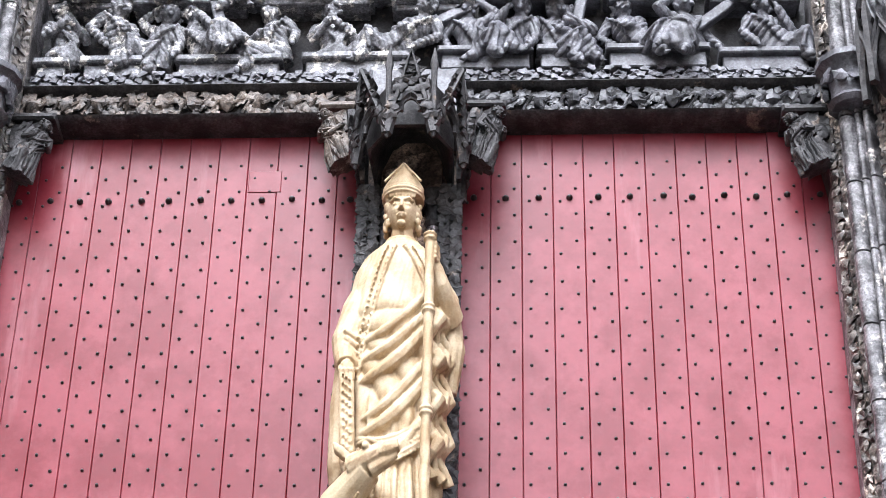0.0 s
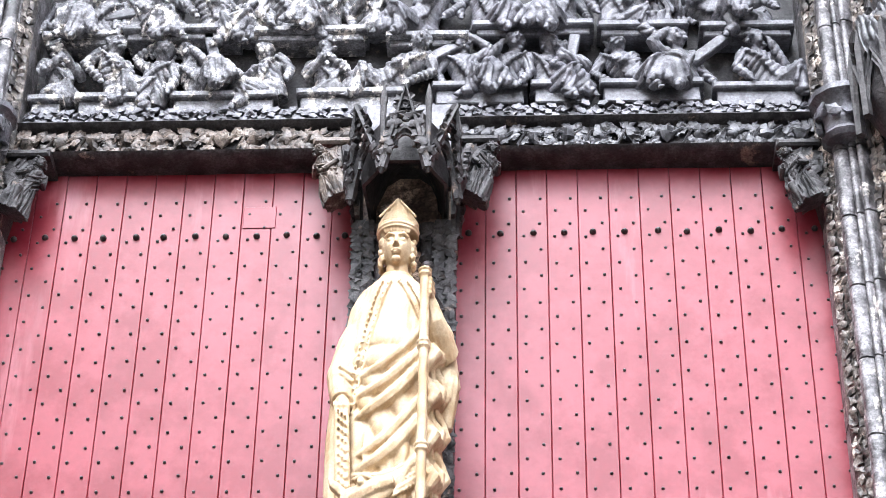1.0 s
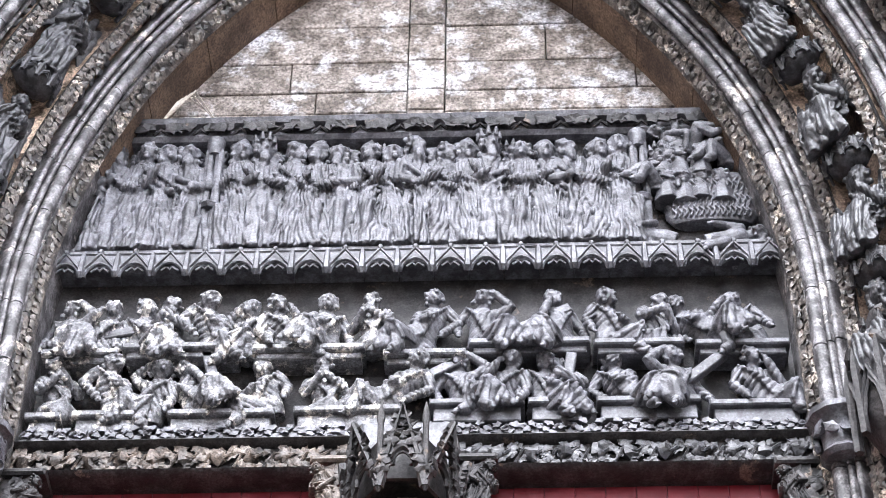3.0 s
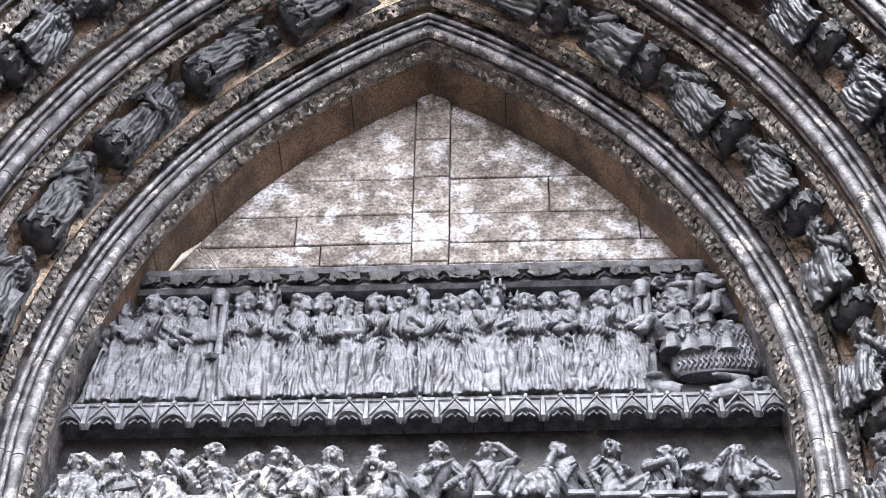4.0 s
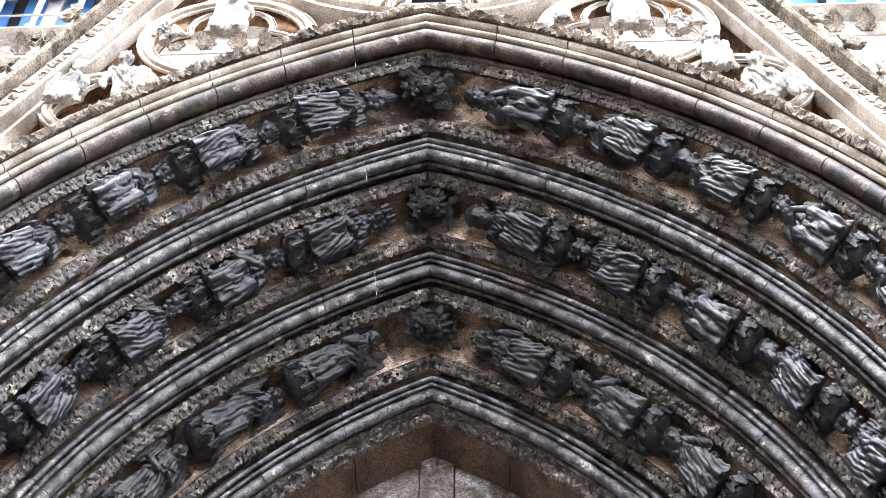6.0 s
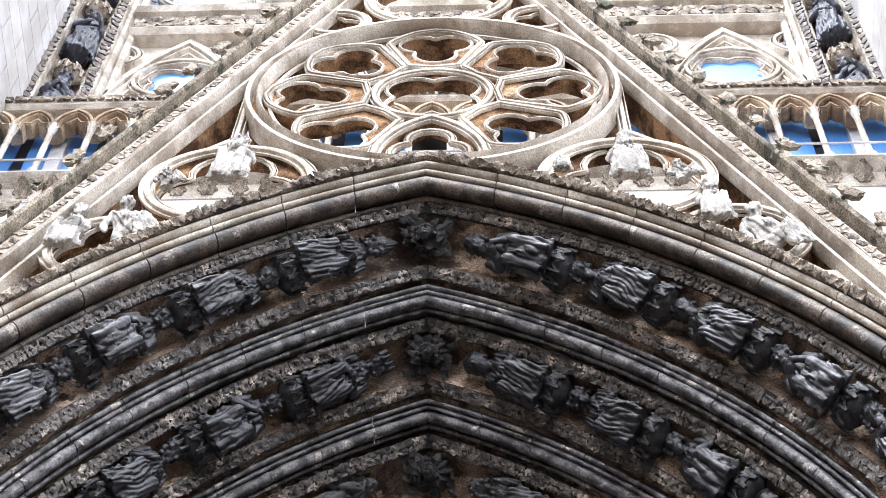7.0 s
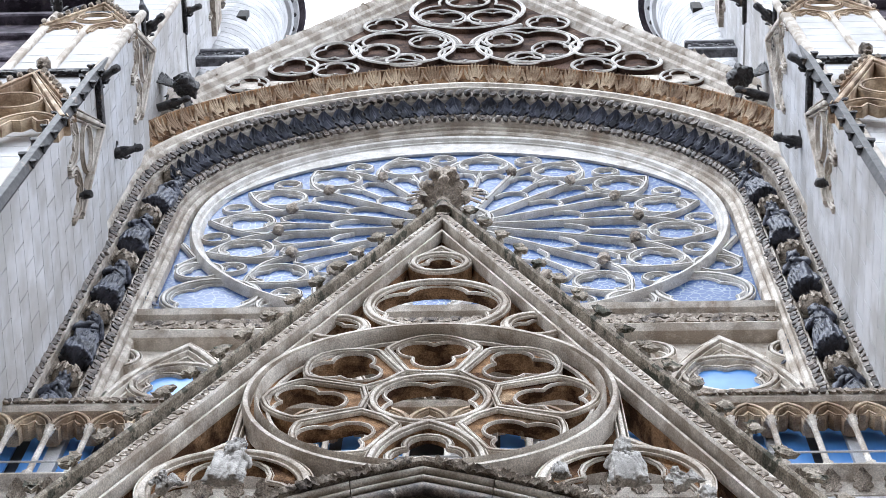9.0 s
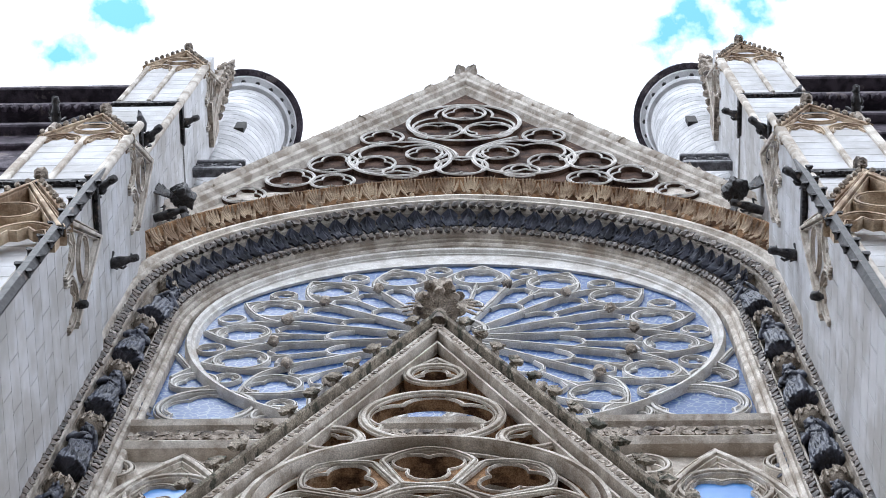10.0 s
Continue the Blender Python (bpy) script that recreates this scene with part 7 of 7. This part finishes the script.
for side in (-1, 1):
    U = Vector((-side * 6.6, 0, 15.0)).normalized()
    O = Vector((U.z * side, 0, -U.x * side))
    for i in range(27):
        S = Shape()
        p = Vector((side * 6.6, TY + 0.1, 37.9)) + U * (1.2 + 0.555 * i) + O * 0.1
        S.ball(p, (0.16, 0.2, 0.14), 8, 6, None, 0.7, i)
        star_leaf(S, p + O * 0.08, U, Vector((0, -1, 0)), O, 0.17, rng, 4)
        part("crocket", S, PALE, top)


def oval(cx, cz, rx, rz, n=40):
    return [(cx + rx * math.cos(2 * math.pi * i / n), cz + rz * math.sin(2 * math.pi * i / n)) for i in range(n)]


def flowing_light(cx, cz, rx, rz, lobes, w, turn, lift):
    """An upright oval of flowing tracery with a cusped foil inside it."""
    w = w * 0.75
    inner = [(x, cz + (z - cz) * rz / rx) for x, z in foil(cx, cz, rx - w * 0.8, lobes, turn)]
    S = Shape().sweep(oval(cx, cz, rx, rz), rib(w, 0.03, TY + 0.10 + lift), True)
    S.sweep(inner, rib(w * 0.6, 0.025, TY + 0.115 + lift), True)
    loop = part("tracery_loop", S, ROSE, top)
    # darker bar behind the loop paints its shaded flank
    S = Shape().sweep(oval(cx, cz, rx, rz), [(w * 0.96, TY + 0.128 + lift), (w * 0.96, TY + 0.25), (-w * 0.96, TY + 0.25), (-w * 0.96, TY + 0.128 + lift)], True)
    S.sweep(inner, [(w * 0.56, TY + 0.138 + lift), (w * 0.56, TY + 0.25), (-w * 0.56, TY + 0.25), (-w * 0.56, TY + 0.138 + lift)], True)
    part("loop_body", S, UMBER, loop, "umber flank of the tracery with shade in its colour")


flowing_light(0, 48.0, 1.30, 1.95, 3, 0.07, 90, 0.0)
flowing_light(0, 43.6, 0.55, 0.80, 4, 0.05, 45, 0.0)
for side in (-1, 1):
    flowing_light(side * 1.34, 44.4, 1.10, 1.60, 4, 0.065, 45, 0.004)
    flowing_light(side * 0.58, 47.2, 0.55, 0.85, 3, 0.045, 90 + side * 60, 0.02)
    flowing_light(side * 1.82, 46.5, 0.47, 0.70, 3, 0.045, 90, 0.008)
    flowing_light(side * 0.78, 44.9, 0.44, 0.62, 3, 0.04, 90, 0.022)
    flowing_light(side * 1.88, 44.0, 0.46, 0.70, 3, 0.04, 90, 0.022)
    flowing_light(side * 1.25, 43.2, 0.40, 0.55, 3, 0.04, 90, 0.024)
    flowing_light(side * 2.75, 44.0, 0.52, 0.85, 3, 0.05, 90, 0.0)
    flowing_light(side * 3.55, 42.7, 0.50, 0.75, 3, 0.05, 90, 0.0)
    flowing_light(side * 2.65, 42.4, 0.45, 0.60, 3, 0.045, 90, 0.003)
    flowing_light(side * 4.35, 41.3, 0.42, 0.60, 3, 0.045, 90, 0.0)
    part("flowing_rib", Shape().sweep([(side * (0.12 + 1.1 * t * t), 44.6 + 1.9 * t) for t in spaced(0.0, 1.0, 12)], rib(0.05, 0.1, TY + 0.13)), ROSE, top)
flowing_light(0, 49.1, 0.50, 0.75, 3, 0.045, 90, 0.02)
S = Shape().tube([(0, TY + 0.2, 52.6), (0, TY + 0.2, 53.0), (0, TY + 0.2, 53.3)], [0.22, 0.28, 0.2], 8)
for k in range(6):
    a = radians(60 * k)
    o = Vector((math.cos(a), math.sin(a), 0))
    acanthus(S, Vector((0, TY + 0.2, 53.1)) + o * 0.14, o.cross(Vector((0, 0, 1))), (Vector((0, 0, 1)) + o * 0.35).normalized(), o, 0.6, 0.15, 0.15, rng)
part("finial", S, PALE, top)


# ---- buttresses at both sides ----
def gargoyle(L):
    S = Shape()
    S.tube([(0, 0.3, 0), (0, -0.1, 0.03), (0, -L * 0.55, 0.08), (0, -L * 0.8, 0.13)], [0.14, 0.17, 0.13, 0.09], 10)
    S.ball((0, -L * 0.9, 0.16), (0.12, 0.19, 0.12), 10, 8, None, 0.4, 1)
    S.tube([(0, -L * 0.95, 0.10), (0, -L * 1.12, 0.06)], [0.06, 0.03], 7)
    for sd in (-1, 1):
        S.tube([(sd * 0.08, -L * 0.85, 0.24), (sd * 0.12, -L * 0.8, 0.36)], [0.04, 0.01], 6)
        S.tube([(sd * 0.12, -L * 0.3, 0.02), (sd * 0.16, -L * 0.5, -0.12), (sd * 0.13, -L * 0.62, -0.05)], [0.06, 0.045, 0.03], 7)
        S.tube([(sd * 0.1, 0, 0.12), (sd * 0.25, -L * 0.1, 0.30), (sd * 0.22, L * 0.15, 0.38)], [0.05, 0.06, 0.01], 7, 0.5)
    return S.roughen(0.015, 9).mesh("gargoyle", SOOT_AND_SHADE, 50)


GARG = gargoyle(0.62)


def gablet(S, x0, x1, y, z0, rise, arches=2):
    """A steep gable over cusped arch heads, on a face."""
    xm = (x0 + x1) / 2
    S.sweep([(x1, z0), (xm, z0 + rise), (x0, z0)], rib(0.09, 0.3, y - 0.1))
    n = arches
    for i in range(n):
        c = x0 + (x1 - x0) * (i + 0.5) / n
        h = (x1 - x0) / n / 2 - 0.03
        S.sweep([(c - h, z0 - 0.45)] + pointed(c, z0 - 0.2, h, h * 1.3, 6) + [(c + h, z0 - 0.45)], rib(0.055, 0.22, y - 0.06))
        S.sweep([(c - h * 0.8, z0 - 0.3), (c - h * 0.6, z0 + 0.02), (c - 0.12, z0 - 0.02), (c, z0 + 0.18), (c + 0.12, z0 - 0.02), (c + h * 0.6, z0 + 0.02), (c + h * 0.8, z0 - 0.3)], rib(0.035, 0.15, y - 0.03))
    S.sweep(circle(xm, z0 + rise * 0.42, rise * 0.17, 18), rib(0.05, 0.2, y - 0.06), True)


for side in (-1, 1):
    butt = holder("buttress", (side * 6.2, -1.4, 0), "pale buttress with traceried gablets and black weathered ledges", "buttress", "buttresses of the front", "structure")

    def place(S):
        return S.moved(Matrix.Diagonal((-1, 1, 1, 1))) if side < 0 else S

    part("lower_stage", place(Shape().box(5.38, 7.0, -2.72, 0.4, 0, 31.2)), PALE_W, butt)
    part("middle_stage", place(Shape().box(5.53, 7.0, -2.52, 0.4, 31.4, 36.4)), PALE_W, butt)
    part("upper_stage", place(Shape().box(5.78, 7.1, -1.62, 0.4, 36.6, 48.0)), PALE_W, butt)
    for x0, x1, y0, z0, z1, h in ((5.35, 7.02, -2.75, 22.0, 31.2, 0.46), (5.5, 7.02, -2.55, 31.5, 36.2, 0.46), (5.75, 7.12, -1.65, 36.7, 42.4, 0.46), (5.75, 7.12, -1.65, 42.8, 48.0, 0.46)):
        n = int((z1 - z0) / h)
        for k in range(n):
            a, b = z0 + (z1 - z0) * k / n + 0.007, z0 + (z1 - z0) * (k + 1) / n - 0.007
            ys = [y0] + [y for y in (y0 + (0.85 if k % 2 else 0.45), y0 + (1.5 if k % 2 else 1.2), y0 + (2.3 if k % 2 else 1.95)) if y < 0.2] + [0.38]
            for i, (p, q) in enumerate(zip(ys, ys[1:])):
                part("ashlar_block", place(Shape().box(x0, x1 if i == 0 else x0 + 0.3, p + (0.006 if i else 0), q - 0.006, a, b, 0.006 if i == 0 else 0)), PALE_W, butt)
    for z, x0, x1, y0 in ((31.2, 5.27, 7.1, -2.84), (36.4, 5.46, 7.1, -2.60), (42.6, 5.69, 7.18, -1.71)):
        S = Shape().box(x0, x1, y0, y0 + 0.9, z, z + 0.10, 0.03).box(x0 + 0.06, x1 - 0.06, y0 + 0.06, y0 + 0.85, z - 0.12, z, 0.02)
        rr = random.Random(int(z))
        for i in range(14):
            star_leaf(S, Vector((x0 + 0.1 + (x1 - x0 - 0.2) * i / 13, y0 + 0.04, z - 0.08)), Vector((1, 0, 0)), Vector((0, 0, 1)), Vector((0, -1, 0)), 0.09, rr)
            star_leaf(S, Vector((x0 + 0.04, y0 + 0.1 + 0.75 * i / 13, z - 0.08)), Vector((0, 1, 0)), Vector((0, 0, 1)), Vector((-1, 0, 0)), 0.09, rr)
        part("ledge", place(S), SOOT_AND_SHADE, butt, "black crusted leaf ledge")
    # panels, fillets and gablets on the front and on the side
    for name, x0, x1, y, z0, z1, rise in (("lower", 5.35, 7.0, -2.75, 26.0, 29.2, 2.0), ("middle", 5.5, 7.0, -2.55, 31.4, 35.3, 1.7), ("upper", 5.75, 7.1, -1.65, 42.8, 46.6, 1.8)):
        S = Shape()
        for x in (x0 + 0.05, (x0 + x1) / 2, x1 - 0.05):
            S.box(x - 0.05, x + 0.05, y - 0.07, y + 0.05, z0, z1, 0.02)
        part("panel_fillet", place(S), PALE, butt)
        S = Shape()
        gablet(S, x0, x1, y, z1, rise)
        part("front_gablet", place(S), TAN, butt)
        depth = 1.5 if y < -2 else 1.3
        S = Shape()
        gablet(S, -depth / 2, depth / 2, 0, z1, rise)
        S.moved(Matrix.Translation((x0, y + depth / 2 + 0.05, 0)) @ Matrix.Rotation(radians(-90), 4, "Z"))
        part("side_gablet", place(S), PALE, butt)
        S = Shape()
        for k in range(9):
            t = k / 8
            p = Vector((x0 + (x1 - x0) / 2 * t, y - 0.12, z1 + rise * t))
            S.ball(p + Vector((0, 0, 0.09)), (0.05, 0.05, 0.06), 7, 5, None, 0.7, k)
            S.ball(Vector((x1 - (x1 - x0) / 2 * t, y - 0.12, z1 + rise * t + 0.09)), (0.05, 0.05, 0.06), 7, 5, None, 0.7, k)
        S.ball(((x0 + x1) / 2, y - 0.12, z1 + rise + 0.2), (0.11, 0.11, 0.16), 9, 7, None, 0.7, 5)
        part("crocket_row", place(S), PALE_LEAF, butt)
    # corner shafts
    for x, y, z0, z1 in ((5.38, -2.78, 22, 31), (5.5, -2.55, 31.4, 36.4), (5.75, -1.65, 36.6, 47.0), (7.0, -2.55, 31.4, 36.4)):
        part("corner_shaft", place(Shape().tube([(x, y, z0), (x, y, z1)], 0.075, 10)), PALE, butt)
    # open pinnacle in front of the lower stage
    S = Shape()
    gablet(S, 5.1, 6.9, -3.0, 27.6, 2.4, 2)
    part("front_gablet", place(S), TAN, butt)
    for x in (5.15, 6.85):
        S = Shape().tube([(x, -3.0, 22), (x, -3.0, 30.0), (x, -3.0, 31.2)], [0.10, 0.10, 0.02], 6)
        for k in range(16):
            q = Vector((x + (0.1 if k % 2 else -0.1), -3.05, 25.5 + 0.33 * k))
            S.tube([q - Vector((0, -0.05, 0.05)), q, q + Vector((0.05 if k % 2 else -0.05, -0.03, 0.04))], [0.03, 0.035, 0.015], 6)
            star_leaf(S, q, Vector((1, 0, 0)), Vector((0, 0, 1)), Vector((0, -1, 0)), 0.07, rr)
        part("crocketed_shaft", place(S), SOOT_AND_SHADE, butt)
    # crown of the upper stage
    S = Shape().grid([[(6.15 + w * math.cos(radians(a)), -0.35 + w * math.sin(radians(a)), z) for a in range(45, 405, 90)] for z, w in ((46.5, 0.72), (48.0, 0.62), (49.0, 0.42), (54.6, 0.06))])
    for k in range(7):
        for a in range(45, 405, 90):
            w = 0.45 - 0.055 * k
            S.ball((6.15 + w * math.cos(radians(a)), -0.35 + w * math.sin(radians(a)), 49 + 0.75 * k), (0.1, 0.1, 0.14), 7, 5, None, 0.7, k)
    part("pinnacle", place(S), PALE_LEAF, butt)
    for x, y, z, tx in ((5.4, -2.6, 31.3, 60), (5.5, -2.2, 36.5, 50), (5.5, -1.0, 33.0, 80), (5.5, -0.4, 38.3, 75), (5.8, -1.2, 42.6, 70), (5.6, -1.4, 29.3, 85), (7.0, -2.6, 36.5, 0)):
        solid("gargoyle", GARG, None, "black weathered stone gargoyle jutting from a buttress", "gargoyle", "gargoyles of the buttresses", at=Matrix.Translation((side * x, y, z)) @ Matrix.Rotation(radians(-side * tx), 4, "Z") @ Matrix.Diagonal((0.55, 0.62, 0.58, 1)))
    # ledge figures where arch and buttress meet
    solid("ledge_beast", carved(seated(1.2, 1100, True), "ledge_beast", SOOT_AND_SHADE, 0.016, 1, 0.03, side, 0.4, 40.0), None, "dark weathered crouching beast on the arch's shoulder", "statue", "beasts on the arch shoulders", at=Matrix.Translation((side * 5.35, -0.5, 38.6)) @ Matrix.Rotation(radians(-side * 50), 4, "Z"))
    # stair turret
    tur = holder("stair_turret", (side * 6.0, 1.6, 42), "round pale stair turret with a dark projecting eaves ring", "turret", "stair turrets", "structure")
    for k in range(24):
        z = 44 + 0.46 * k
        S = Shape()
        S.grid([[(side * 6.0 + r * math.cos(radians(a)), 1.6 + r * math.sin(radians(a)), zz) for a in range(0, 360, 10)] for zz, r in ((z + 0.005, 1.08), (z + 0.02, 1.10), (z + 0.44, 1.10), (z + 0.455, 1.08))])
        part("course", S, TURRET, tur)
    S = Shape().grid([[(side * 6.0 + r * math.cos(radians(a)), 1.6 + r * math.sin(radians(a)), zz) for a in range(0, 360, 8)] for zz, r in ((55.0, 1.08), (55.05, 1.2), (55.2, 1.25), (55.25, 1.18), (55.4, 1.2), (55.5, 1.34), (55.6, 1.36))])
    part("eaves_cornice", S, TURRET, tur)
    for k in range(20):
        a = radians(18 * k)
        S = Shape().ball((side * 6.0 + 1.24 * math.cos(a), 1.6 + 1.24 * math.sin(a), 55.32), (0.07, 0.07, 0.07), 6, 4)
        part("cornice_block", S, SOOT_AND_SHADE, tur)
    part("roof", Shape().grid([[(side * 6.0 + r * math.cos(radians(a)), 1.6 + r * math.sin(radians(a)), zz) for a in range(0, 360, 8)] for zz, r in ((55.6, 1.40), (55.66, 1.52), (55.75, 1.52), (59.0, 0.05))]), SLATE, tur, "dark slate cone roof")
    part("slit_window", Shape().box(side * 6.0 - side * 0.1 - 0.12 + side * -0.35, side * 6.0 - side * 0.45 + 0.12, 0.53, 0.9, 50.3, 51.0), TEETH, tur, "small black slit window")
    S = Shape().box(*sorted((side * 4.7, side * 6.9)), 0.0, 0.2, 43.8, 44.0, 0.03).box(*sorted((side * 4.7, side * 6.9)), 0.0, 0.2, 44.5, 44.65, 0.03)
    for k in range(7):
        S.sweep(circle(side * (4.9 + 0.3 * k), 44.25, 0.13, 14), rib(0.03, 0.15, 0.02), True)
    solid("roof_balustrade", S, SOOT, "dark pierced balustrade between turret and gable", "balustrade", "roof balustrades")
    # dark eaves of the roofs further back
    S = Shape().box(*sorted((side * 8.4, side * 20)), 2.2, 6.0, 40, 60.2)
    for z, o in ((53.0, 0.1), (55.5, 0.18), (57.4, 0.3), (59.2, 0.5), (60.2, 0.8)):
        S.box(*sorted((side * 8.3, side * 20)), 2.2 - o, 6.2, z, z + 0.35, 0.05)
    for k in range(30):
        S.ball((side * (8.6 + 0.3 * k), 1.75, 59.0), (0.12, 0.12, 0.16), 7, 5, None, 0.5, k)
    solid("tower_eaves", S, SLATE, "dark moulded eaves of a roof beyond the buttress", "eaves", "eaves beyond the buttresses", kind="structure")

# pigeons on the buttress ledges
bird = Shape().tube([(0, 0.17, 0.02), (0, 0.10, 0.05), (0, 0.0, 0.075), (0, -0.09, 0.10), (0, -0.12, 0.15), (0, -0.14, 0.19), (0, -0.17, 0.20), (0, -0.21, 0.19)], [0.025, 0.04, 0.07, 0.065, 0.04, 0.038, 0.03, 0.006], 12)
for sd in (-1, 1):
    bird.tube([(sd * 0.055, -0.05, 0.09), (sd * 0.065, 0.04, 0.07), (sd * 0.03, 0.15, 0.04)], [0.03, 0.04, 0.01], 8, 0.4)
    bird.tube([(sd * 0.025, -0.01, 0.04), (sd * 0.025, -0.02, -0.005)], 0.008, 6)
BIRD_ME = carved(bird, "pigeon", BIRD, 0.008, 1)
for x, y, z, turn in ((-5.50, -2.56, 36.50, -20), (-6.75, -2.56, 36.50, 60), (6.9, -1.66, 42.70, 40)):
    solid("pigeon", BIRD_ME, None, "grey pigeon resting on a buttress ledge", "pigeon", "pigeons on the ledges", at=Matrix.Translation((x, y, z + 0.004)) @ Matrix.Rotation(radians(turn), 4, "Z"))
